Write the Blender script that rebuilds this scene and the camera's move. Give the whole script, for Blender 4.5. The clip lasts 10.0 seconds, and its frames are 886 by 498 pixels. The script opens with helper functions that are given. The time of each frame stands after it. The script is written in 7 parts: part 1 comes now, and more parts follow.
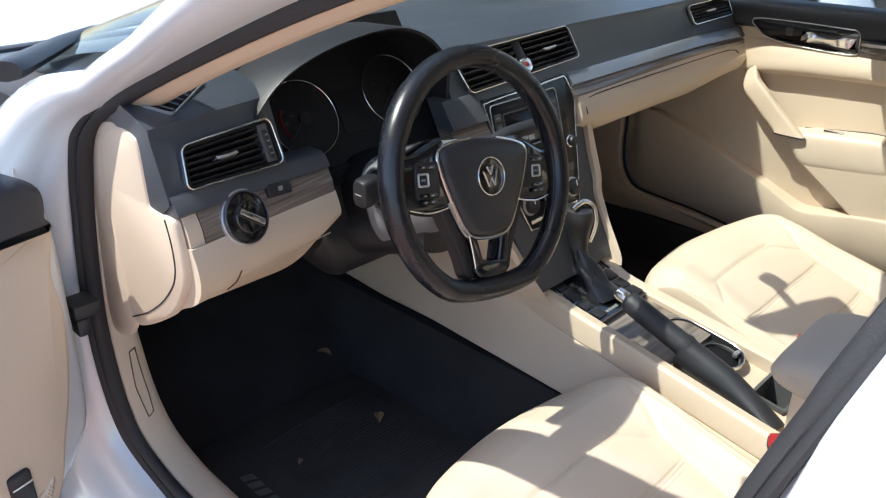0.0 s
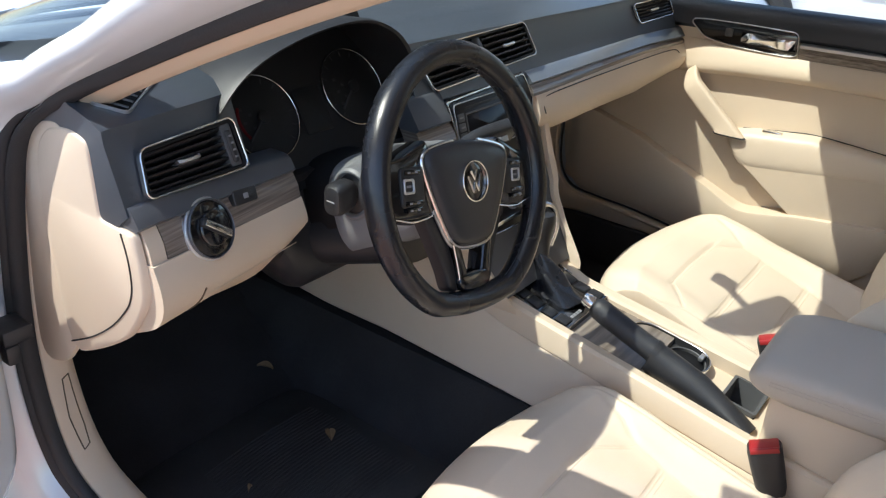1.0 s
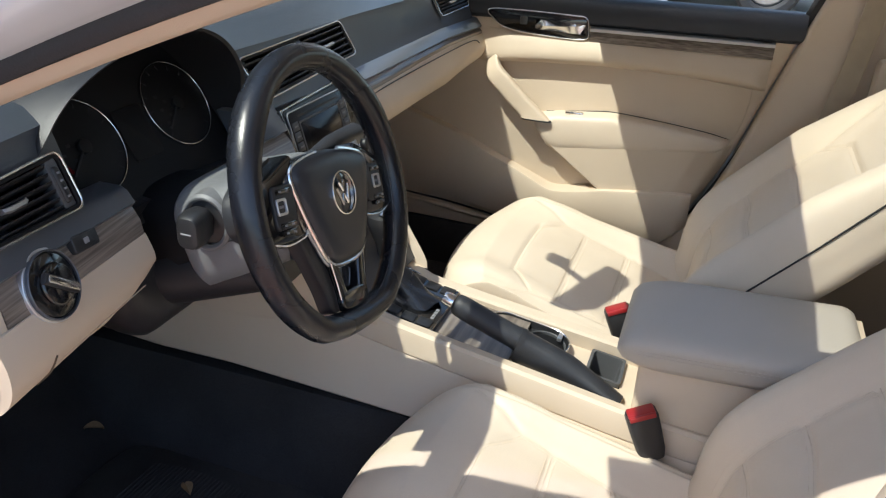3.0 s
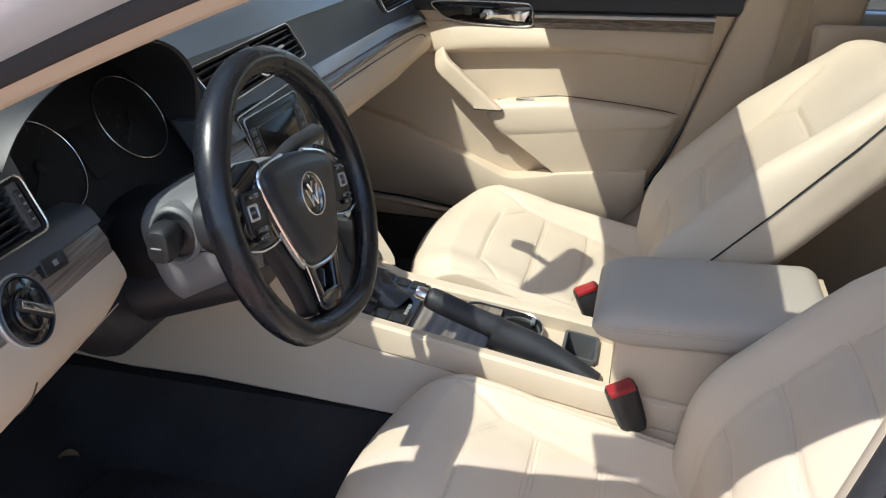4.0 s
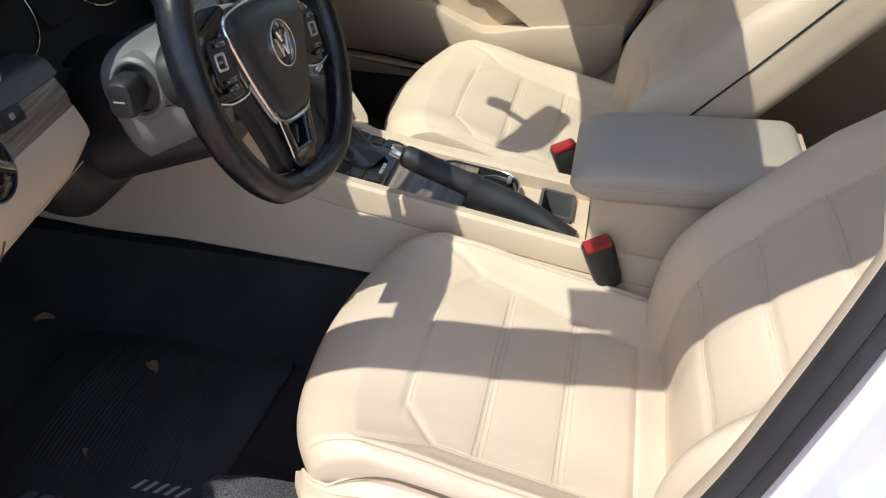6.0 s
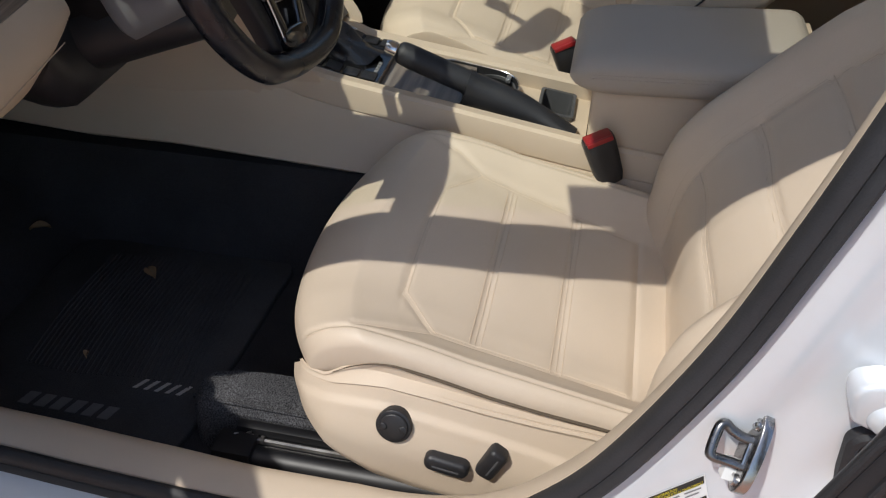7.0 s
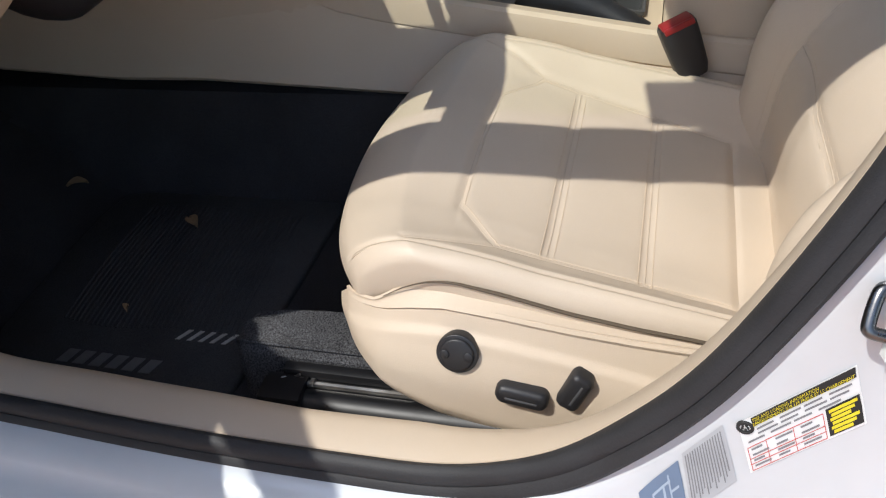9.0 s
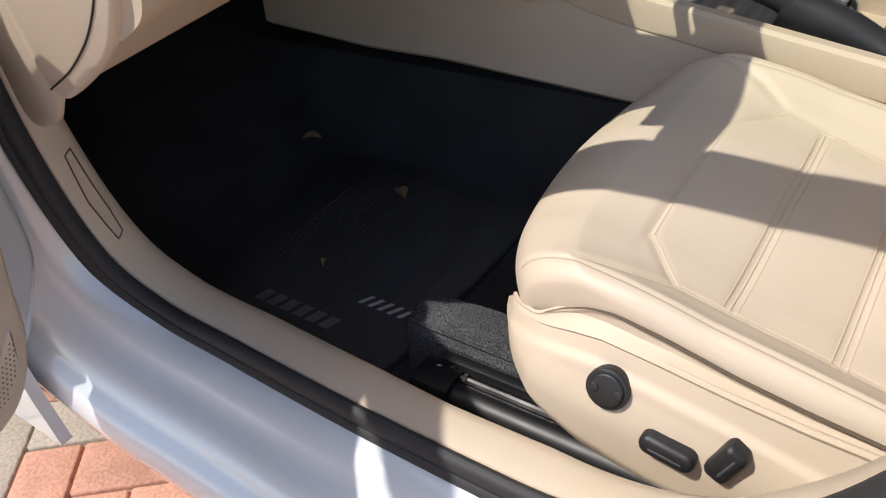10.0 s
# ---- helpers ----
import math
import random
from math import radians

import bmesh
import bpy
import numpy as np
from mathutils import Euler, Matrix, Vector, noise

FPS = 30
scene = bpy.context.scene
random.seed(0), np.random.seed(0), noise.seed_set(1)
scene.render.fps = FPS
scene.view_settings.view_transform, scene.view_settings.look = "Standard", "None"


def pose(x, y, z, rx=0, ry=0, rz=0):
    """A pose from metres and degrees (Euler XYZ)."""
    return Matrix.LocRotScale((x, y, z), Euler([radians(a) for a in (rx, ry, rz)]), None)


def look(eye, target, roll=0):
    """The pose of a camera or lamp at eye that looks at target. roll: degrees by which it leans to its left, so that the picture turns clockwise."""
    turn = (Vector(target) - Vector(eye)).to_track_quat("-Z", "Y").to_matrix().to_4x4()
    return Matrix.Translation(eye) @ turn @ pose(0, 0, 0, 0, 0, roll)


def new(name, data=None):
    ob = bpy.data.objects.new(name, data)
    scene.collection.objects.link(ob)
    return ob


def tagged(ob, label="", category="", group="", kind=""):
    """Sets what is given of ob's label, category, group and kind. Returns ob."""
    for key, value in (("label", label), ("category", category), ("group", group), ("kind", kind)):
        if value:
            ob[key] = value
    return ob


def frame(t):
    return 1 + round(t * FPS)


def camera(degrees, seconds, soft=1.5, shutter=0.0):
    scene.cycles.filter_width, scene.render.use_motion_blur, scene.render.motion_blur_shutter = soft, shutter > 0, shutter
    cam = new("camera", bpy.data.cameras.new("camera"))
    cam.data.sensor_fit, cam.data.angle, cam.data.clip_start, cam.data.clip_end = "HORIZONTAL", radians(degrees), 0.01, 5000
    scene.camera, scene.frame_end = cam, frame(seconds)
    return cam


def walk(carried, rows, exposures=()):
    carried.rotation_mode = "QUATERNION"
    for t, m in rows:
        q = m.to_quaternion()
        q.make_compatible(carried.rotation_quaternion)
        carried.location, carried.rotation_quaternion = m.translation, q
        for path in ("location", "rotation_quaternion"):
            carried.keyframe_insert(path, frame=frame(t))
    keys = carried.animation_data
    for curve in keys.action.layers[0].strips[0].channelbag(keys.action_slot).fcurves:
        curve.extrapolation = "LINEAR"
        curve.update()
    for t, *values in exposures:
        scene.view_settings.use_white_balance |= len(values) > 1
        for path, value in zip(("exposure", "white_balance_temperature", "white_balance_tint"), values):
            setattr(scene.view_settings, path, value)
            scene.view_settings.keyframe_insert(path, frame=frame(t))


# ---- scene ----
cam = camera(57.8, 10.0, soft=1.2)
PATH = [
    (0, (-1.1120, -0.6051, 1.2190), (0.1830, 0.6417, 0.3415), 0.36),
    (0.5, (-1.1190, -0.5225, 1.2097), (0.2560, 0.6298, 0.3261), 1.62),
    (1, (-1.1250, -0.4759, 1.2012), (0.3320, 0.5734, 0.3191), 3.17),
    (1.5, (-1.1220, -0.4674, 1.1908), (0.3990, 0.4878, 0.3106), 4.49),
    (2, (-1.1180, -0.4343, 1.1910), (0.4970, 0.3727, 0.3296), 4.84),
    (2.5, (-1.1260, -0.3775, 1.1860), (0.5560, 0.2877, 0.3331), 3.96),
    (3, (-1.1310, -0.3466, 1.1834), (0.5840, 0.2234, 0.3274), 2.93),
    (4.5, (-1.1470, -0.3180, 1.1759), (0.6000, 0.1017, 0.2987), -0.97),
    (5, (-1.1490, -0.3111, 1.1725), (0.5760, 0.0775, 0.2379), -0.61),
    (6.3, (-1.1310, -0.3136, 1.1446), (0.4450, 0.0188, -0.0414), 1.02),
    (6.5, (-1.1510, -0.3174, 1.1288), (0.4180, 0.0063, -0.0688), 1.44),
    (7, (-1.1520, -0.3238, 1.1031), (0.3530, 0.0089, -0.1720), -0.44),
    (7.5, (-1.1510, -0.3239, 1.0621), (0.3250, 0.0324, -0.2404), -3.80),
    (8, (-1.1390, -0.3183, 1.0177), (0.3300, 0.0468, -0.2902), -5.90),
    (8.5, (-1.1280, -0.3116, 0.9913), (0.3410, 0.0687, -0.3114), -6.52),
    (9, (-1.1030, -0.3196, 0.9547), (0.3350, 0.1833, -0.3414), -8.54),
    (9.5, (-1.0560, -0.3491, 0.9442), (0.2850, 0.3740, -0.3524), -10.11),
    (10, (-1.0490, -0.3607, 0.9528), (0.1310, 0.6571, -0.3011), -10.46),
]
EXPOSURES = [(0.0, 1.29, 6400, 10), (2.0, 1.21, 6400, 10), (3.0, 1.15, 6350, 10), (5.0, 1.13, 6250, 9), (6.5, 0.62, 6650, 11), (7.0, 0.27, 6640, 11), (7.5, 0.22, 6620, 11), (8.5, 0.52, 6550, 10), (9.0, 0.54, 6550, 10), (10.0, 0.70, 6800, 12)]
walk(cam, [(t, look(eye, target, roll)) for t, eye, target, roll in PATH], EXPOSURES)


# ---- world, sun and exposure ----
SUN_FROM = Vector((-0.40, 0.30, 0.80)).normalized()
world = bpy.data.worlds.new("sky")
scene.world = world
world.use_nodes = True
wn = world.node_tree.nodes
sky = wn.new("ShaderNodeTexSky")
sky.sky_type = "NISHITA"
sky.sun_disc = False
sky.sun_elevation = math.asin(SUN_FROM.z)
sky.sun_rotation = math.atan2(SUN_FROM.x, SUN_FROM.y)
world.node_tree.links.new(sky.outputs[0], wn["Background"].inputs[0])
wn["Background"].inputs[1].default_value = 0.15
sun = new("sun", bpy.data.lights.new("sun", "SUN"))
sun.data.energy = 2.65
sun.data.angle = radians(0.55)
sun.data.color = (1.0, 0.985, 0.94)
sun.matrix_world = look(SUN_FROM * 20, (0, 0, 0))


# ---- materials ----
def mat(name, color, rough=0.5, metal=0.0, vary=0.06, vscale=6.0, bump=0.0, bscale=400.0, coat=0.0, fine=0.0, spec=0.5, kind="noise", object_random=0.0):
    m = bpy.data.materials.new(name)
    m.use_nodes = True
    n, l = m.node_tree.nodes, m.node_tree.links
    b = n["Principled BSDF"]
    b.inputs["Roughness"].default_value = rough
    b.inputs["Metallic"].default_value = metal
    b.inputs["Coat Weight"].default_value = coat
    b.inputs["Coat Roughness"].default_value = 0.05
    b.inputs["Specular IOR Level"].default_value = spec
    tc = n.new("ShaderNodeTexCoord")
    big = n.new("ShaderNodeTexNoise")
    big.inputs["Scale"].default_value = vscale
    big.inputs["Detail"].default_value = 4
    l.new(tc.outputs["Object"], big.inputs["Vector"])
    ramp = n.new("ShaderNodeMapRange")
    ramp.inputs["From Min"].default_value, ramp.inputs["From Max"].default_value = 0.3, 0.7
    ramp.inputs["To Min"].default_value, ramp.inputs["To Max"].default_value = 1 - vary, 1 + vary
    l.new(big.outputs["Fac"], ramp.inputs["Value"])
    small = n.new("ShaderNodeTexVoronoi" if kind == "leather" else "ShaderNodeTexNoise")
    small.inputs["Scale"].default_value = bscale
    l.new(tc.outputs["Object"], small.inputs["Vector"])
    small_out = small.outputs["Distance"] if kind == "leather" else small.outputs["Fac"]
    value = ramp.outputs[0]
    if fine:
        r2 = n.new("ShaderNodeMapRange")
        r2.inputs["From Min"].default_value, r2.inputs["From Max"].default_value = 0.25, 0.75
        r2.inputs["To Min"].default_value, r2.inputs["To Max"].default_value = 1 - fine, 1 + fine
        l.new(small_out, r2.inputs["Value"])
        mul = n.new("ShaderNodeMath")
        mul.operation = "MULTIPLY"
        l.new(value, mul.inputs[0])
        l.new(r2.outputs[0], mul.inputs[1])
        value = mul.outputs[0]
    if object_random:
        info = n.new("ShaderNodeObjectInfo")
        r3 = n.new("ShaderNodeMapRange")
        r3.inputs["To Min"].default_value, r3.inputs["To Max"].default_value = 1 - object_random, 1 + object_random
        l.new(info.outputs["Random"], r3.inputs["Value"])
        mul = n.new("ShaderNodeMath")
        mul.operation = "MULTIPLY"
        l.new(value, mul.inputs[0])
        l.new(r3.outputs[0], mul.inputs[1])
        value = mul.outputs[0]
    mix = n.new("ShaderNodeMix")
    mix.data_type, mix.blend_type = "RGBA", "MULTIPLY"
    mix.inputs["Factor"].default_value = 1.0
    mix.inputs["A"].default_value = (*color, 1)
    l.new(value, mix.inputs["B"])
    l.new(mix.outputs["Result"], b.inputs["Base Color"])
    rr = n.new("ShaderNodeMapRange")
    rr.inputs["To Min"].default_value, rr.inputs["To Max"].default_value = max(rough - 0.08, 0.02), min(rough + 0.08, 1)
    l.new(big.outputs["Fac"], rr.inputs["Value"])
    l.new(rr.outputs[0], b.inputs["Roughness"])
    if bump:
        bp = n.new("ShaderNodeBump")
        bp.inputs["Strength"].default_value = bump
        bp.inputs["Distance"].default_value = 0.001
        l.new(small_out, bp.inputs["Height"])
        l.new(bp.outputs[0], b.inputs["Normal"])
    return m


LEATHER = mat("beige_leather", (0.615, 0.512, 0.398), 0.46, vary=0.05, vscale=5, bump=0.16, bscale=1300, fine=0.03, kind="leather")
LID_M = mat("grey_beige_leatherette", (0.41, 0.365, 0.315), 0.50, vary=0.05, vscale=6, bump=0.16, bscale=1300, fine=0.03, kind="leather")
PLASTIC_B = mat("beige_plastic", (0.585, 0.478, 0.362), 0.52, vary=0.05, vscale=4, bump=0.3, bscale=1300, fine=0.03)
VINYL_D = mat("dark_dash_vinyl", (0.042, 0.051, 0.064), 0.37, vary=0.12, vscale=7, bump=0.4, bscale=1100, fine=0.1, spec=0.8)
VINYL_L = mat("navy_black_ledge", (0.028, 0.032, 0.040), 0.5, vary=0.12, vscale=7, bump=0.4, bscale=1100, fine=0.1)
BAND_D = mat("dark_satin_band", (0.085, 0.092, 0.105), 0.32, 0.35, vary=0.06, vscale=20)
SATIN = mat("satin_grey_band", (0.17, 0.19, 0.215), 0.34, 0.45, vary=0.05, vscale=20)
PLASTIC_D = mat("black_plastic", (0.018, 0.018, 0.02), 0.42, vary=0.1, vscale=12, bump=0.25, bscale=1500, fine=0.1)
PLASTIC_G = mat("grey_plastic", (0.075, 0.076, 0.080), 0.5, vary=0.1, vscale=9, bump=0.3, bscale=1300, fine=0.08)
SHROUD = mat("grey_shroud", (0.15, 0.153, 0.158), 0.46, vary=0.08, vscale=9, bump=0.3, bscale=1300, fine=0.06)
BRAKE_L = mat("worn_black_leather", (0.020, 0.021, 0.025), 0.50, vary=0.25, vscale=20, bump=0.25, bscale=900, fine=0.15, kind="leather")
GLOSS = mat("piano_black", (0.008, 0.008, 0.009), 0.12, vary=0.2, vscale=20, coat=0.6)
WHEEL_L = mat("black_wheel_leather", (0.010, 0.011, 0.015), 0.27, vary=0.15, vscale=14, bump=0.10, bscale=1200, fine=0.1, kind="leather")
CHROME = mat("satin_chrome", (0.72, 0.72, 0.72), 0.22, 1.0, vary=0.04, vscale=30)
SILVER = mat("silver_trim", (0.55, 0.56, 0.58), 0.36, 0.9, vary=0.05, vscale=30)
DARK_STEEL = mat("dark_steel", (0.20, 0.20, 0.20), 0.28, 1.0, vary=0.15, vscale=60)
STEEL = mat("worn_steel", (0.35, 0.34, 0.33), 0.35, 1.0, vary=0.2, vscale=60)
PAINT = mat("pearl_white_car_paint", (0.66, 0.69, 0.715), 0.25, 0.12, vary=0.03, vscale=3, coat=0.8, fine=0.01, bscale=60)
RUBBER = mat("black_rubber_seal", (0.022, 0.022, 0.024), 0.62, vary=0.15, vscale=18, bump=0.3, bscale=500, fine=0.12)
CARPET = mat("black_carpet", (0.040, 0.038, 0.040), 0.95, vary=0.2, vscale=9, bump=1.0, bscale=900, fine=0.5, spec=0.15)
MAT_M = mat("black_floor_mat", (0.058, 0.057, 0.058), 0.9, vary=0.2, vscale=8, bump=0.9, bscale=700, fine=0.4, spec=0.2)
RED = mat("red_plastic", (0.30, 0.014, 0.016), 0.4, vary=0.05, vscale=40)
STITCH = mat("beige_thread", (0.64, 0.53, 0.405), 0.7, vary=0.05, vscale=80)
# near-black: the shade deep inside vents and wells is put into this colour
SHADE_BLACK = mat("deep_shade_black", (0.006, 0.006, 0.007), 0.6, spec=0.25)
SLAT = mat("black_slat", (0.011, 0.011, 0.013), 0.38, vary=0.1, vscale=20, spec=0.4)
PIPING = mat("black_piping", (0.012, 0.012, 0.012), 0.5)
SEAM = mat("seam_thread", (0.57, 0.47, 0.36), 0.7, vary=0.1, vscale=90)
GROUND = mat("sandy_concrete", (0.36, 0.30, 0.25), 0.9, vary=0.15, vscale=0.8, bump=0.6, bscale=60, fine=0.12)
LEAF = mat("dry_leaf", (0.30, 0.20, 0.11), 0.8, vary=0.2, vscale=80)
PALE_INK = mat("pale_print", (0.42, 0.40, 0.37), 0.6, vary=0.1, vscale=60)
DIM_INK = mat("dim_grey_print", (0.13, 0.13, 0.135), 0.7, vary=0.1, vscale=60)
GREY_INK = mat("grey_print", (0.22, 0.22, 0.23), 0.7, vary=0.1, vscale=60)
HEADLINER = mat("beige_headliner", (0.60, 0.52, 0.42), 0.9, vary=0.04, vscale=4, bump=0.3, bscale=800)
SCREEN = mat("dark_screen", (0.008, 0.008, 0.010), 0.16, vary=0.1, vscale=20, spec=0.2)
SATIN_BLACK = mat("satin_black", (0.009, 0.009, 0.010), 0.30, vary=0.15, vscale=20, spec=0.22)


def wood_material():
    m = mat("grey_brown_wood_trim", (0.20, 0.155, 0.115), 0.36, vary=0.12, vscale=5, coat=0.4)
    n, l = m.node_tree.nodes, m.node_tree.links
    b = n["Principled BSDF"]
    mapping = n.new("ShaderNodeMapping")
    mapping.inputs["Scale"].default_value = (2.0, 12.0, 130.0)
    coords = n.new("ShaderNodeTexCoord")
    grain = n.new("ShaderNodeTexNoise")
    grain.inputs["Scale"].default_value = 3.0
    grain.inputs["Detail"].default_value = 6.0
    l.new(coords.outputs["Object"], mapping.inputs[0])
    l.new(mapping.outputs[0], grain.inputs["Vector"])
    ramp = n.new("ShaderNodeValToRGB")
    ramp.color_ramp.elements[0].position, ramp.color_ramp.elements[0].color = 0.35, (0.095, 0.075, 0.060, 1)
    ramp.color_ramp.elements[1].position, ramp.color_ramp.elements[1].color = 0.65, (0.25, 0.21, 0.175, 1)
    l.new(grain.outputs["Fac"], ramp.inputs[0])
    l.new(ramp.outputs[0], b.inputs["Base Color"])
    return m


def glass_material(name, tint):
    m = bpy.data.materials.new(name)
    m.use_nodes = True
    n, l = m.node_tree.nodes, m.node_tree.links
    n.remove(n["Principled BSDF"])
    clear = n.new("ShaderNodeBsdfTransparent")
    clear.inputs[0].default_value = (*tint, 1)
    gloss = n.new("ShaderNodeBsdfGlossy")
    gloss.inputs["Roughness"].default_value = 0.02
    fres = n.new("ShaderNodeFresnel")
    fres.inputs[0].default_value = 1.45
    mix = n.new("ShaderNodeMixShader")
    l.new(fres.outputs[0], mix.inputs[0])
    l.new(clear.outputs[0], mix.inputs[1])
    l.new(gloss.outputs[0], mix.inputs[2])
    l.new(mix.outputs[0], n["Material Output"].inputs[0])
    return m


WOOD = wood_material()
GLASS = glass_material("window_glass", (0.86, 0.9, 0.88))
SUNROOF_G = glass_material("tinted_sunroof_glass", (0.76, 0.78, 0.70))
PRIVACY = glass_material("privacy_glass", (0.42, 0.44, 0.43))
WINDSCREEN = glass_material("windscreen_glass", (0.955, 0.985, 0.90))


# ---- builders ----
def V(*a):
    return Vector(a)


def lerp(a, b, t):
    return a + (b - a) * t


def table(x, rows):
    """Linear look-up with smooth steps between rows of (x, value)."""
    if x <= rows[0][0]:
        return rows[0][1]
    for (x0, a), (x1, b) in zip(rows, rows[1:]):
        if x <= x1:
            t = (x - x0) / (x1 - x0)
            return a + (b - a) * t
    return rows[-1][1]


def soft_table(x, rows, d):
    return (table(x - d, rows) + table(x - d / 2, rows) + table(x, rows) + table(x + d / 2, rows) + table(x + d, rows)) / 5


def smooth_path(points, n, closed=False):
    """Catmull-Rom through the points, n samples."""
    p = [Vector(q) for q in points]
    k = len(p) if closed else len(p) - 1
    out = []
    for i in range(n):
        s = i / (n if closed else n - 1) * k
        j = min(int(s), k - 1)
        t = s - j
        if closed:
            a, b, c, d = p[(j - 1) % len(p)], p[j % len(p)], p[(j + 1) % len(p)], p[(j + 2) % len(p)]
        else:
            a, b, c, d = p[max(j - 1, 0)], p[j], p[j + 1], p[min(j + 2, len(p) - 1)]
        out.append(0.5 * ((2 * b) + (c - a) * t + (2 * a - 5 * b + 4 * c - d) * t * t + (3 * b - a - 3 * c + d) * t ** 3))
    return out


def loft(bm, rings, closed=True, cap=True):
    rows = [[bm.verts.new(p) for p in ring] for ring in rings]
    n = len(rows[0])
    for a, b in zip(rows, rows[1:]):
        for i in range(n if closed else n - 1):
            j = (i + 1) % n
            bm.faces.new((a[i], a[j], b[j], b[i]))
    if cap and closed:
        bm.faces.new(rows[0][::-1])
        bm.faces.new(rows[-1])
    return rows


def grid(bm, f, nu, nv):
    rows = [[bm.verts.new(f(i / nu, j / nv)) for i in range(nu + 1)] for j in range(nv + 1)]
    for a, b in zip(rows, rows[1:]):
        for i in range(nu):
            bm.faces.new((a[i], a[i + 1], b[i + 1], b[i]))
    return rows


def frames(pts, closed=False):
    n = len(pts)
    out = []
    up = V(0.13, 0.21, 0.97)
    for i, p in enumerate(pts):
        a = pts[(i - 1) % n] if closed or i else pts[0]
        b = pts[(i + 1) % n] if closed or i < n - 1 else pts[-1]
        t = (b - a).normalized()
        s = t.cross(up)
        if s.length < 0.05:
            s = t.cross(V(1, 0, 0))
        s.normalize()
        up = s.cross(t).normalized()
        out.append((p, t, s, up))
    return out


def tube(bm, pts, r, n=10, closed=False, flat=1.0):
    pts = [Vector(p) for p in pts]
    rr = r if isinstance(r, (list, tuple)) else [r] * len(pts)
    rings = []
    for (p, t, s, u), q in zip(frames(pts, closed), rr):
        rings.append([p + s * math.cos(a) * q + u * math.sin(a) * q * flat for a in [2 * math.pi * k / n for k in range(n)]])
    if closed:
        rings.append(rings[0])
        rows = [[bm.verts.new(p) for p in ring] for ring in rings[:-1]]
        for i in range(len(rows)):
            a, b = rows[i], rows[(i + 1) % len(rows)]
            for k in range(n):
                bm.faces.new((a[k], a[(k + 1) % n], b[(k + 1) % n], b[k]))
    else:
        loft(bm, rings)


def frame_m(o, u, v):
    """A matrix with origin o, its x towards u and its y near v."""
    o, u, v = Vector(o), Vector(u).normalized(), Vector(v)
    w = u.cross(v).normalized()
    v = w.cross(u)
    m = Matrix((u, v, w)).transposed().to_4x4()
    m.translation = o
    return m


def closed_outline(pts, n=70):
    ol = [(p.x, p.y) for p in smooth_path([(a, b, 0) for a, b in pts], n, True)]
    if sum(a[0] * b[1] - b[0] * a[1] for a, b in zip(ol, ol[1:] + ol[:1])) < 0:
        ol.reverse()
    return ol


def rrect(w, h, r, n=4, cx=0.0, cy=0.0):
    out = []
    for k, (sx, sy) in enumerate(((1, 1), (-1, 1), (-1, -1), (1, -1))):
        for i in range(n + 1):
            a = math.pi / 2 * (k + i / n)
            out.append((cx + sx * (w / 2 - r) + r * math.cos(a), cy + sy * (h / 2 - r) + r * math.sin(a)))
    return out


def circle(r, n=24, cx=0.0, cy=0.0, sy=1.0):
    return [(cx + r * math.cos(2 * math.pi * k / n), cy + sy * r * math.sin(2 * math.pi * k / n)) for k in range(n)]


def shrink(outline, d):
    """Moves a counter-clockwise outline inwards by d."""
    n = len(outline)
    out = []
    for i in range(n):
        a, b, c = Vector(outline[i - 1]), Vector(outline[i]), Vector(outline[(i + 1) % n])
        e = (c - a)
        if e.length < 1e-9:
            out.append(tuple(b))
            continue
        e.normalize()
        out.append((b.x - e.y * d, b.y + e.x * d))
    return out


def plate(bm, outline, z0, z1, m=None, bevel=0.0015):
    m = m or Matrix()
    rings = [(outline, z0), (outline, z1 - bevel), (shrink(outline, bevel * 0.4), z1 - bevel * 0.3), (shrink(outline, bevel), z1)]
    loft(bm, [[m @ V(x, y, z) for x, y in ring] for ring, z in rings])


def ring_plate(bm, outer, inner, z0, z1, m=None, bevel=0.0008):
    """A frame between two outlines with as many points."""
    m = m or Matrix()
    seq = [(outer, z0), (outer, z1 - bevel), (shrink(outer, bevel), z1), (shrink(inner, -bevel), z1), (inner, z1 - bevel), (inner, z0)]
    rows = [[bm.verts.new(m @ V(x, y, z)) for x, y in ring] for ring, z in seq]
    n = len(outer)
    for k in range(len(rows)):
        a, b = rows[k], rows[(k + 1) % len(rows)]
        for i in range(n):
            bm.faces.new((a[i], a[(i + 1) % n], b[(i + 1) % n], b[i]))


def block(bm, lo, hi, r=0.004, m=None, seg=2):
    lo, hi = Vector(lo), Vector(hi)
    c, s = (lo + hi) / 2, hi - lo
    made = bmesh.ops.create_cube(bm, size=1.0, matrix=Matrix.Translation(c) @ Matrix.Diagonal((*s, 1)))
    edges = list({e for v in made["verts"] for e in v.link_edges})
    if r:
        out = bmesh.ops.bevel(bm, geom=edges, offset=r, segments=seg, affect="EDGES", profile=0.5)
        verts = list({v for f in out["faces"] for v in f.verts} | {v for v in made["verts"] if v.is_valid})
    else:
        verts = made["verts"]
    if m is not None:
        seen = set()
        stack = list(verts)
        while stack:
            v = stack.pop()
            if v in seen:
                continue
            seen.add(v)
            stack.extend(e.other_vert(v) for e in v.link_edges)
        for v in seen:
            v.co = m @ v.co


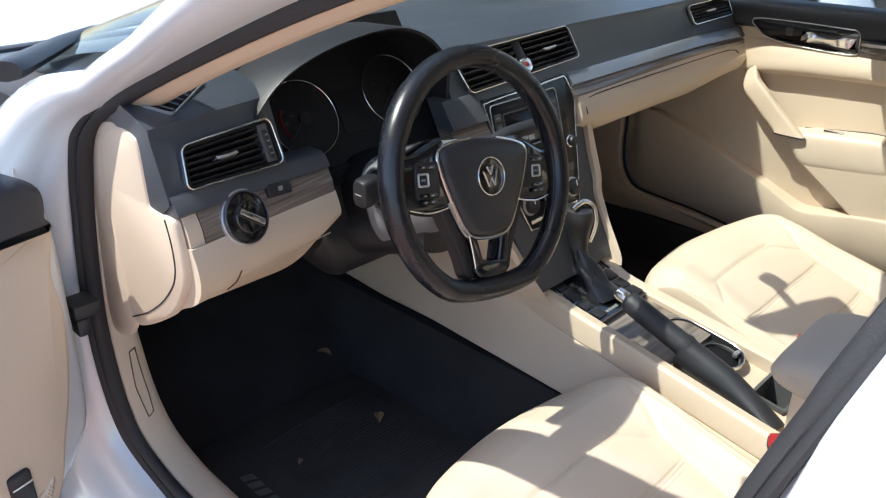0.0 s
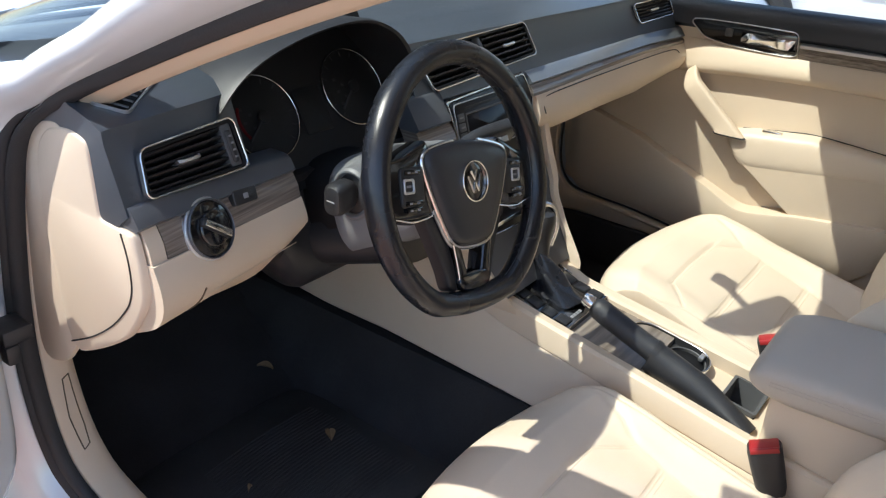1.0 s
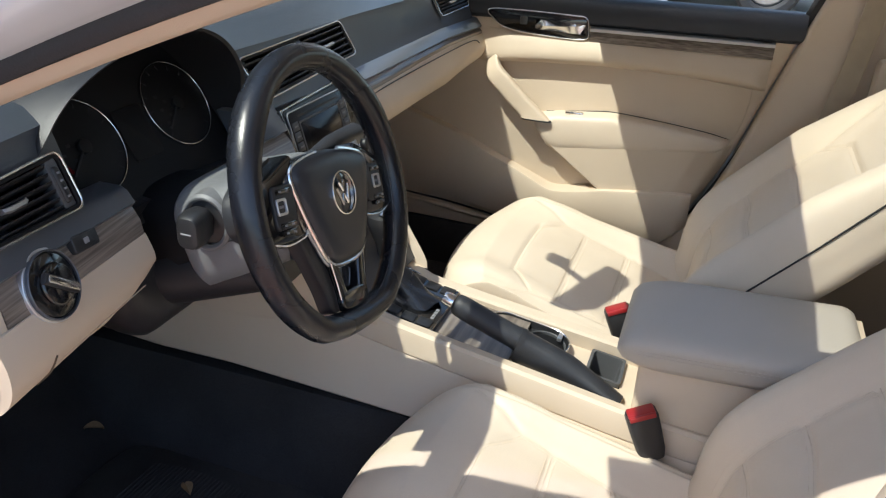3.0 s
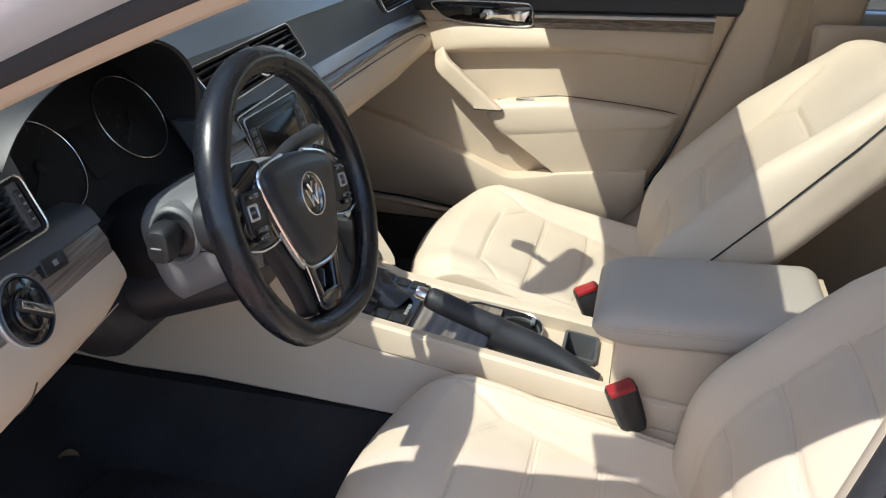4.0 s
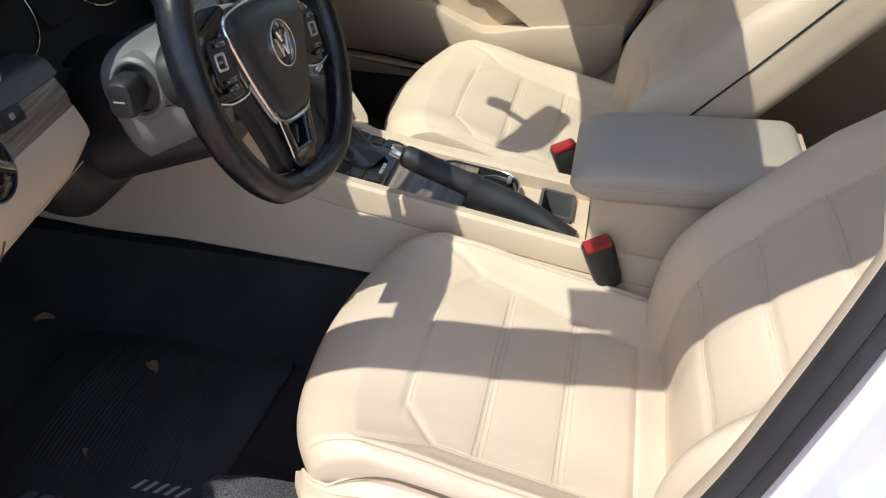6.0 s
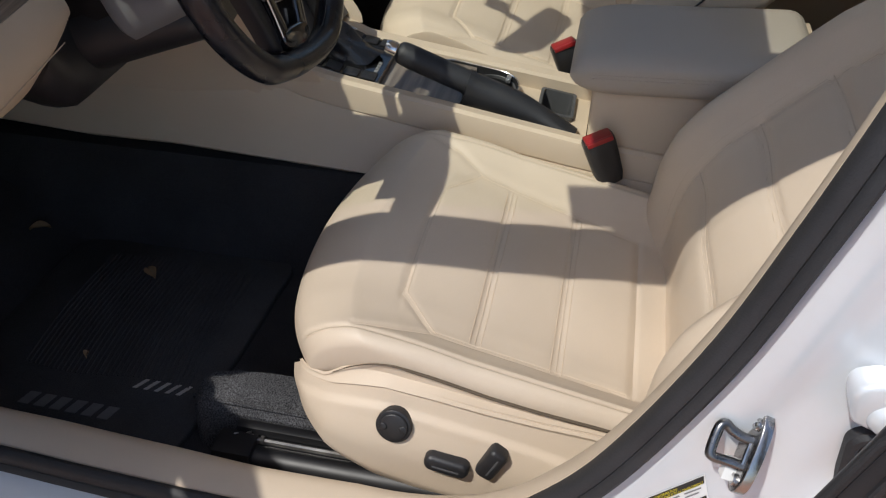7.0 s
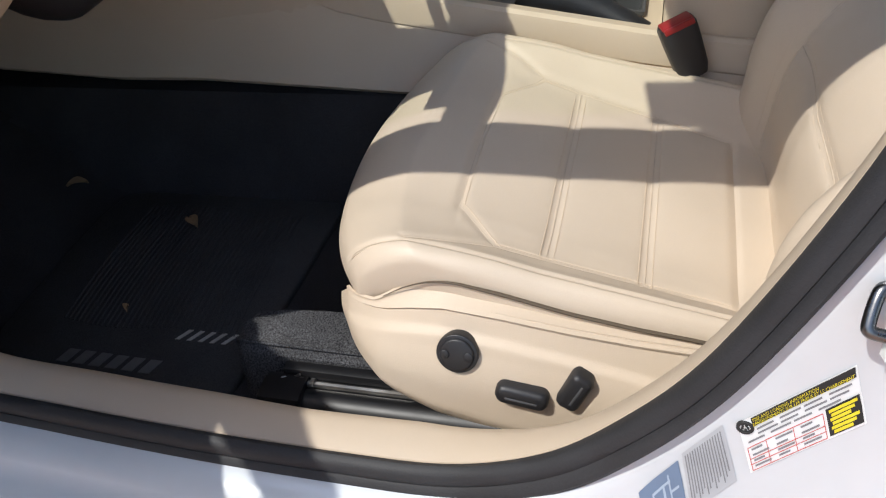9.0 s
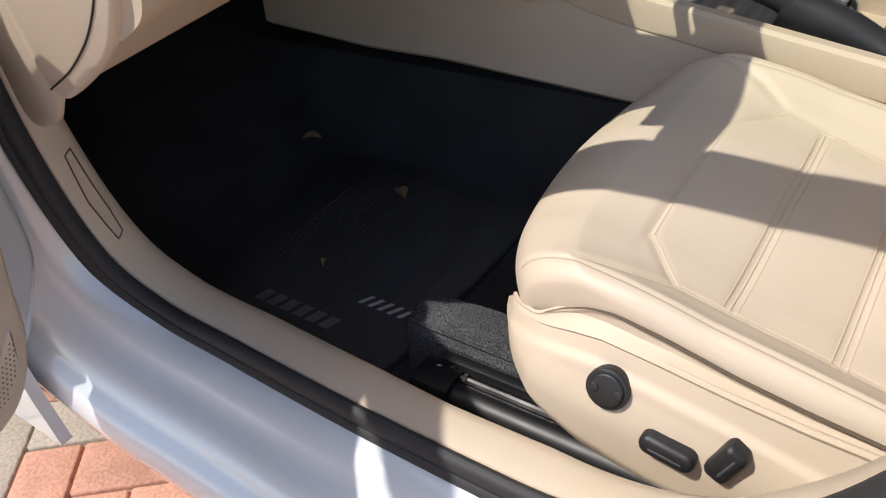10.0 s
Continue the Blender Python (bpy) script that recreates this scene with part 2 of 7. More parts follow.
def part(name, bm, material, parent=None, label="", angle=38):
    bmesh.ops.remove_doubles(bm, verts=bm.verts, dist=1e-6)
    bmesh.ops.recalc_face_normals(bm, faces=bm.faces)
    limit = radians(angle)
    for e in bm.edges:
        e.smooth = not (len(e.link_faces) == 2 and e.calc_face_angle(0) > limit)
    for f in bm.faces:
        f.smooth = True
    me = bpy.data.meshes.new(name)
    bm.to_mesh(me)
    bm.free()
    me.materials.append(material)
    ob = new(name, me)
    if parent is not None:
        ob.parent = parent
        ob.matrix_parent_inverse = parent.matrix_basis.inverted() if parent.parent is None else Matrix()
    if label:
        ob["label"] = label
    return ob


def thing(name, label, category, at=(0, 0, 0), group="", kind=""):
    ob = new(name)
    ob.empty_display_size = 0.05
    ob.matrix_basis = Matrix.Translation(at)
    return tagged(ob, label, category, group, kind)


def B():
    return bmesh.new()


# ---- ground ----
def build_ground():
    bm = B()
    for a, b in (((-60, -60), (60, 60)),):
        grid(bm, lambda u, v: V(lerp(a[0], b[0], u), lerp(a[1], b[1], v), -0.012), 24, 24)
    return tagged(part("ground", bm, GROUND), "sandy pale concrete ground around the parked car", "ground", kind="structure")


build_ground()

# ---- door opening of the driver's side: seal, trim and painted frame ----
OPENING = [
    (-0.545, -1.05, 1.275), (-0.555, -0.75, 1.262), (-0.575, -0.45, 1.222), (-0.615, -0.20, 1.163), (-0.655, -0.02, 1.102), (-0.69, 0.175, 1.020),
    (-0.712, 0.315, 0.951), (-0.722, 0.390, 0.888), (-0.727, 0.433, 0.745), (-0.729, 0.452, 0.58), (-0.724, 0.434, 0.43), (-0.714, 0.368, 0.362),
    (-0.709, 0.26, 0.339), (-0.714, 0.10, 0.336), (-0.718, -0.05, 0.340), (-0.722, -0.16, 0.352), (-0.726, -0.245, 0.392), (-0.725, -0.306, 0.448), (-0.724, -0.364, 0.53),
    (-0.722, -0.424, 0.67), (-0.720, -0.458, 0.785), (-0.715, -0.488, 0.90), (-0.685, -0.53, 1.03), (-0.63, -0.575, 1.16), (-0.58, -0.62, 1.25),
]


def opening_frames(n=150, start=2):
    pts = smooth_path(OPENING[start:], n)
    centre = V(-0.7, 0.0, 0.72)
    out = []
    for i, p in enumerate(pts):
        t = (pts[min(i + 1, n - 1)] - pts[max(i - 1, 0)]).normalized()
        b = V(-1, 0, 0) - t * t.dot(V(-1, 0, 0))
        b.normalize()
        a = t.cross(b)
        if a.dot(p - centre) < 0:
            a.negate()
        out.append((p, a.normalized(), b))
    return out


def sweep(profile, n=150, closed=True, scale=None, start=2):
    """profile: (away from the opening, outwards) pairs round the opening."""
    bm = B()
    rings = []
    for i, (p, a, b) in enumerate(opening_frames(n, start)):
        ring = profile(i / (n - 1), p) if callable(profile) else profile
        rings.append([p + a * x + b * y for x, y in ring])
    loft(bm, rings, closed=closed)
    return bm


seal = thing("door_seal", "black ribbed rubber weather seal lining the driver's door opening", "door seal", (-0.73, 0.1, 0.33))


def seal_mix(p):
    """0 on the sill, 1 on the upright posts."""
    return table(p.z, [(0.36, 0.0), (0.50, 1.0)])


def bulb_profile(s, p):
    k = seal_mix(p)
    a, b = lerp(1.0, 0.70, k), lerp(0.72, 0.95, k) * table(p.z, [(0.9, 1.0), (1.0, 0.6)])
    a *= (table(p.y, [(0.25, 1.0), (0.36, 0.72)]) if p.z < 0.95 else 1.3)
    return [(x * a, y * b) for x, y in ((-0.004, -0.004), (-0.007, 0.003), (-0.006, 0.010), (-0.001, 0.016), (0.006, 0.018), (0.011, 0.016), (0.013, 0.006), (0.011, -0.004))]


def lip_profile(s, p):
    k = seal_mix(p)
    a, b = lerp(1.0, 0.62, k), lerp(0.72, 0.85, k) * table(p.z, [(0.9, 1.0), (1.0, 0.5)])
    a *= 1.0 if p.y < -0.2 else table(p.z, [(0.40, 1.0), (0.50, 0.7), (0.78, 0.7), (0.86, 1.0), (0.99, 2.0)])
    return [(x * a, y * b) for x, y in ((0.009, 0.012), (0.008, 0.018), (0.012, 0.025), (0.018, 0.028), (0.023, 0.026), (0.024, 0.016), (0.018, 0.008))]


part("bulb", sweep(bulb_profile), RUBBER, seal)
part("lip", sweep(lip_profile), RUBBER, seal)


def trim_profile(s, p):
    wide = table(p.z, [(0.60, 0.046), (0.80, 0.04), (1.0, 0.045)])
    if p.y < -0.2 and p.z > 0.46:
        wide = 0.052
    if p.z < 0.62:
        wide = lerp(wide, table(p.y, [(-0.22, 0.050), (-0.12, 0.054), (0.0, 0.053), (0.1, 0.057), (0.25, 0.058), (0.4, 0.054)]), table(p.z, [(0.42, 1.0), (0.62, 0.0)]))
    k = table(p.z, [(0.86, 0.0), (0.95, 1.0)]) if p.y > -0.40 else 0.0      # the pillar beside the windscreen stands proud
    r = table(p.y, [(-0.30, 0.018), (-0.12, 0.0)]) if p.z < 0.9 else 0.0
    low = [(0.004, -0.002), (-0.002, -0.006), (-0.004 + r * 0.2, -0.014), (-0.003 + r * 0.6, -wide * 0.7), (0.000 + r, -wide + 0.006), (0.006 + r, -wide), (0.05, -wide - 0.004), (0.05, -wide + 0.012), (0.012, -0.004)]
    high = [(0.004, -0.002), (-0.006, -0.004), (-0.014, -0.014), (-0.017, -0.026), (-0.015, -0.038), (-0.006, -0.046), (0.04, -0.048), (0.05, -0.03), (0.012, -0.004)]
    return [(lerp(a[0], b[0], k), lerp(a[1], b[1], k)) for a, b in zip(low, high)]


trim = tagged(part("sill_trim", sweep(trim_profile), PLASTIC_B), "beige grained plastic trim along the door sill and pillars", "sill trim")


SILL_P = [(0.010, 0.002), (0.017, 0.030), (0.024, 0.044), (0.031, 0.050), (0.0462, 0.0645), (0.0486, 0.0768), (0.0686, 0.098), (0.0785, 0.1022),
          (0.0822, 0.114), (0.112, 0.127), (0.150, 0.122), (0.185, 0.100), (0.185, -0.03), (0.10, -0.03), (0.02, -0.03)]
POST_P = [(0.010, 0.002), (0.020, 0.012), (0.040, 0.017), (0.060, 0.020), (0.080, 0.024), (0.100, 0.029), (0.125, 0.036), (0.145, 0.046), (0.160, 0.064),
          (0.170, 0.092), (0.190, 0.108), (0.230, 0.112), (0.230, -0.03), (0.10, -0.03), (0.02, -0.03)]
POST_E = [(0.010, 0.002), (0.020, 0.012), (0.034, 0.0180), (0.048, 0.0195), (0.058, 0.0172), (0.072, 0.0182), (0.090, 0.0260), (0.104, 0.0282), (0.118, 0.0268),
          (0.150, 0.040), (0.185, 0.096), (0.230, 0.112), (0.230, -0.03), (0.10, -0.03), (0.02, -0.03)]
RAIL_P = [(0.006, 0.001), (0.010, 0.010), (0.013, 0.020), (0.016, 0.028), (0.020, 0.036), (0.024, 0.044), (0.029, 0.052), (0.034, 0.058), (0.041, 0.063), (0.050, 0.065), (0.062, 0.060), (0.075, 0.045), (0.075, -0.0075), (0.05, -0.0075), (0.01, -0.0075)]


def paint_profile(s, p):
    """The painted frame's section: a stepped sill, a broad post behind the door, a slim rail above."""
    k = 0.0
    if p.y < -0.12 and p.z > 0.345:
        k = table(p.y, [(-0.30, 1.0), (-0.15, 0.0)])
    r = table(p.z, [(0.80, 0.0), (0.95, 1.0)])
    out = []
    e = table(p.z, [(0.55, 0.0), (0.63, 1.0)]) if p.y < 0 else 0.0
    for a, b, d, c in zip(SILL_P, POST_P, POST_E, RAIL_P):
        b = (lerp(b[0], d[0], e), lerp(b[1], d[1], e))
        q = (lerp(a[0], b[0], k), lerp(a[1], b[1], k))
        w = table(p.y, [(0.0, 1.0), (0.22, 0.62)])
        out.append((lerp(q[0], c[0] * w, r), lerp(q[1], c[1] * w, r)))
    return out


body = thing("car_body", "white painted car body with an open driver's door opening", "car body", (-0.8, 0.1, 0.15))
frame_part = part("door_frame", sweep(paint_profile), PAINT, body, "glossy white painted sill and pillars", 75)


from mathutils import bvhtree

# roof with a glass sunroof, windscreen, bonnet, wings, floor
SUNROOF = (-0.40, 0.40, -0.80, -0.295)     # x from, x to, y from, y to


def roof_z(x, y):
    v = (0.01 - y) / 1.96
    return 1.322 - 0.05 * (x / 0.6) ** 2 + table(v, [(0, -0.085), (0.12, -0.035), (0.3, 0.0), (0.6, 0.0), (1.0, -0.12)])


def bow(x):
    """How far the header over the windscreen stands ahead of its driver's end."""
    return table(x, [(-0.6, -0.105), (-0.52, -0.09), (-0.35, -0.05), (-0.1, 0.0), (0.1, 0.015), (0.5, 0.025)])


def roof_sheet(name, dz, thick, material, label):
    xs = sorted(set(span(-0.60, 0.60, 17) + [SUNROOF[0], SUNROOF[1]]))
    ys = sorted(set(span(-1.95, 0.01, 25) + [SUNROOF[2], SUNROOF[3]]))
    bm = B()
    grid_v = {(x, y): bm.verts.new((x, y + bow(x) * max(0.0, (y + 0.26) / 0.27), roof_z(x, y) + dz)) for x in xs for y in ys}
    for x0, x1 in zip(xs, xs[1:]):
        for y0, y1 in zip(ys, ys[1:]):
            if SUNROOF[0] - 1e-6 <= x0 and x1 <= SUNROOF[1] + 1e-6 and SUNROOF[2] - 1e-6 <= y0 and y1 <= SUNROOF[3] + 1e-6:
                continue
            bm.faces.new((grid_v[x0, y0], grid_v[x1, y0], grid_v[x1, y1], grid_v[x0, y1]))
    bmesh.ops.recalc_face_normals(bm, faces=bm.faces)
    bmesh.ops.solidify(bm, geom=bm.faces[:], thickness=thick)
    return part(name, bm, material, body, label)


def span(a, b, n):
    return [a + (b - a) * i / (n - 1) for i in range(n)]


def extrude_x(xs, prof):
    bm = B()
    loft(bm, [[V(x, y, z) for y, z in prof(x)] for x in xs])
    return bm


roof_sheet("roof", 0.0, 0.02, PAINT, "white roof")
roof_sheet("headliner", -0.045, 0.008, HEADLINER, "pale beige headliner")
bm = B()
grid(bm, lambda u, v: V(lerp(-0.40, 0.40, u), lerp(-0.80, -0.295, v), roof_z(lerp(-0.40, 0.40, u), lerp(-0.80, -0.295, v)) + 0.004), 8, 8)
bmesh.ops.solidify(bm, geom=bm.faces[:], thickness=0.004)
g = part("sunroof_glass", bm, SUNROOF_G, body, "tinted sunroof pane")
bm = B()
tube(bm, smooth_path([(-x, y, z + 0.012) for x, y, z in OPENING[0:8]], 40), 0.04, 10)
part("far_roof_rail", bm, PAINT, body)
bm = B()
tube(bm, smooth_path([(0.60, -0.30, 1.17), (0.655, -0.02, 1.07), (0.69, 0.175, 0.99), (0.715, 0.38, 0.91)], 24), 0.032, 10)
part("far_pillar_trim", bm, PLASTIC_B, body)
bm = B()
grid(bm, lambda u, v: V(lerp(lerp(-0.55, 0.55, u), lerp(-0.72, 0.72, u), v), lerp(-0.02 + bow(lerp(-0.55, 0.55, u)), 0.86, v) + 0.02 * (1 - (2 * u - 1) ** 2), lerp(1.232, 0.935, v) + 0.03 * math.sin(math.pi * v) - (2 * u - 1) ** 4 * (1.0 if u < 0.5 else 0.25) * table(v, [(0, 0.05), (0.25, 0.13), (0.6, 0.10), (1, 0.03)])), 16, 12)
bmesh.ops.solidify(bm, geom=bm.faces[:], thickness=0.005)
g = part("windscreen", bm, WINDSCREEN, body, "clear windscreen")


def sheet(f, nu, nv, thick, material, name, parent, label=""):
    bm = B()
    grid(bm, f, nu, nv)
    bmesh.ops.recalc_face_normals(bm, faces=bm.faces)
    bmesh.ops.solidify(bm, geom=bm.faces[:], thickness=thick)
    return part(name, bm, material, parent, label)


sheet(lambda u, v: V(lerp(-0.80, 0.80, u), lerp(0.87, 2.0, v), 0.915 - 0.06 * (2 * u - 1) ** 2 - table(v, [(0, 0.0), (0.25, -0.018), (0.5, -0.02), (0.75, 0.02), (0.92, 0.10), (1, 0.20)])), 14, 14, 0.02, PAINT, "bonnet", body, "white bonnet")
for side in (-1, 1):
    sheet(lambda u, v: V(side * (0.80 + 0.07 * math.sin(v * math.pi / 2)), lerp(0.455, 2.0, u), lerp(0.86, 0.22, v) - table(u, [(0, 0.0), (0.25, -0.01), (0.65, 0.0), (0.8, 0.04), (0.92, 0.11), (1, 0.2)]) * (1 - v)), 16, 8, 0.015, PAINT, "front_wing", body, "white front wing")
    sheet(lambda u, v: V(side * (0.79 + 0.05 * math.sin(v * math.pi)), lerp(-0.66, -2.3, u), lerp(0.90, 0.2, v)), 12, 8, 0.03, PAINT, "rear_quarter", body, "white rear door and quarter")
for side in (-1, 1):
    sheet(lambda u, v: V(side * (0.775 - 0.185 * v ** 1.2), lerp(-0.70 - 0.03 * v, lerp(-2.05, -1.85, v), u), lerp(0.90, 1.235 - 0.10 * max(0.0, u - 0.55) / 0.45, v)), 10, 6, 0.004, PRIVACY, "rear_side_glass", body, "dark tinted rear side glass")
sheet(lambda u, v: V(lerp(-0.62, 0.62, u), lerp(-1.93, -2.28, v), lerp(1.19, 0.955, v)), 8, 6, 0.004, PRIVACY, "rear_screen", body, "dark tinted rear screen")
sheet(lambda u, v: V(lerp(-0.79, 0.79, u), -1.95 - 0.35 * v, lerp(1.16, 0.95, v)), 8, 6, 0.02, PAINT, "boot_lid", body, "white boot lid")
sheet(lambda u, v: V(lerp(-0.79, 0.79, u), -2.30, lerp(0.95, 0.2, v)), 8, 6, 0.02, PAINT, "tail", body, "white tail panel")
for x0 in (-0.715, 0.66):
    bm = B()
    block(bm, (x0, -1.15, 0.24), (x0 + 0.055, -0.64, 0.88), 0.015)
    part("rear_door_card", bm, PLASTIC_B, body, "beige rear door panel")
sheet(lambda u, v: V(lerp(-0.80, 0.80, u), 2.0 + 0.10 * math.sin(math.pi * v) * (1 - (2 * u - 1) ** 4), lerp(0.69, 0.22, v)), 12, 8, 0.02, PAINT, "front_bumper", body, "white front bumper")
for side in (-1, 1):
    for wy in (1.28, -1.42):
        wm = Matrix.Translation((side * 0.79, wy, 0.315)) @ Matrix.Rotation(math.pi / 2 * side, 4, "Y")
        bm = B()
        ring_plate(bm, circle(0.325, 40), circle(0.21, 40), -0.10, 0.10, wm, 0.03)
        tyre = part("wheel", bm, RUBBER, body, "black tyre on a silver rim")
        bm = B()
        plate(bm, circle(0.21, 30), -0.05, 0.06, wm, 0.03)
        part("rim", bm, SILVER, tyre)
bm = B()
block(bm, (0.76, -2.3, 0.16), (0.86, 0.9, 0.30), 0.02)
part("far_sill", bm, PAINT, body)

# lower tunnel and floor carpet
bm = B()


def floor_point(u, v):
    x = lerp(-0.72, 0.74, u)
    y = lerp(-1.9, 0.95, v)
    z = 0.222
    if y > 0.52:
        z += (y - 0.52) * 0.62
    d = abs(x)
    wall = table(d, [(0.12, 0.385), (0.150, 0.383), (0.170, 0.355), (0.188, 0.29), (0.215, 0.235), (0.25, 0.0)])
    return V(x, y, max(z, wall))


grid(bm, floor_point, 110, 60)
bmesh.ops.solidify(bm, geom=bm.faces[:], thickness=-0.012)
tagged(part("floor", bm, CARPET), "black carpet covering the car floor and tunnel", "carpet", kind="structure")
bm = B()
block(bm, (-0.72, 0.90, 0.2), (0.74, 0.93, 0.92), 0.005)
part("firewall", bm, PLASTIC_D, body)
bm = B()
block(bm, (-0.72, 0.52, 0.25), (-0.695, 0.92, 0.90), 0.005)
part("footwell_wall", bm, CARPET, body, "black carpeted footwell side")
bm = B()
block(bm, (0.715, -0.10, 0.22), (0.745, 0.92, 0.343), 0.005)
part("footwell_wall", bm, CARPET, body, "black carpeted footwell side")

TRIM_TREE = bvhtree.BVHTree.FromPolygons([v.co for v in trim.data.vertices], [p.vertices for p in trim.data.polygons])
# kick panel cover beside the driver's footwell
bm = B()
cover = [(-0.7030, 0.4360, 0.542), (-0.6930, 0.4360, 0.546), (-0.6870, 0.4310, 0.495), (-0.6890, 0.4160, 0.440), (-0.6990, 0.4110, 0.436), (-0.7055, 0.4240, 0.485)]
cover = [lerp(Vector(a), Vector(b), k / 12) for a, b in zip(cover, cover[1:] + cover[:1]) for k in range(12)]
tube(bm, [TRIM_TREE.find_nearest(p)[0] + V(0, -0.0006, 0.0) for p in cover], 0.0010, 6, True)
kick = tagged(part("kick_panel_cover", bm, mat("cover_seam", (0.11, 0.085, 0.06), 0.8)), "thin dark seam of a beige kick panel cover", "cover")

# ---- striker, labels and check strap on the painted frame ----
PAPER_W = mat("white_plastic", (0.72, 0.72, 0.70), 0.4, vary=0.04, vscale=40)
striker = thing("door_striker", "chromed door striker loop bolted to the white pillar", "door striker", (-0.77, -0.45, 0.6))
SD = V(-0.03, 0.955, 0.30).normalized()
SU = V(0.583, -0.204, 0.685).normalized()
SM = frame_m((-0.752, -0.466, 0.610), SU.cross(SD), SU) @ Matrix.Scale(0.78, 4)
CHROMED = mat("worn_chromed_steel", (0.42, 0.41, 0.40), 0.22, 1.0, vary=0.18, vscale=70, bump=0.12, bscale=900)
bm = B()
plate(bm, [(p.x, p.y) for p in smooth_path([(0.004, 0.042, 0), (-0.013, 0.034, 0), (-0.019, 0.006, 0), (-0.018, -0.026, 0), (-0.004, -0.043, 0), (0.012, -0.034, 0), (0.018, -0.004, 0), (0.016, 0.028, 0)], 36, True)], -0.006, 0.004, SM, 0.0012)
part("plate", bm, CHROMED, striker, "chromed oval base plate")
bm = B()
tube(bm, [SM @ p for p in smooth_path([(0.004, 0.011, 0.002), (0.002, 0.010, 0.012), (0.0, 0.013, 0.024), (0.0, 0.0165, 0.031), (0.0, 0.011, 0.036), (0.0, -0.012, 0.036), (0.0, -0.0165, 0.032), (0.0, -0.0165, 0.022), (0.002, -0.0160, 0.012), (0.004, -0.0160, 0.002)], 50)], 0.0040, 12)
part("loop", bm, DARK_STEEL, striker, "dark worn steel loop")
bm = B()
block(bm, (0.001, -0.020, 0.003), (0.008, 0.015, 0.0075), 0.0022, SM)
part("bar", bm, CHROMED, striker, "flat bar across the base plate")
bm = B()
loft(bm, [[SM @ V(x, y, z) for x, y in ((-0.012, -0.012), (-0.002, -0.012), (-0.002, -0.034), (-0.012, -0.030))] for z in (0.003, 0.016)])
part("wedge", bm, PAPER_W, striker, "small white plastic wedge")
for q in (0.027, -0.031):
    bm = B()
    ring_plate(bm, circle(0.0065, 14, 0.006 if q > 0 else 0.0, q), circle(0.0030, 14, 0.006 if q > 0 else 0.0, q), 0.003, 0.0075, SM, 0.001)
    part("bolt", bm, CHROMED, striker, "recessed bolt")

# ---- rear door hinge and cable boot on the post ----
HM = frame_m((-0.757, -0.535, 0.680), V(0.02, -1.0, 0.10), V(0.0, 0.1, 1.0))
bm = B()
plate(bm, closed_outline([(-0.020, 0.026), (0.020, 0.030), (0.034, 0.022), (0.034, -0.016), (0.006, -0.018), (-0.012, -0.012), (-0.021, -0.002)], 40), -0.012, 0.008, HM, 0.004)
hinge = part("rear_hinge", bm, PAINT, body, "white painted hinge bracket")
bm = B()
loft(bm, [[HM @ V(0.004 + r * math.cos(2 * math.pi * k / 24), -0.001 + r * 0.9 * math.sin(2 * math.pi * k / 24), z) for k in range(24)] for r, z in ((0.0165, 0.004), (0.0160, 0.009), (0.0125, 0.014), (0.0080, 0.0155), (0.0070, 0.0145), (0.0065, 0.0115))])
part("bolt", bm, PAINT, hinge, "painted hinge bolt")
boot = thing("cable_boot", "black ribbed rubber cable boot between post and rear door", "cable boot", (-0.76, -0.54, 0.60))
BM_ = frame_m((-0.753, -0.562, 0.606), V(0.0, -1.0, 0.12), V(0.0, 0.20, 1.0))
bm = B()
ring_plate(bm, rrect(0.070, 0.104, 0.014, 6), rrect(0.052, 0.086, 0.009, 6), -0.012, 0.008, BM_, 0.003)
part("flange", bm, RUBBER, boot, "raised rubber rim")
bm = B()
plate(bm, rrect(0.056, 0.090, 0.009, 6), -0.012, 0.001, BM_, 0.002)
part("membrane", bm, RUBBER, boot)
for k in range(5):
    bm = B()
    tube(bm, smooth_path([BM_ @ V(-0.020, -0.036 + 0.018 * k, 0.001), BM_ @ V(0.0, -0.034 + 0.018 * k, 0.005), BM_ @ V(0.022, -0.032 + 0.018 * k, 0.002)], 8), 0.0035, 6)
    part("rib", bm, PLASTIC_D, boot)

YELLOW = mat("yellow_print", (0.75, 0.62, 0.03), 0.6, vary=0.04, vscale=50)
INK = mat("black_print", (0.02, 0.02, 0.02), 0.6)
PAPER_B = mat("pale_blue_print", (0.40, 0.48, 0.58), 0.5, vary=0.02, vscale=30)
PAPER = mat("white_sticker", (0.78, 0.78, 0.77), 0.5, vary=0.02, vscale=30)
RED_INK = mat("red_print", (0.55, 0.06, 0.05), 0.6)
GREY_STK = mat("grey_sticker", (0.45, 0.46, 0.48), 0.5, vary=0.05, vscale=60)
sticker = thing("tyre_information_label", "white tyre label with yellow and black bars on the pillar", "label", (-0.75, -0.42, 0.5))
POST = [(p, a, b) for p, a, b in opening_frames(400) if p.y < -0.12]


def on_post(z, a):
    """A place on the painted post: the seal's height beside it, and the way from the seal."""
    f = min(POST, key=lambda q: abs(q[0].z - z))
    sect = paint_profile(0, f[0])[:10]
    return f[0] + f[1] * a + f[2] * table(a, sect)


FRAME_TREE = bvhtree.BVHTree.FromPolygons([v.co for v in frame_part.data.vertices], [p.vertices for p in frame_part.data.polygons])


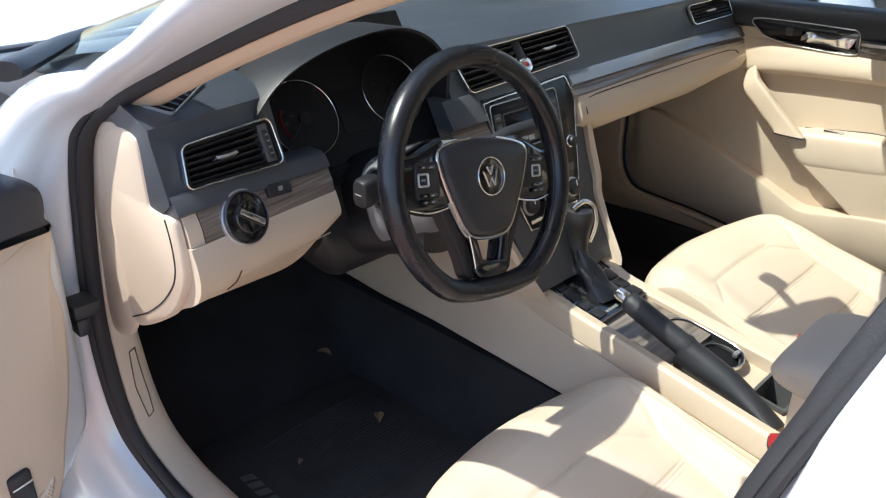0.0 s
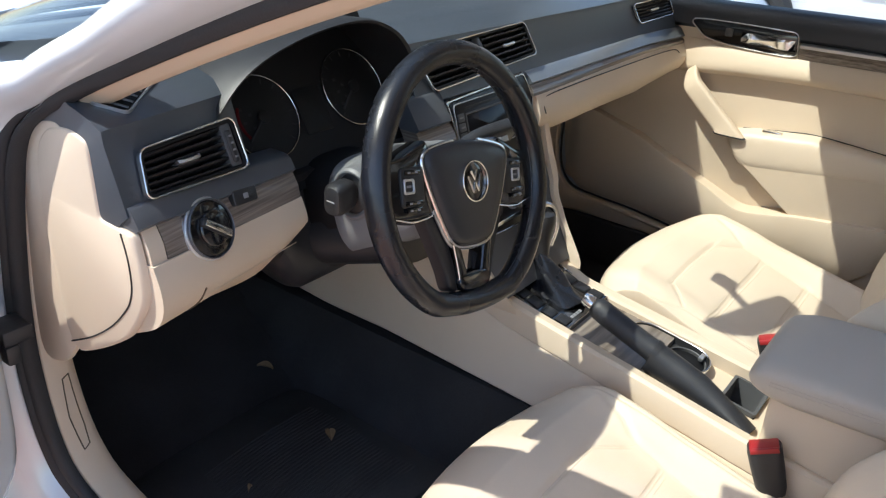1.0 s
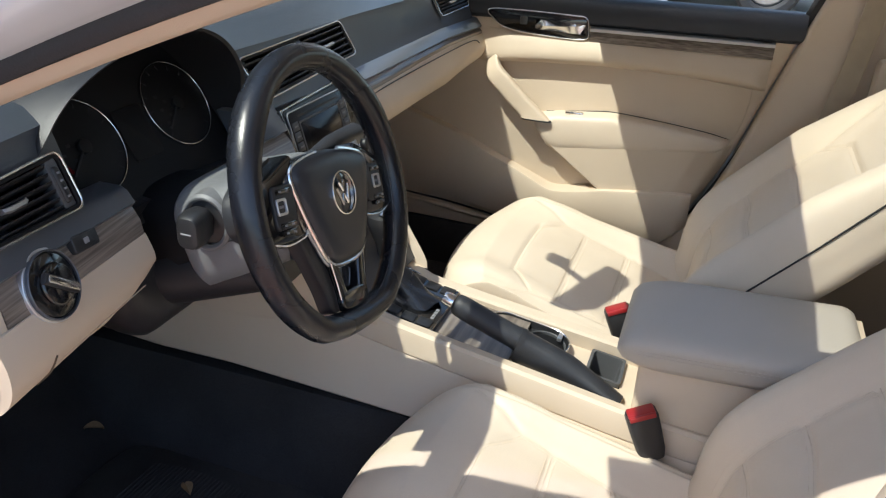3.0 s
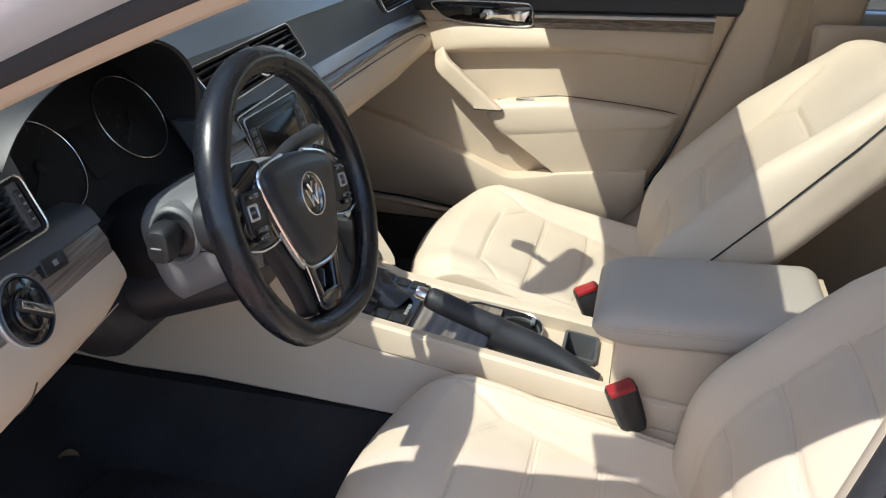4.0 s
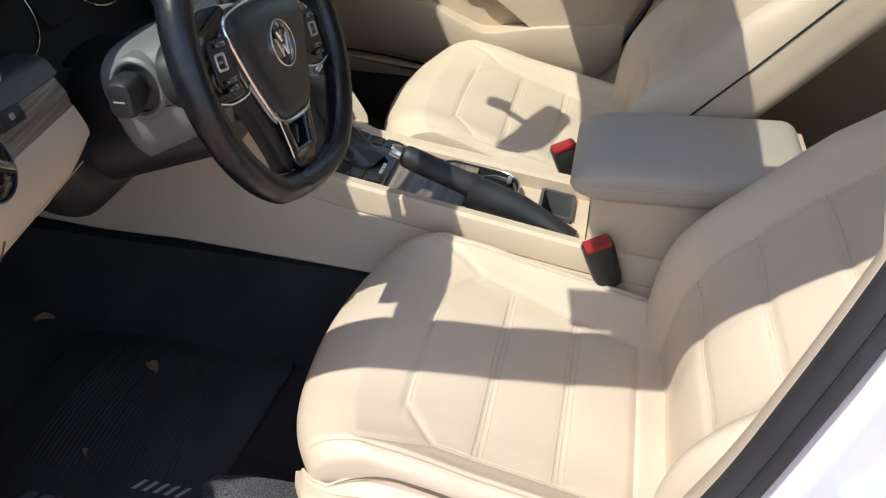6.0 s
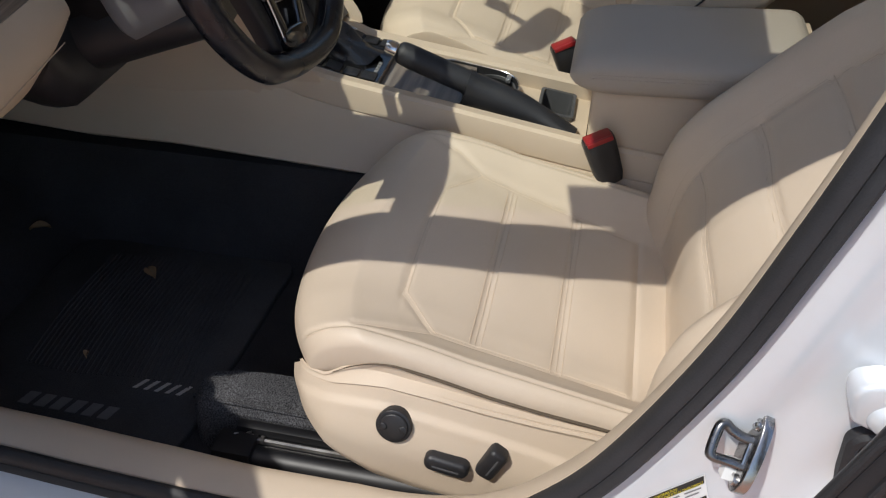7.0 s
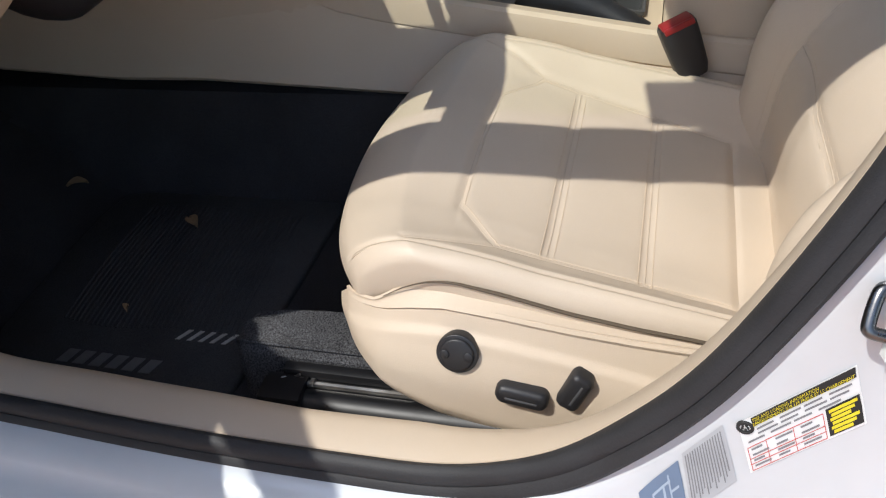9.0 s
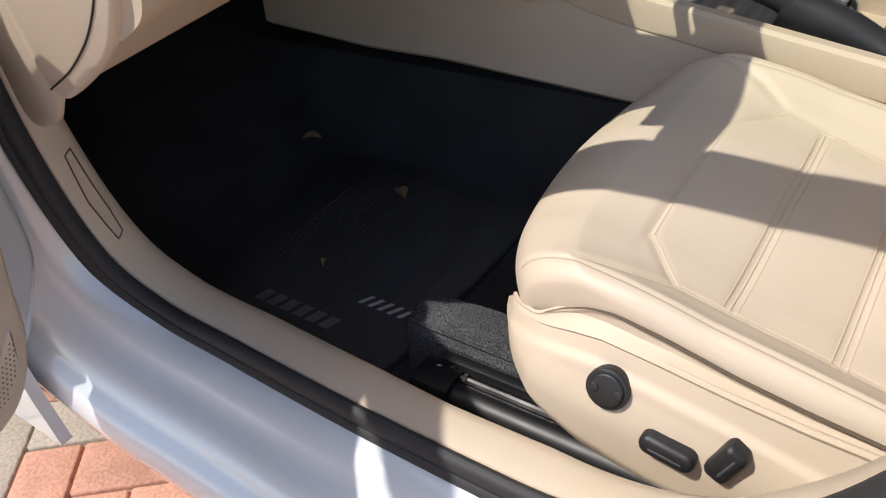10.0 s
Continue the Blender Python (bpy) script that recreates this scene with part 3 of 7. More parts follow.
def sticker_patch(name, quad, u0, u1, v0, v1, lift, material, parent, n=4):
    """A thin sheet laid on the painted frame; quad: top left, top right, bottom right, bottom left."""
    tl, tr, br, bl = [Vector(q) for q in quad]

    def at(u, v):
        u, v = lerp(u0, u1, u), lerp(v0, v1, v)
        p = lerp(lerp(tl, tr, u), lerp(bl, br, u), v)
        near, nrm, _, _ = FRAME_TREE.find_nearest(p)
        if nrm.x > 0:
            nrm = -nrm
        return near + nrm * lift
    bm = B()
    grid(bm, at, n, n)
    bmesh.ops.recalc_face_normals(bm, faces=bm.faces)
    return part(name, bm, material, parent)


LABEL = ((-0.742, -0.384, 0.490), (-0.745, -0.443, 0.563), (-0.752, -0.457, 0.517), (-0.749, -0.398, 0.444))


def label_patch(name, u0, u1, v0, v1, lift, material, n=4):
    sticker_patch(name, LABEL, u0, u1, v0, v1, lift, material, sticker, n)


label_patch("sheet", 0.0, 1.0, 0.0, 1.0, 0.0008, PAPER, 10)
label_patch("dark_band", 0.12, 0.985, 0.015, 0.185, 0.0014, INK, 8)


def label_text(words, u0, u1, v0, v1, lift, material):
    """Lettering in the built-in font, laid on the label between two corners."""
    cu = bpy.data.curves.new("text", "FONT")
    cu.body = words
    cu.resolution_u = 2
    ob = new("text", cu)
    me = bpy.data.meshes.new_from_object(ob.evaluated_get(bpy.context.evaluated_depsgraph_get()))
    bpy.data.objects.remove(ob)
    bm = B()
    bm.from_mesh(me)
    bpy.data.meshes.remove(me)
    xs, ys = [v.co.x for v in bm.verts], [v.co.y for v in bm.verts]
    tl, tr, br, bl = [Vector(q) for q in LABEL]
    for v in bm.verts:
        u = lerp(u0, u1, (v.co.x - min(xs)) / (max(xs) - min(xs)))
        w = lerp(v1, v0, (v.co.y - min(ys)) / (max(ys) - min(ys)))
        near, nrm, _, _ = FRAME_TREE.find_nearest(lerp(lerp(tl, tr, u), lerp(bl, br, u), w))
        v.co = near + (-nrm if nrm.x > 0 else nrm) * lift
    part("lettering", bm, material, sticker, "printed words")


label_text("TIRE AND LOADING INFORMATION", 0.13, 0.70, 0.03, 0.095, 0.0022, YELLOW)
label_text("RENSEIGNEMENTS SUR LES PNEUS ET LE CHARGEMENT", 0.13, 0.975, 0.11, 0.175, 0.0022, YELLOW)
label_patch("dark_square", 0.715, 0.985, 0.47, 0.95, 0.0014, INK, 6)
for k in range(6):
    label_patch("yellow_bar", 0.74 + 0.012 * (k % 2), 0.965 - 0.03 * (k % 3), 0.50 + k * 0.073, 0.555 + k * 0.073, 0.0019, YELLOW)
for k in range(3):
    for c in range(4):
        label_patch("text_bar", 0.15 + c * 0.205 - 0.1 * (k == 2), 0.15 + c * 0.205 + 0.15 + 0.03 * ((k + c) % 2) - 0.1 * (k == 2), 0.235 + k * 0.085, 0.270 + k * 0.085, 0.0014, GREY_INK)
for k in range(4):
    for c in range(3):
        label_patch("text_bar", 0.06 + c * 0.22, 0.06 + c * 0.22 + 0.10 + 0.05 * ((k + c) % 2), 0.56 + k * 0.105, 0.595 + k * 0.105, 0.0014, GREY_INK)
for v in (0.52, 0.74, 0.84, 0.96):
    label_patch("red_line", 0.03, 0.69, v - 0.007, v + 0.007, 0.0014, RED_INK, 6)
for u in (0.03, 0.20, 0.44, 0.69):
    label_patch("red_line", u - 0.003, u + 0.003, 0.52, 0.96, 0.0014, RED_INK, 6)
bm = B()
icon, nrm, _, _ = FRAME_TREE.find_nearest(lerp(lerp(Vector(LABEL[0]), Vector(LABEL[1]), 0.055), lerp(Vector(LABEL[3]), Vector(LABEL[2]), 0.055), 0.13))
nrm = -nrm if nrm.x > 0 else nrm
IM = Matrix.Translation(icon) @ nrm.to_track_quat("Z", "Y").to_matrix().to_4x4()
ring_plate(bm, circle(0.0058, 24), circle(0.0036, 24), 0.0, 0.0022, IM, 0.0003)
for k in range(5):
    a = 2 * math.pi * k / 5
    plate(bm, circle(0.0009, 8, 0.002 * math.cos(a), 0.002 * math.sin(a)), 0.0, 0.002, IM, 0.0002)
part("tyre_icon", bm, INK, sticker)
grey = thing("paint_code_label", "grey sticker with rows of small print on the pillar", "label", (-0.75, -0.37, 0.45))
GREY_Q = ((-0.741, -0.351, 0.447), (-0.741, -0.375, 0.485), (-0.749, -0.390, 0.433), (-0.749, -0.363, 0.386))
sticker_patch("sheet", GREY_Q, 0, 1, 0, 1, 0.0008, GREY_STK, grey, 8)
for k in range(15):
    sticker_patch("text_bar", GREY_Q, 0.06 + k * 0.06, 0.085 + k * 0.06, 0.06, 0.90 - 0.07 * (k % 3), 0.0013, GREY_INK, grey, 5)
blue = thing("airbag_label", "blue-grey sticker with a pale line drawing on the pillar", "label", (-0.75, -0.35, 0.42))
BLUE = mat("blue_sticker", (0.16, 0.22, 0.32), 0.5, vary=0.06, vscale=40)
BLUE_Q = ((-0.741, -0.323, 0.396), (-0.741, -0.349, 0.439), (-0.749, -0.361, 0.385), (-0.749, -0.335, 0.335))
sticker_patch("sheet", BLUE_Q, 0, 1, 0, 1, 0.0008, BLUE, blue, 8)
for u0, u1, v0, v1 in ((0.30, 0.34, 0.2, 0.9), (0.30, 0.75, 0.2, 0.25), (0.55, 0.60, 0.25, 0.8), (0.2, 0.55, 0.55, 0.6), (0.7, 0.74, 0.1, 0.6), (0.74, 0.92, 0.4, 0.45)):
    sticker_patch("drawn_line", BLUE_Q, u0, u1, v0, v1, 0.0013, PAPER_B, blue)

strap = thing("door_check_strap", "black door check strap on the white hinge pillar", "check strap", (-0.79, 0.42, 0.68))
bm = B()
block(bm, (-0.786, 0.396, 0.650), (-0.748, 0.44, 0.672), 0.005)
part("housing", bm, PLASTIC_D, strap)
bm = B()
block(bm, (-0.786, 0.394, 0.626), (-0.768, 0.43, 0.652), 0.004)
part("arm", bm, PLASTIC_D, strap)

# rear door latch and seal edge behind the post
rear_latch = thing("rear_door_latch", "black rear door latch cover and ribbed seal", "door latch", (-0.83, -0.52, 0.68))
bm = B()
LM = frame_m((-0.815, -0.520, 0.675), V(0.05, 0.18, -0.95), V(-0.75, -0.6, 0.0))
plate(bm, rrect(0.13, 0.030, 0.013), 0.0, 0.02, LM, 0.004)
part("cover", bm, PLASTIC_D, rear_latch)
bm = B()
ring_plate(bm, rrect(0.115, 0.022, 0.009), rrect(0.100, 0.010, 0.004), 0.0, 0.024, LM, 0.002)
part("rim", bm, RUBBER, rear_latch)

# ---- open driver's door ----
DH = V(-0.795, 0.365, 0)
DA = radians(76)
DD = V(-math.sin(DA), -math.cos(DA), 0)
DN = V(math.cos(DA), -math.sin(DA), 0)          # towards the cabin
DM = Matrix(((DD.x, 0, DN.x, DH.x), (DD.y, 0, DN.y, DH.y), (0, 1, 0, 0), (0, 0, 0, 1)))
ddoor = thing("driver_door", "open white driver's door with a beige inner panel", "car door", (-1.2, 0.3, 0.3))


bm = B()
plate(bm, closed_outline([(0.018, 0.825), (0.026, 0.755), (0.022, 0.694), (0.036, 0.60), (0.060, 0.522), (0.076, 0.466), (0.112, 0.420), (0.165, 0.406), (0.30, 0.40), (0.60, 0.39), (0.90, 0.40), (1.0, 0.47), (1.02, 0.65), (1.0, 0.81), (0.5, 0.825), (0.1, 0.825)], 100), -0.02, 0.02, DM, 0.01)
part("inner_panel", bm, PLASTIC_B, ddoor, "beige inner door panel")
bm = B()
plate(bm, closed_outline([(0.036, 0.872), (-0.006, 0.838), (-0.019, 0.79), (-0.017, 0.70), (-0.010, 0.52), (0.022, 0.455), (0.07, 0.412), (0.15, 0.392), (0.60, 0.375), (0.95, 0.39), (1.05, 0.50), (1.07, 0.65), (1.05, 0.86), (0.5, 0.88), (0.1, 0.88)]), -0.11, -0.02, DM, 0.02)
part("outer_skin", bm, PAINT, ddoor, "white painted door shell")
bm = B()
plate(bm, closed_outline([(0.044, 0.888), (0.022, 0.866), (0.024, 0.835), (0.032, 0.815), (0.2, 0.82), (0.6, 0.822), (1.0, 0.825), (1.03, 0.86), (1.0, 0.90), (0.5, 0.905), (0.15, 0.90), (0.07, 0.892)]), -0.03, 0.032, DM, 0.012)
part("ledge", bm, VINYL_L, ddoor, "dark upper ledge")
bm = B()
tube(bm, [DM @ V(a, b, -0.05) for a, b in [(p.x, p.y) for p in smooth_path([(0.07, 0.90, 0), (0.13, 0.985, 0), (0.22, 1.085, 0), (0.33, 1.175, 0), (0.50, 1.265, 0), (0.70, 1.32, 0), (0.90, 1.335, 0), (1.02, 1.27, 0), (1.06, 1.08, 0), (1.07, 0.88, 0)], 50)]], 0.034, 10)
part("window_frame", bm, PLASTIC_D, ddoor)
bm = B()
plate(bm, closed_outline([(0.07, 0.895), (0.13, 0.975), (0.20, 1.0), (0.255, 0.995), (0.26, 0.90)], 30), -0.07, -0.03, DM, 0.004)
part("mirror_triangle", bm, PLASTIC_D, ddoor)
bm = B()
block(bm, (0.28, 0.60, 0.0), (0.85, 0.66, 0.075), 0.02, DM, 3)
part("armrest", bm, LEATHER, ddoor)
bm = B()
plate(bm, rrect(0.030, 0.055, 0.006, 4, 0.135, 0.500), 0.018, 0.026, DM, 0.003)
sw = part("switch", bm, PLASTIC_D, ddoor, "black boot release switch")
bm = B()
block(bm, (0.121, 0.508, 0.0255), (0.149, 0.511, 0.0275), 0.0008, DM)
part("silver_line", bm, CHROME, sw)
bm = B()
plate(bm, closed_outline([(0.092, 0.490), (0.100, 0.455), (0.135, 0.426), (0.24, 0.418), (0.31, 0.43), (0.33, 0.455), (0.29, 0.468), (0.16, 0.468), (0.115, 0.475)], 50), 0.018, 0.0235, DM, 0.003)
SEAM_H = mat("dark_beige_holes", (0.22, 0.165, 0.11), 0.8)
grille = part("speaker_grille", bm, PLASTIC_B, ddoor, "perforated beige speaker grille")
bm = B()
for i in range(46):
    for j in range(18):
        u, v = 0.098 + i * 0.0050 + 0.0025 * (j % 2), 0.424 + j * 0.0043
        if table(u, [(0.096, 0.472), (0.11, 0.450), (0.135, 0.434), (0.24, 0.426), (0.31, 0.438), (0.325, 0.452)]) < v < table(u, [(0.096, 0.484), (0.112, 0.472), (0.16, 0.462), (0.29, 0.462), (0.325, 0.454)]):
            plate(bm, circle(0.0011, 6, u, v), 0.0230, 0.0239, DM, 0.0001)
tagged(part("holes", bm, SEAM_H, grille), kind="stuff")

# ---- floor mat ----
floor_mat = thing("floor_mat", "black ribbed floor mat with grey printed strokes", "floor mat", (-0.40, 0.36, 0.235))
bm = B()
MAT_OUT = closed_outline([(-0.60, 0.165), (-0.48, 0.15), (-0.30, 0.14), (-0.21, 0.15), (-0.20, 0.30), (-0.215, 0.47), (-0.25, 0.52), (-0.42, 0.53), (-0.60, 0.52), (-0.635, 0.45), (-0.63, 0.25)], 60)
plate(bm, MAT_OUT, 0.223, 0.2325, None, 0.003)
part("pad", bm, MAT_M, floor_mat)
bm = B()
for k in range(34):
    y = 0.19 + 0.0078 * k
    c = 0.02 * math.sin(k * 0.2)
    tube(bm, smooth_path([(-0.50 + c * 0.3, y, 0.2325), (-0.42, y + 0.006, 0.2328), (-0.34, y + 0.006, 0.2328), (-0.25 - c * 0.3, y, 0.2325)], 10), 0.0016, 5)
tagged(part("ribs", bm, MAT_M, floor_mat), kind="stuff")
# six plain printed blocks and four slanted strokes
for k in range(6):
    y = 0.408 - k * 0.0245
    bm = B()
    x0, x1 = -0.571 - 0.0005 * k, -0.549 - 0.0005 * k
    lean = 0.004
    loft(bm, [[V(x0, y + lean, z), V(x0, y - 0.016 + lean, z), V(x1, y - 0.016 - lean, z), V(x1, y - lean, z)] for z in (0.232, 0.2335)])
    part("printed_block", bm, DIM_INK, floor_mat, "grey printed block")
for k in range(5):
    y = 0.262 - k * 0.0165
    bm = B()
    loft(bm, [[V(-0.514, y + 0.006, z), V(-0.514, y, z), V(-0.496, y - 0.012, z), V(-0.496, y - 0.006, z)] for z in (0.232, 0.2335)])
    part("printed_stroke", bm, PALE_INK, floor_mat, "pale printed stroke")


def leaf(at, turn, size):
    bm = B()
    rings = []
    for k in range(9):
        t = k / 8
        w = size * 0.32 * math.sin(math.pi * (0.06 + 0.88 * t))
        x = (t - 0.5) * size
        z = 0.003 + 0.006 * math.sin(t * 3.0)
        rings.append([V(x, -w, z + 0.004), V(x, 0, z), V(x, w, z + 0.005), V(x, 0, z - 0.0008)])
    loft(bm, rings)
    ob = part("dry_leaf", bm, LEAF)
    ob.matrix_basis = Matrix.Translation(at) @ Matrix.Rotation(turn, 4, "Z")
    return tagged(ob, "small dry brown leaf lying on the black floor mat", "leaf", "leaves on the mat")


leaf((-0.29, 0.356, 0.234), 0.9, 0.030)
leaf((-0.25, 0.575, 0.262), 2.0, 0.034)
leaf((-0.475, 0.36, 0.2335), 0.3, 0.012)


# ---- dashboard ----
FACE_Y = [(-0.73, 0.200), (-0.70, 0.205), (-0.54, 0.231), (-0.45, 0.246), (-0.15, 0.245), (0.0, 0.240), (0.14, 0.236), (0.45, 0.234), (0.57, 0.232), (0.66, 0.222), (0.74, 0.210)]
FACE_S = [(-0.45, 0.37), (-0.2, 0.55), (0.2, 0.55), (0.4, 0.45)]


def face_at(x, z):
    """The depth of the dashboard's leaning front at a height."""
    return soft_table(x, FACE_Y, 0.02) + table(x, FACE_S) * (z - 0.842)


SEAM_D = mat("shadow_gap", (0.10, 0.075, 0.05), 0.8)
dash = thing("dashboard", "dark upper dashboard over beige lower panels with wood strips", "dashboard", (0, 0.4, 0.7))


VENTS = {
    "side": ((-0.693, 0.214, 0.868), (-0.545, 0.235, 0.860), (-0.551, 0.253, 0.916), (-0.686, 0.232, 0.914)),
    "middle": ((-0.154, 0.259, 0.8715), (0.142, 0.258, 0.886), (0.135, 0.287, 0.938), (-0.170, 0.291, 0.928)),
    "far": ((0.566, 0.252, 0.891), (0.712, 0.237, 0.898), (0.706, 0.254, 0.934), (0.556, 0.268, 0.928)),
}


def pad_profile(x):
    lo = 0.858
    zb, zt, deep = 0.885, 0.91, 0.0
    for bl, br, tr, tl in VENTS.values():
        a, b = max(bl[0], tl[0]) + 0.004, min(br[0], tr[0]) - 0.004
        if a <= x <= b:
            t = (x - bl[0]) / (br[0] - bl[0])
            zb, zt, deep = max(lerp(bl[2], br[2], t) + 0.003, lo + 0.004), lerp(tl[2], tr[2], t) - 0.003, 0.055
    inner = -0.535 < x < -0.195
    f = (lambda z: 0.365) if inner else (lambda z: face_at(x, z))
    face = [(f(lo), lo), (f(zb), zb), (f(zb) + deep, zb + 0.0005), (f(zt) + deep, zt - 0.0005), (f(zt), zt), (f(0.93), max(0.93, zt + 0.002))]
    y2 = f(0.94)
    pts = smooth_path([(0, f(0.932), 0.9415), (0, y2 + 0.012, 0.947), (0, y2 + 0.045, 0.956), (0, y2 + 0.10, 0.962), (0, 0.60, 0.952), (0, 0.905, 0.912)], 20)
    return face + [(p.y, p.z) for p in pts] + [(0.905, 0.80), (f(lo) + 0.07, 0.80)]


cuts = [-0.5355, -0.5345, -0.1955, -0.1945]
for bl, br, tr, tl in VENTS.values():
    a, b = max(bl[0], tl[0]) + 0.004, min(br[0], tr[0]) - 0.004
    cuts += [a - 0.0004, a + 0.0001, b - 0.0001, b + 0.0004]
part("upper_pad", extrude_x(sorted(span(-0.719, 0.722, 60) + cuts), pad_profile), VINYL_D, dash, "dark blue-grey soft upper pad")


def edges(x):
    """Heights of the wood strip's foot, of the joint above it and of the band's top."""
    if x < -0.4:
        return table(x, [(-0.70, 0.806), (-0.45, 0.800)]), table(x, [(-0.70, 0.842), (-0.45, 0.831)]), table(x, [(-0.70, 0.868), (-0.545, 0.860), (-0.45, 0.852)])
    if x < 0.0:
        return 0.795, 0.826, 0.872
    return 0.824 + 0.016 * (x - 0.14), 0.8425 + 0.005 * (x - 0.14), 0.866 + 0.008 * (x - 0.14)


def strip_profile(x):
    lo, hi, _ = edges(x)
    return [(face_at(x, lo) - 0.002, lo), (face_at(x, (lo + hi) / 2) - 0.005, (lo + hi) / 2), (face_at(x, hi) - 0.001, hi), (face_at(x, hi) + 0.03, hi), (face_at(x, lo) + 0.03, lo)]


def band_profile(x):
    _, lo, hi = edges(x)
    return [(face_at(x, lo) - 0.002, lo), (face_at(x, lo) - 0.007, lo + 0.005), (face_at(x, hi) - 0.006, hi - 0.004), (face_at(x, hi) + 0.002, hi), (face_at(x, hi) + 0.03, hi), (face_at(x, lo) + 0.03, lo)]


for a, b in ((-0.7165, -0.468), (-0.222, -0.140), (0.098, 0.738)):
    strip = part("wood_strip", extrude_x(span(max(a, -0.689), b, 24), strip_profile), WOOD, dash, "grey-brown wood strip")
    part("silver_band", extrude_x(span(a, b, 24), band_profile), SATIN if a > 0 else BAND_D, dash, "satin silver band" if a > 0 else "dark satin band")


part("strip_end", extrude_x(span(-0.710, -0.690, 8), lambda x: [(y + 0.0010, z) for y, z in strip_profile(x)]), PLASTIC_B, dash, "beige corner beside the wood strip")


def lower_left(x):
    lo = edges(x)[0]
    y = face_at(x, 0.80)
    c = max(0.0, (x + 0.525) / 0.06) ** 2 * 0.05          # the panel's rounded end beside the column
    pts = smooth_path([(0, y - 0.002, lo), (0, y - 0.012, 0.777), (0, y - 0.009, 0.750 + c * 0.3), (0, y + 0.012, 0.726 + c * 0.6), (0, max(0.262, y + 0.03), 0.694 + c), (0, 0.31, 0.661 + c), (0, 0.36, 0.642 + c)], 22)
    return [(p.y, p.z) for p in pts] + [(0.42, 0.74), (0.42, 0.793)]


bm = B()
tube(bm, smooth_path([(-0.650, face_at(-0.65, 0.80) - 0.0125, 0.758), (-0.656, face_at(-0.656, 0.80) - 0.006, 0.742), (-0.664, face_at(-0.664, 0.80) + 0.006, 0.730)], 10), 0.0010, 6)
knee_seam = bm
knee = part("knee_panel", extrude_x(span(-0.712, -0.466, 30), lower_left), PLASTIC_B, dash, "beige lower panel")
part("seam", knee_seam, SEAM_D, knee, "dark seam")
bm = B()
tube(bm, [V(x, face_at(x, 0.80) - 0.0068, 0.745) for x in span(-0.645, -0.485, 16)], 0.0007, 5)
part("seam", bm, SEAM, knee, "fine joint line")


def lower_right(x):
    lo = edges(x)[0]
    y = face_at(x, lo)
    e = max(0.0, (0.19 - x) / 0.09) ** 2 * 0.02
    r = table(x, [(0.55, 0.0), (0.74, 0.028)])
    pts = smooth_path([(0, y - 0.002, lo), (0, y - 0.012, 0.802 + r * 0.5), (0, y - 0.016, 0.777 + r + e * 0.3), (0, y - 0.004, 0.752 + r + e), (0, y + 0.04, 0.730 + r + e), (0, y + 0.12, 0.712 + r + e), (0, 0.48, 0.70 + r + e)], 22)
    return [(p.y, p.z) for p in pts] + [(0.52, 0.74), (0.52, 0.80)]


glove = part("glovebox", extrude_x(span(0.105, 0.742, 34), lower_right), PLASTIC_B, dash, "beige glovebox panel")
bm = B()
tube(bm, smooth_path([(0.118, face_at(0.118, 0.80) - 0.006, 0.792), (0.130, face_at(0.13, 0.82) - 0.004, 0.810), (0.165, face_at(0.165, 0.824) - 0.0045, 0.8195), (0.40, face_at(0.4, 0.824) - 0.006, 0.8225), (0.66, face_at(0.66, 0.824) - 0.006, 0.827), (0.70, face_at(0.70, 0.82) - 0.008, 0.818)], 40), 0.0011, 6)
part("seam", bm, PIPING, glove, "dark seam")
bm = B()
tube(bm, smooth_path([(x, lower_right(x)[12][0] - 0.0004, lower_right(x)[12][1]) for x in span(0.125, 0.30, 8)], 20), 0.0008, 5)
part("seam", bm, SEAM_D, glove, "lower joint of the lid")

# dark lower housing round the column, knee bolster behind
bm = B()
block(bm, (-0.45, 0.34, 0.735), (-0.16, 0.50, 0.83), 0.03, None, 4)
part("column_housing", bm, PLASTIC_D, dash)
bm = B()
rings = []
for x in span(-0.478, -0.225, 24):
    e = max(0.0, (-0.43 - x) / 0.048) ** 2 * 0.055 + max(0.0, (x + 0.27) / 0.045) ** 2 * 0.05
    rings.append([V(x, q.y, q.z) for q in smooth_path([(0, 0.265, 0.79), (0, 0.250, 0.73 + e * 0.5), (0, 0.245, 0.675 + e), (0, 0.27, 0.638 + e), (0, 0.33, 0.640 + e), (0, 0.42, 0.69 + e * 0.5)], 16)] + [V(x, 0.42, 0.79)])
loft(bm, rings)
part("lower_cover", bm, PLASTIC_D, dash)

# closing panels above the footwells
for x0, x1, y0, z0 in ((-0.700, -0.150, 0.40, 0.695), (0.150, 0.735, 0.47, 0.705)):
    bm = B()
    block(bm, (x0, y0, z0), (x1, 0.905, z0 + 0.015), 0.004)
    part("under_panel", bm, PLASTIC_D, dash, "black panel under the dashboard")

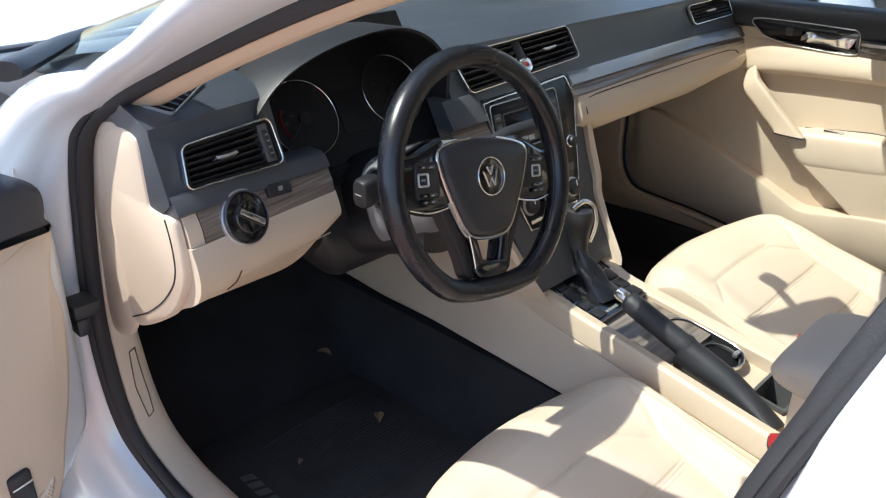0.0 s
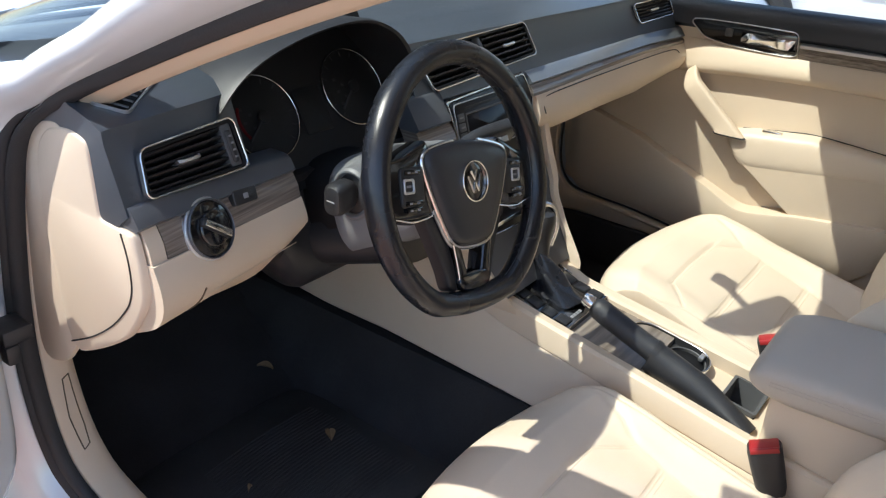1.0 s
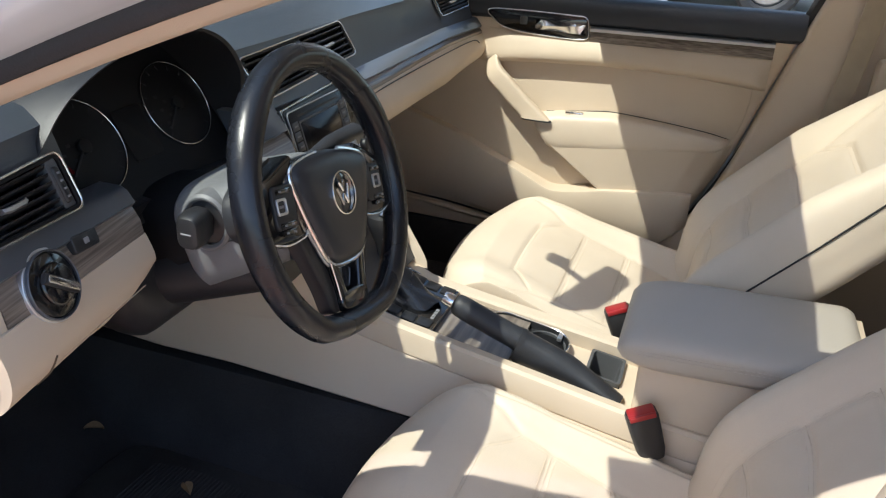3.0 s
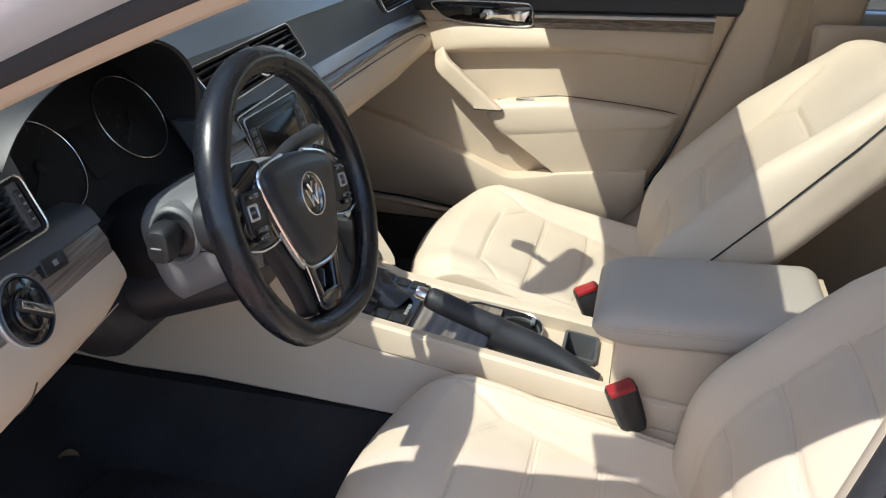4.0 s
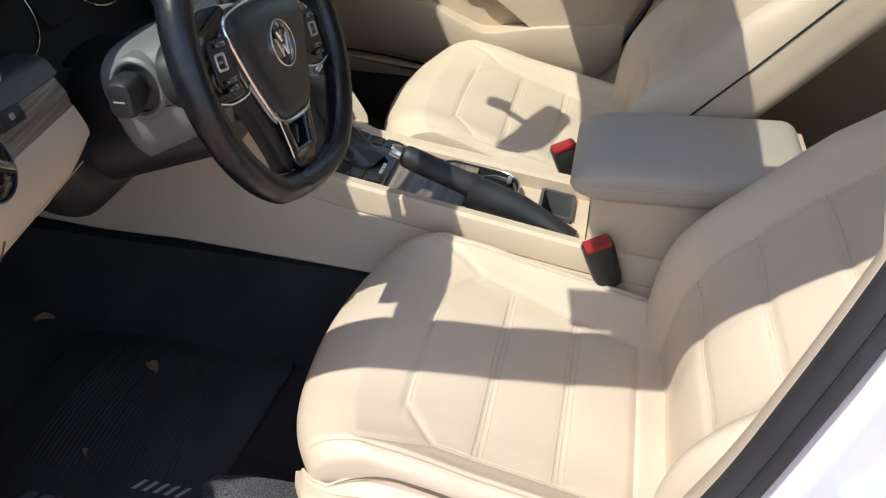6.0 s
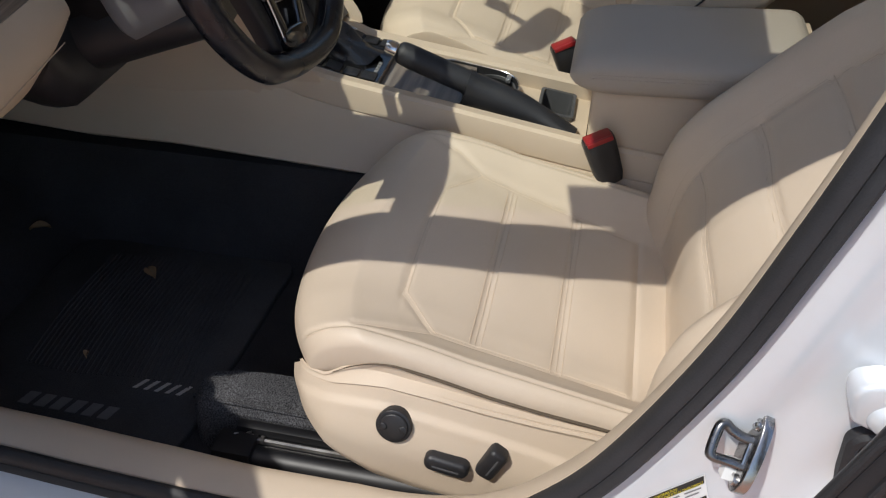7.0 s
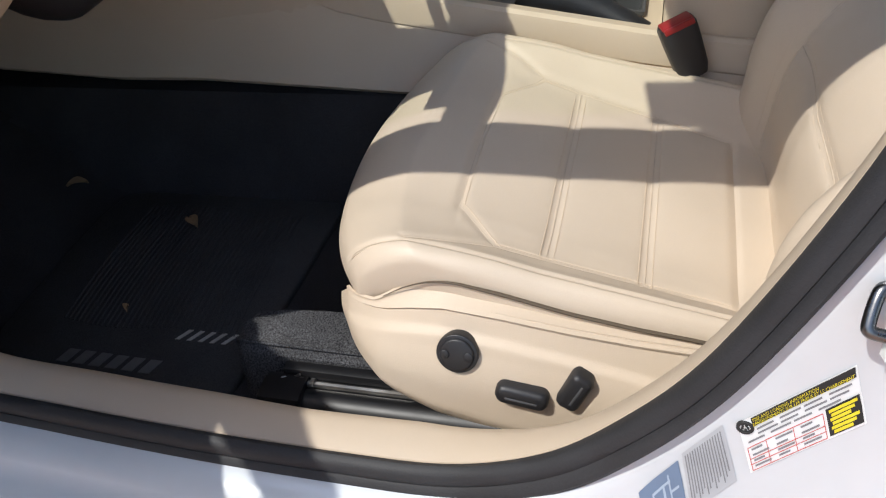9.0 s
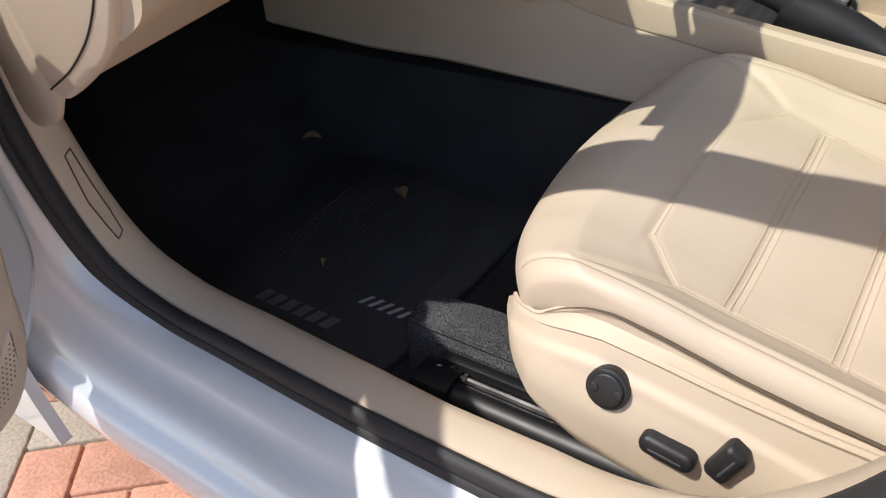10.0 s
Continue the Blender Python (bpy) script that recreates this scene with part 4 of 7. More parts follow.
# end panel facing the open door
bm = B()
EM = Matrix(((0, 0, -1, -0.712), (1, 0, 0, 0), (0, 1, 0, 0), (0, 0, 0, 1)))
plate(bm, closed_outline([(0.300, 0.931), (0.272, 0.928), (0.263, 0.920), (0.261, 0.90), (0.2595, 0.86), (0.259, 0.848), (0.257, 0.8435), (0.252, 0.842), (0.235, 0.8415), (0.212, 0.841), (0.203, 0.838), (0.198, 0.82), (0.194, 0.79), (0.199, 0.757), (0.233, 0.709), (0.274, 0.678), (0.330, 0.646), (0.352, 0.640), (0.368, 0.66), (0.375, 0.72), (0.378, 0.82), (0.365, 0.89), (0.338, 0.922)], 110), 0.0, 0.0100, EM, 0.004)
endp = part("end_panel", bm, PLASTIC_B, dash, "beige fuse cover at the dashboard's end")
bm = B()
tube(bm, [EM @ V(p.x, p.y, 0.0104) for p in smooth_path([(0.220, 0.838, 0), (0.213, 0.81, 0), (0.2125, 0.779, 0), (0.220, 0.757, 0), (0.231, 0.742, 0), (0.250, 0.722, 0), (0.272, 0.703, 0), (0.312, 0.675, 0), (0.362, 0.648, 0)], 40)], 0.0011, 6)
part("seam", bm, PIPING, endp, "dark seam")

bm = B()
plate(bm, closed_outline([(0.310, 0.925), (0.345, 0.928), (0.385, 0.905), (0.420, 0.870), (0.440, 0.80), (0.448, 0.70), (0.445, 0.60), (0.400, 0.60), (0.372, 0.625), (0.350, 0.66), (0.335, 0.76), (0.325, 0.86)], 60), 0.0, 0.0082, EM, 0.001)
part("end_trim", bm, PLASTIC_B, dash, "beige trim behind the fuse cover")


def air_vent(name, corners, slats, parent, label, groups=1, wheel=False):
    """A framed outlet set in four corners: bottom left, bottom right, top right, top left."""
    bl, br, tr, tl = [Vector(c) for c in corners]
    w, h = ((br - bl).length + (tr - tl).length) / 2, ((tl - bl).length + (tr - br).length) / 2
    out = (br - bl).cross(tl - bl).normalized()
    if out.y > 0:
        out.negate()

    def place(bm):
        for v in bm.verts:
            a, b = v.co.x / w, v.co.y / h
            v.co = lerp(lerp(bl, br, a), lerp(tl, tr, a), b) + out * (v.co.z + 0.004)
        return bm

    def quad(d, r=0.009):
        return rrect(w - 2 * d, h - 2 * d, max(r - d, 0.002), 5, w / 2, h / 2)
    bm = B()
    ring_plate(bm, quad(-0.0022), quad(0.0004), -0.003, 0.0030, None, 0.0008)
    vent = part(name, place(bm), CHROME, parent, label)
    bm = B()
    ring_plate(bm, quad(0.0002), quad(0.0042), -0.044, 0.0016, None, 0.001)
    part("inner_frame", place(bm), SHADE_BLACK, vent)
    # backing coloured as the unlit depth of the duct
    bm = B()
    plate(bm, quad(0.003), -0.050, -0.045, None, 0.0005)
    part("backing", place(bm), SHADE_BLACK, vent)
    x0, x1 = 0.004, w - (0.024 if wheel else 0.004)
    fields = [(x0, x1)] if groups == 1 else [(x0, x0 + (x1 - x0) * 0.47), (x0 + (x1 - x0) * 0.56, x1)]
    for a, b in fields:
        for k in range(slats):
            y = h * (k + 0.9) / (slats + 0.8)
            bm = B()
            ring = [(-0.0016, -0.016), (0.0012, -0.016), (0.0017, -0.002), (0.0012, 0.0002), (-0.0002, 0.0006), (-0.0016, -0.0012)]
            loft(bm, [[V(x, y + q * 1.15 + p * 0.30, p) for q, p in ring] for x in (a, (a + b) / 2, b)])
            part("slat", place(bm), SLAT, vent)
        for k in range(3):
            x = lerp(a, b, (k + 1) / 4)
            bm = B()
            block(bm, (x - 0.0008, 0.004, -0.020), (x + 0.0008, h - 0.004, -0.013), 0.0)
            part("vane", place(bm), SHADE_BLACK, vent)
        xm, y = (a + b) / 2, h * 0.50
        bm = B()
        loft(bm, [[V(x, y + q + d, p * 1.0 + g) for q, p in ((-0.0028, -0.006), (-0.0032, 0.003), (-0.0010, 0.0062), (0.0022, 0.0045), (0.0026, -0.006))] for x, d, g in ((xm - 0.016, 0.0012, -0.002), (xm - 0.010, 0.0, 0.001), (xm + 0.010, 0.0, 0.001), (xm + 0.016, 0.0012, -0.002))])
        part("tab", place(bm), SILVER, vent, "silver direction tab")
    if groups == 2:
        bm = B()
        a, b = fields[0][1], fields[1][0]
        block(bm, (a + 0.002, 0.003, -0.02), (b - 0.002, h - 0.003, -0.0006), 0.002)
        part("divider", place(bm), SLAT, vent)
        bm = B()
        plate(bm, closed_outline([((a + b) / 2 - 0.010, h * 0.42), ((a + b) / 2 + 0.010, h * 0.42), ((a + b) / 2 + 0.012, h * 0.16), ((a + b) / 2, h * 0.03), ((a + b) / 2 - 0.012, h * 0.16)], 30), -0.002, 0.0036, None, 0.002)
        button = part("warning_button", place(bm), CHROME, vent, "small silver shield-shaped button")
        bm = B()
        plate(bm, circle(0.0045, 16, (a + b) / 2, h * 0.25), 0.003, 0.0042, None, 0.0005)
        part("symbol", place(bm), RED, button)
    if wheel:
        bm = B()
        block(bm, (w - 0.0225, h * 0.06, -0.018), (w - 0.0055, h * 0.94, 0.0006), 0.003)
        cheek_ = part("end_cheek", place(bm), PLASTIC_G, vent, "dark grey end piece")
        bm = B()
        block(bm, (w - 0.0190, h * 0.14, -0.010), (w - 0.0095, h * 0.80, 0.0034), 0.0030, None, 3)
        part("thumb_wheel", place(bm), PLASTIC_D, cheek_)
        for k in range(4):
            bm = B()
            block(bm, (w - 0.0165, h * (0.24 + 0.14 * k), 0.003), (w - 0.0120, h * (0.28 + 0.14 * k), 0.0040), 0.0003)
            part("symbol", place(bm), GREY_INK, cheek_)
    return vent


air_vent("air_vent", VENTS["side"], 6, dash, "silver-framed side air vent", wheel=True)
air_vent("air_vent", VENTS["middle"], 5, dash, "wide silver-framed middle air vent", 2)
air_vent("air_vent", VENTS["far"], 5, dash, "silver-framed side air vent")
# demister outlet on the top pad
DMX = frame_m((-0.676, 0.252, 0.9468), V(0.090, 0.068, 0.016), V(0.012, 0.045, 0.0131))
bm = B()
ring_plate(bm, rrect(0.10, 0.042, 0.008, 4, 0.05, 0.021), rrect(0.096, 0.038, 0.007, 4, 0.05, 0.021), -0.004, 0.0022, DMX, 0.0005)
dem = part("demister_vent", bm, SILVER, dash, "silver-edged demister outlet")
bm = B()
plate(bm, rrect(0.092, 0.034, 0.006, 4, 0.05, 0.021), -0.004, 0.0006, DMX, 0.0004)
part("backing", bm, SHADE_BLACK, dem)
for k in range(6):
    bm = B()
    block(bm, (0.010 + 0.014 * k, 0.004, 0.0), (0.0125 + 0.014 * k, 0.038, 0.0020), 0.0004, DMX)
    part("slat", bm, SATIN, dem, "pale slat")
# light switch
LSM = frame_m((-0.627, face_at(-0.627, 0.817) - 0.005, 0.817), V(1, 0.165, -0.02), V(0, 0.34, 1))
if (LSM.to_3x3() @ V(0, 0, 1)).y > 0:
    LSM = LSM @ Matrix.Diagonal((1, 1, -1, 1))
LSM = LSM @ Matrix.Diagonal((0.99, 0.99, 1.1, 1))
bm = B()
ring_plate(bm, circle(0.0340, 40), circle(0.0322, 40), -0.02, 0.0055, LSM, 0.0008)
lsw = part("light_switch", bm, BAND_D, dash, "round black light switch with a silver grip")
bm = B()
plate(bm, circle(0.032, 40), -0.02, 0.004, LSM, 0.002)
part("dial_face", bm, GLOSS, lsw)
KM = LSM @ Matrix.Translation((0, 0, 0.004)) @ Matrix.Rotation(radians(-38), 4, "Z")
bm = B()
plate(bm, circle(0.021, 32), 0.0, 0.006, KM, 0.002)
part("dial", bm, GLOSS, lsw)
bm = B()
block(bm, (-0.022, -0.0055, 0.003), (0.022, 0.0055, 0.0095), 0.002, KM)
grip = part("grip", bm, PLASTIC_D, lsw)
bm = B()
block(bm, (-0.019, -0.0036, 0.0088), (0.021, 0.0036, 0.0105), 0.0012, KM)
part("silver_inlay", bm, CHROME, grip)
bm = B()
plate(bm, circle(0.0362, 40), -0.02, 0.0018, LSM, 0.001)
part("collar", bm, SILVER, lsw, "thin silver collar")
BTM = frame_m((-0.564, face_at(-0.564, 0.833) - 0.005, 0.833), V(1, 0.165, -0.09), V(0, 0.34, 1))
if (BTM.to_3x3() @ V(0, 0, 1)).y > 0:
    BTM = BTM @ Matrix.Diagonal((1, 1, -1, 1))
bm = B()
plate(bm, rrect(0.040, 0.018, 0.003), -0.01, 0.004, BTM, 0.0015)
btn = part("boot_button", bm, PLASTIC_D, dash)
bm = B()
plate(bm, rrect(0.008, 0.006, 0.001), 0.004, 0.0044, BTM, 0.0002)
part("symbol", bm, GREY_INK, btn)

# binnacle with two gauges
ARCH = [(-0.572, 0.80), (-0.574, 0.87), (-0.568, 0.920), (-0.517, 0.966), (-0.43, 0.994), (-0.33, 1.003), (-0.262, 0.985), (-0.218, 0.945), (-0.196, 0.88), (-0.192, 0.80)]


def arch_ring(y, s, dz=0.0, n=48):
    top = smooth_path([(x, 0, z) for x, z in ARCH], n)
    cx, cz = -0.38, 0.86
    return [V(cx + (p.x - cx) * s, y(p) if callable(y) else y, cz + (p.z - cz) * s + dz) for p in top]


def lip_y(p):
    side = max(0.0, 0.93 - p.z) / 0.13
    return 0.250 + 0.035 * side


def GFACE(z):
    return 0.3175 + (z - 0.886) * 0.60


FACE = mat("matt_black_face", (0.010, 0.010, 0.011), 0.65, vary=0.1, vscale=20, spec=0.25)
TICK = mat("dim_print", (0.035, 0.035, 0.037), 0.8, spec=0.1)
RED_DIM = mat("dim_red_print", (0.10, 0.008, 0.010), 0.8, spec=0.1)
bm = B()
loft(bm, [arch_ring(0.56, 0.86, -0.05), arch_ring(0.44, 0.95, -0.022), arch_ring(0.34, 0.995, -0.004), arch_ring(lambda p: lip_y(p) + 0.008, 1.0), arch_ring(lip_y, 0.988), arch_ring(lambda p: lip_y(p) + 0.003, 0.965), arch_ring(lambda p: max(lip_y(p) + 0.006, GFACE(p.z)), 0.93)], cap=False)
part("binnacle", bm, PLASTIC_D, dash, "dark instrument hood")
bm = B()
loft(bm, [[V(x, GFACE(z), z) for x in (-0.565, -0.20)] + [V(x, GFACE(z) + 0.006, z) for x in (-0.20, -0.565)] for z in (0.79, 0.995)])
face = part("gauge_face", bm, FACE, dash, "black instrument face")
bm = B()
loft(bm, [[V(x, 0.262, 0.803 + 0.01 * math.sin((x + 0.57) * 8)), V(x, 0.30, 0.818), V(x, 0.345, 0.822), V(x, 0.345, 0.79), V(x, 0.27, 0.785)] for x in span(-0.555, -0.20, 16)])
part("gauge_shelf", bm, PLASTIC_D, dash)
for k, (gx, gz) in enumerate(((-0.449, 0.881), (-0.273, 0.889))):
    gm = frame_m((gx, GFACE(gz) - 0.001, gz), V(1, 0, 0), V(0, 0.60, 1))
    bm = B()
    ring_plate(bm, circle(0.0578, 64), circle(0.0563, 64), -0.001, 0.004, gm, 0.0005)
    gauge = part("gauge", bm, CHROME, dash, "round gauge with a thin silver ring")
    bm = B()
    plate(bm, circle(0.0565, 48), -0.001, 0.0015, gm, 0.0003)
    part("dial_plate", bm, FACE, gauge)
    for j in range(13):
        a = radians(225 - j * 22.5)
        bm = B()
        block(bm, (0.047, -0.0008, 0.0015), (0.054, 0.0008, 0.002), 0.0, gm @ Matrix.Rotation(a, 4, "Z"))
        part("tick", bm, TICK, gauge)
    bm = B()
    block(bm, (-0.008, -0.0015, 0.003), (0.044, 0.0015, 0.006), 0.0008, gm @ Matrix.Rotation(radians(218), 4, "Z"))
    part("needle", bm, TICK, gauge)
    bm = B()
    plate(bm, circle(0.009, 20), 0.0015, 0.007, gm, 0.001)
    part("needle_cap", bm, FACE, gauge)
    for j in range(5):
        bm = B()
        plate(bm, rrect(0.006, 0.004, 0.001, 2, -0.030 + 0.012 * (j % 2), 0.016 - 0.009 * j), 0.0015, 0.002, gm, 0.0002)
        part("numeral_block", bm, TICK, gauge)
    if k == 0:
        bm = B()
        tube(bm, [gm @ V(0.038 * math.cos(radians(a)), 0.038 * math.sin(radians(a)), 0.002) for a in range(150, 222, 6)], 0.0022, 6)
        part("red_zone", bm, RED_DIM, gauge, "red arc")
bm = B()
plate(bm, rrect(0.05, 0.065, 0.004), 0.0, 0.002, frame_m((-0.361, GFACE(0.875) - 0.001, 0.875), V(1, 0, 0), V(0, 0.60, 1)), 0.0005)
part("display", bm, FACE, dash)

# ---- steering wheel ----
WHEEL_C = V(-0.358, 0.0486, 0.8385)
WHEEL_M = Matrix.Translation(WHEEL_C) @ Matrix.Rotation(math.pi / 2 - radians(17.7), 4, "X") @ Matrix.Rotation(radians(-11), 4, "Z")
wheel = thing("steering_wheel", "black leather steering wheel with a flat bottom and three spokes", "steering wheel", WHEEL_C)


def rim_point(a, rad=0.158, flat=-0.138):
    x, y = rad * math.cos(a), rad * math.sin(a)
    if y < flat:
        y = lerp(y, flat - 0.002, 0.55)
    return V(x, y, 0.0)


bm = B()
N = 144
rings = []
for k in range(N):
    a = 2 * math.pi * k / N
    p = rim_point(a)
    t = (rim_point(a + 0.02) - rim_point(a - 0.02)).normalized()
    out = V(t.y, -t.x, 0)
    deg = math.degrees(a) % 360
    fat = 1.0 + 0.10 * math.exp(-((min(abs(deg - 35), abs(deg - 145))) / 14) ** 2)
    if min(abs(deg - q) for q in (52, 128, 205, 335)) < 0.9:
        fat *= 0.965
    rings.append([WHEEL_M @ (p + out * math.cos(b) * 0.0150 * fat + V(0, 0, 1) * math.sin(b) * 0.0172 * fat) for b in [2 * math.pi * j / 18 for j in range(18)]])
rings.append(rings[0])
loft(bm, rings, cap=False)
part("rim", bm, WHEEL_L, wheel, "smooth black leather rim")
bm = B()
tube(bm, [WHEEL_M @ (rim_point(2 * math.pi * k / 90) * 0.913 + V(0, 0, 0.004)) for k in range(90)], 0.0009, 5, True)
part("rim_stitching", bm, PLASTIC_G, wheel)
HUB_P = mat("smooth_black_cover", (0.026, 0.028, 0.033), 0.38, vary=0.12, vscale=12, bump=0.15, bscale=1500, fine=0.06)
HUB = [(-0.079, 0.040), (-0.055, 0.052), (0.0, 0.058), (0.055, 0.052), (0.079, 0.040), (0.072, 0.008), (0.053, -0.036), (0.034, -0.064), (0.0, -0.070), (-0.034, -0.064), (-0.053, -0.036), (-0.072, 0.008)]
HUBO = closed_outline([(x * 1.02, y - 0.007) for x, y in HUB], 60)
bm = B()
loft(bm, [[WHEEL_M @ V(x * s, y * s + d * max(0.0, min(1.0, (y + 0.017) / 0.05)), z) for x, y in HUBO] for s, z, d in ((0.86, -0.062, 0.0), (0.93, -0.045, 0.0), (0.99, -0.022, 0.001), (1.01, -0.004, 0.001), (1.0, 0.004, 0.001), (0.975, 0.009, 0.0), (0.90, 0.0125, 0.0), (0.70, 0.015, 0.0), (0.40, 0.0162, 0.0), (0.12, 0.0165, 0.0))])
part("airbag_cover", bm, HUB_P, wheel, "dark grained airbag cover")
bm = B()
start = max(range(len(HUBO)), key=lambda i: HUBO[i][1])
loop = HUBO[start:] + HUBO[:start]
tube(bm, [WHEEL_M @ V(x * 1.03, y * 1.03, 0.004) for x, y in loop if y < 0.05], 0.0028, 8)
part("silver_trim", bm, CHROME, wheel, "thin silver trim line")
bm = B()
tube(bm, [WHEEL_M @ V(x * 1.085, y * 1.06, 0.001) for x, y in loop if y < 0.03], 0.0016, 8)
part("silver_trim", bm, SILVER, wheel, "second finer trim line")
for s in (-1, 1):
    bm = B()
    pod = closed_outline([(0.068 * s, 0.050), (0.085 * s, 0.050), (0.120 * s, 0.036), (0.148 * s, 0.030), (0.152 * s, -0.004), (0.147 * s, -0.030), (0.110 * s, -0.038), (0.066 * s, -0.032), (0.058 * s, 0.0)], 50)
    plate(bm, pod, -0.024, 0.003, WHEEL_M, 0.005)
    spoke = part("spoke", bm, GLOSS, wheel, "black spoke with switches")
    # added block behind the spoke, trims the sun patch on the driver's cushion
    bm = B()
    plate(bm, closed_outline([(0.055 * s, 0.046), (0.085 * s, 0.044), (0.118 * s, 0.030), (0.134 * s, 0.012), (0.132 * s, -0.018), (0.100 * s, -0.036), (0.055 * s, -0.040)], 40), -0.050, -0.023, WHEEL_M, 0.010)
    part("back_cover", bm, PLASTIC_D, spoke, "black block added behind the spoke to shade the cushion")
    bm = B()
    tube(bm, [WHEEL_M @ q for q in smooth_path([(0.066 * s, -0.034, 0.001), (0.088 * s, -0.0375, 0.002), (0.112 * s, -0.0375, 0.002), (0.146 * s, -0.028, 0.0)], 20)], 0.0013, 8)
    part("silver_edge", bm, CHROME, spoke, "thin silver lower edge")
    sx = -0.112 if s < 0 else 0.101
    bm = B()
    plate(bm, rrect(0.040, 0.046, 0.006, 4, (0.104 if s < 0 else 0.096) * s, 0.002), 0.002, 0.0062, WHEEL_M, 0.002)
    pad_ = part("switch_block", bm, PLASTIC_D, spoke)
    bm = B()
    ring_plate(bm, rrect(0.0185, 0.0175, 0.003, 4, sx, 0.003), rrect(0.0130, 0.0120, 0.002, 4, sx, 0.003), 0.0058, 0.0082, WHEEL_M, 0.0006)
    part("switch", bm, SILVER, spoke, "silver-edged switch")
    bm = B()
    block(bm, (sx - 0.004, 0.0016, 0.006), (sx + 0.004, 0.0044, 0.0074), 0.0005, WHEEL_M)
    part("symbol_bar", bm, GREY_INK, spoke)
    for q, wd in ((0.0185, 0.014), (-0.0165, 0.015), (-0.0245, 0.013)):
        bm = B()
        block(bm, (0.104 * s - wd, q - 0.0030, 0.004), (0.104 * s + wd, q + 0.0030, 0.0074), 0.0014, WHEEL_M)
        key = part("switch", bm, GLOSS, spoke)
        for d in (-0.007, 0.006):
            bm = B()
            block(bm, (0.104 * s + d - 0.0024, q - 0.0011, 0.0072), (0.104 * s + d + 0.0024, q + 0.0011, 0.0077), 0.0, WHEEL_M)
            part("symbol_bar", bm, GREY_INK, spoke)
    bm = B()
    leg = [(0.030 * s, -0.060), (0.042 * s, -0.054), (0.032 * s, -0.098), (0.027 * s, -0.128), (0.012 * s, -0.128), (0.018 * s, -0.098)]
    plate(bm, closed_outline(leg, 36), -0.018, 0.006, WHEEL_M, 0.003)
    lower = part("lower_spoke", bm, GLOSS, wheel, "glossy black lower spoke")
    bm = B()
    plate(bm, closed_outline([(0.058 * s, -0.030), (0.080 * s, -0.034), (0.064 * s, -0.072), (0.050 * s, -0.104), (0.042 * s, -0.128), (0.026 * s, -0.128), (0.036 * s, -0.08)], 40), -0.020, -0.001, WHEEL_M, 0.004)
    part("flank", bm, PLASTIC_D, lower, "black flank beside the silver trim")
    bm = B()
    tube(bm, [WHEEL_M @ q for q in smooth_path([(0.041 * s, -0.062, 0.005), (0.034 * s, -0.092, 0.0045), (0.029 * s, -0.122, 0.004)], 14)], 0.0011, 6)
    part("silver_edge", bm, CHROME, lower)
bm = B()
plate(bm, closed_outline([(-0.026, -0.112), (0.026, -0.112), (0.024, -0.132), (-0.024, -0.132)], 24), -0.014, 0.007, WHEEL_M, 0.003)
part("spoke_foot", bm, GLOSS, wheel)
bm = B()
EMB = WHEEL_M @ Matrix.Translation((-0.003, 0.001, 0.0165)) @ Matrix.Rotation(radians(6), 4, "Z") @ Matrix.Diagonal((1.08, 1.08, 1, 1))
ring_plate(bm, circle(0.0235, 40), circle(0.0222, 40), -0.004, 0.0035, EMB, 0.001)
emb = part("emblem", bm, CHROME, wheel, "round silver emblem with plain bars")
bm = B()
plate(bm, circle(0.0224, 40), -0.004, 0.001, EMB, 0.0003)
part("emblem_field", bm, GLOSS, emb)
for x0, y0, x1, y1 in ((-0.0055, 0.0125, 0.0, 0.002), (0.0055, 0.0125, 0.0, 0.002), (-0.012, 0.0075, -0.005, -0.012), (0.012, 0.0075, 0.005, -0.012), (-0.005, -0.012, 0.0, -0.001), (0.005, -0.012, 0.0, -0.001)):
    bm = B()
    tube(bm, [EMB @ V(x0, y0, 0.0012), EMB @ V(x1, y1, 0.0012)], 0.0017, 6)
    part("bar", bm, CHROME, emb)

# ---- steering column and stalks ----
column = thing("steering_column", "grey plastic steering column shroud with two stalks", "steering column", (-0.35, 0.2, 0.75))
bm = B()
rings = []
WR = Matrix.Rotation(math.pi / 2 - radians(17.7), 3, "X")
for k in range(16):
    t = k / 15
    c = lerp(WHEEL_M @ V(0, 0.0, -0.032), V(-0.357, 0.205, 0.778), t)
    w = table(t, [(0, 0.058), (0.15, 0.066), (0.6, 0.076), (0.93, 0.080), (1, 0.074)])
    up = table(t, [(0, 0.046), (0.15, 0.052), (0.93, 0.060), (1, 0.054)])
    dn = table(t, [(0, 0.050), (0.15, 0.060), (0.93, 0.074), (1, 0.068)])
    ring = []
    for j in range(40):
        a = 2 * math.pi * j / 40
        x = w * math.copysign(abs(math.cos(a)) ** 0.55, math.cos(a))
        y = (up if math.sin(a) > 0 else dn) * math.copysign(abs(math.sin(a)) ** 0.55, math.sin(a))
        ring.append(c + WR @ V(x, y, 0))
    rings.append(ring)
loft(bm, rings)
part("shroud", bm, SHROUD, column, "grey grained shroud")
bm = B()
rings = []
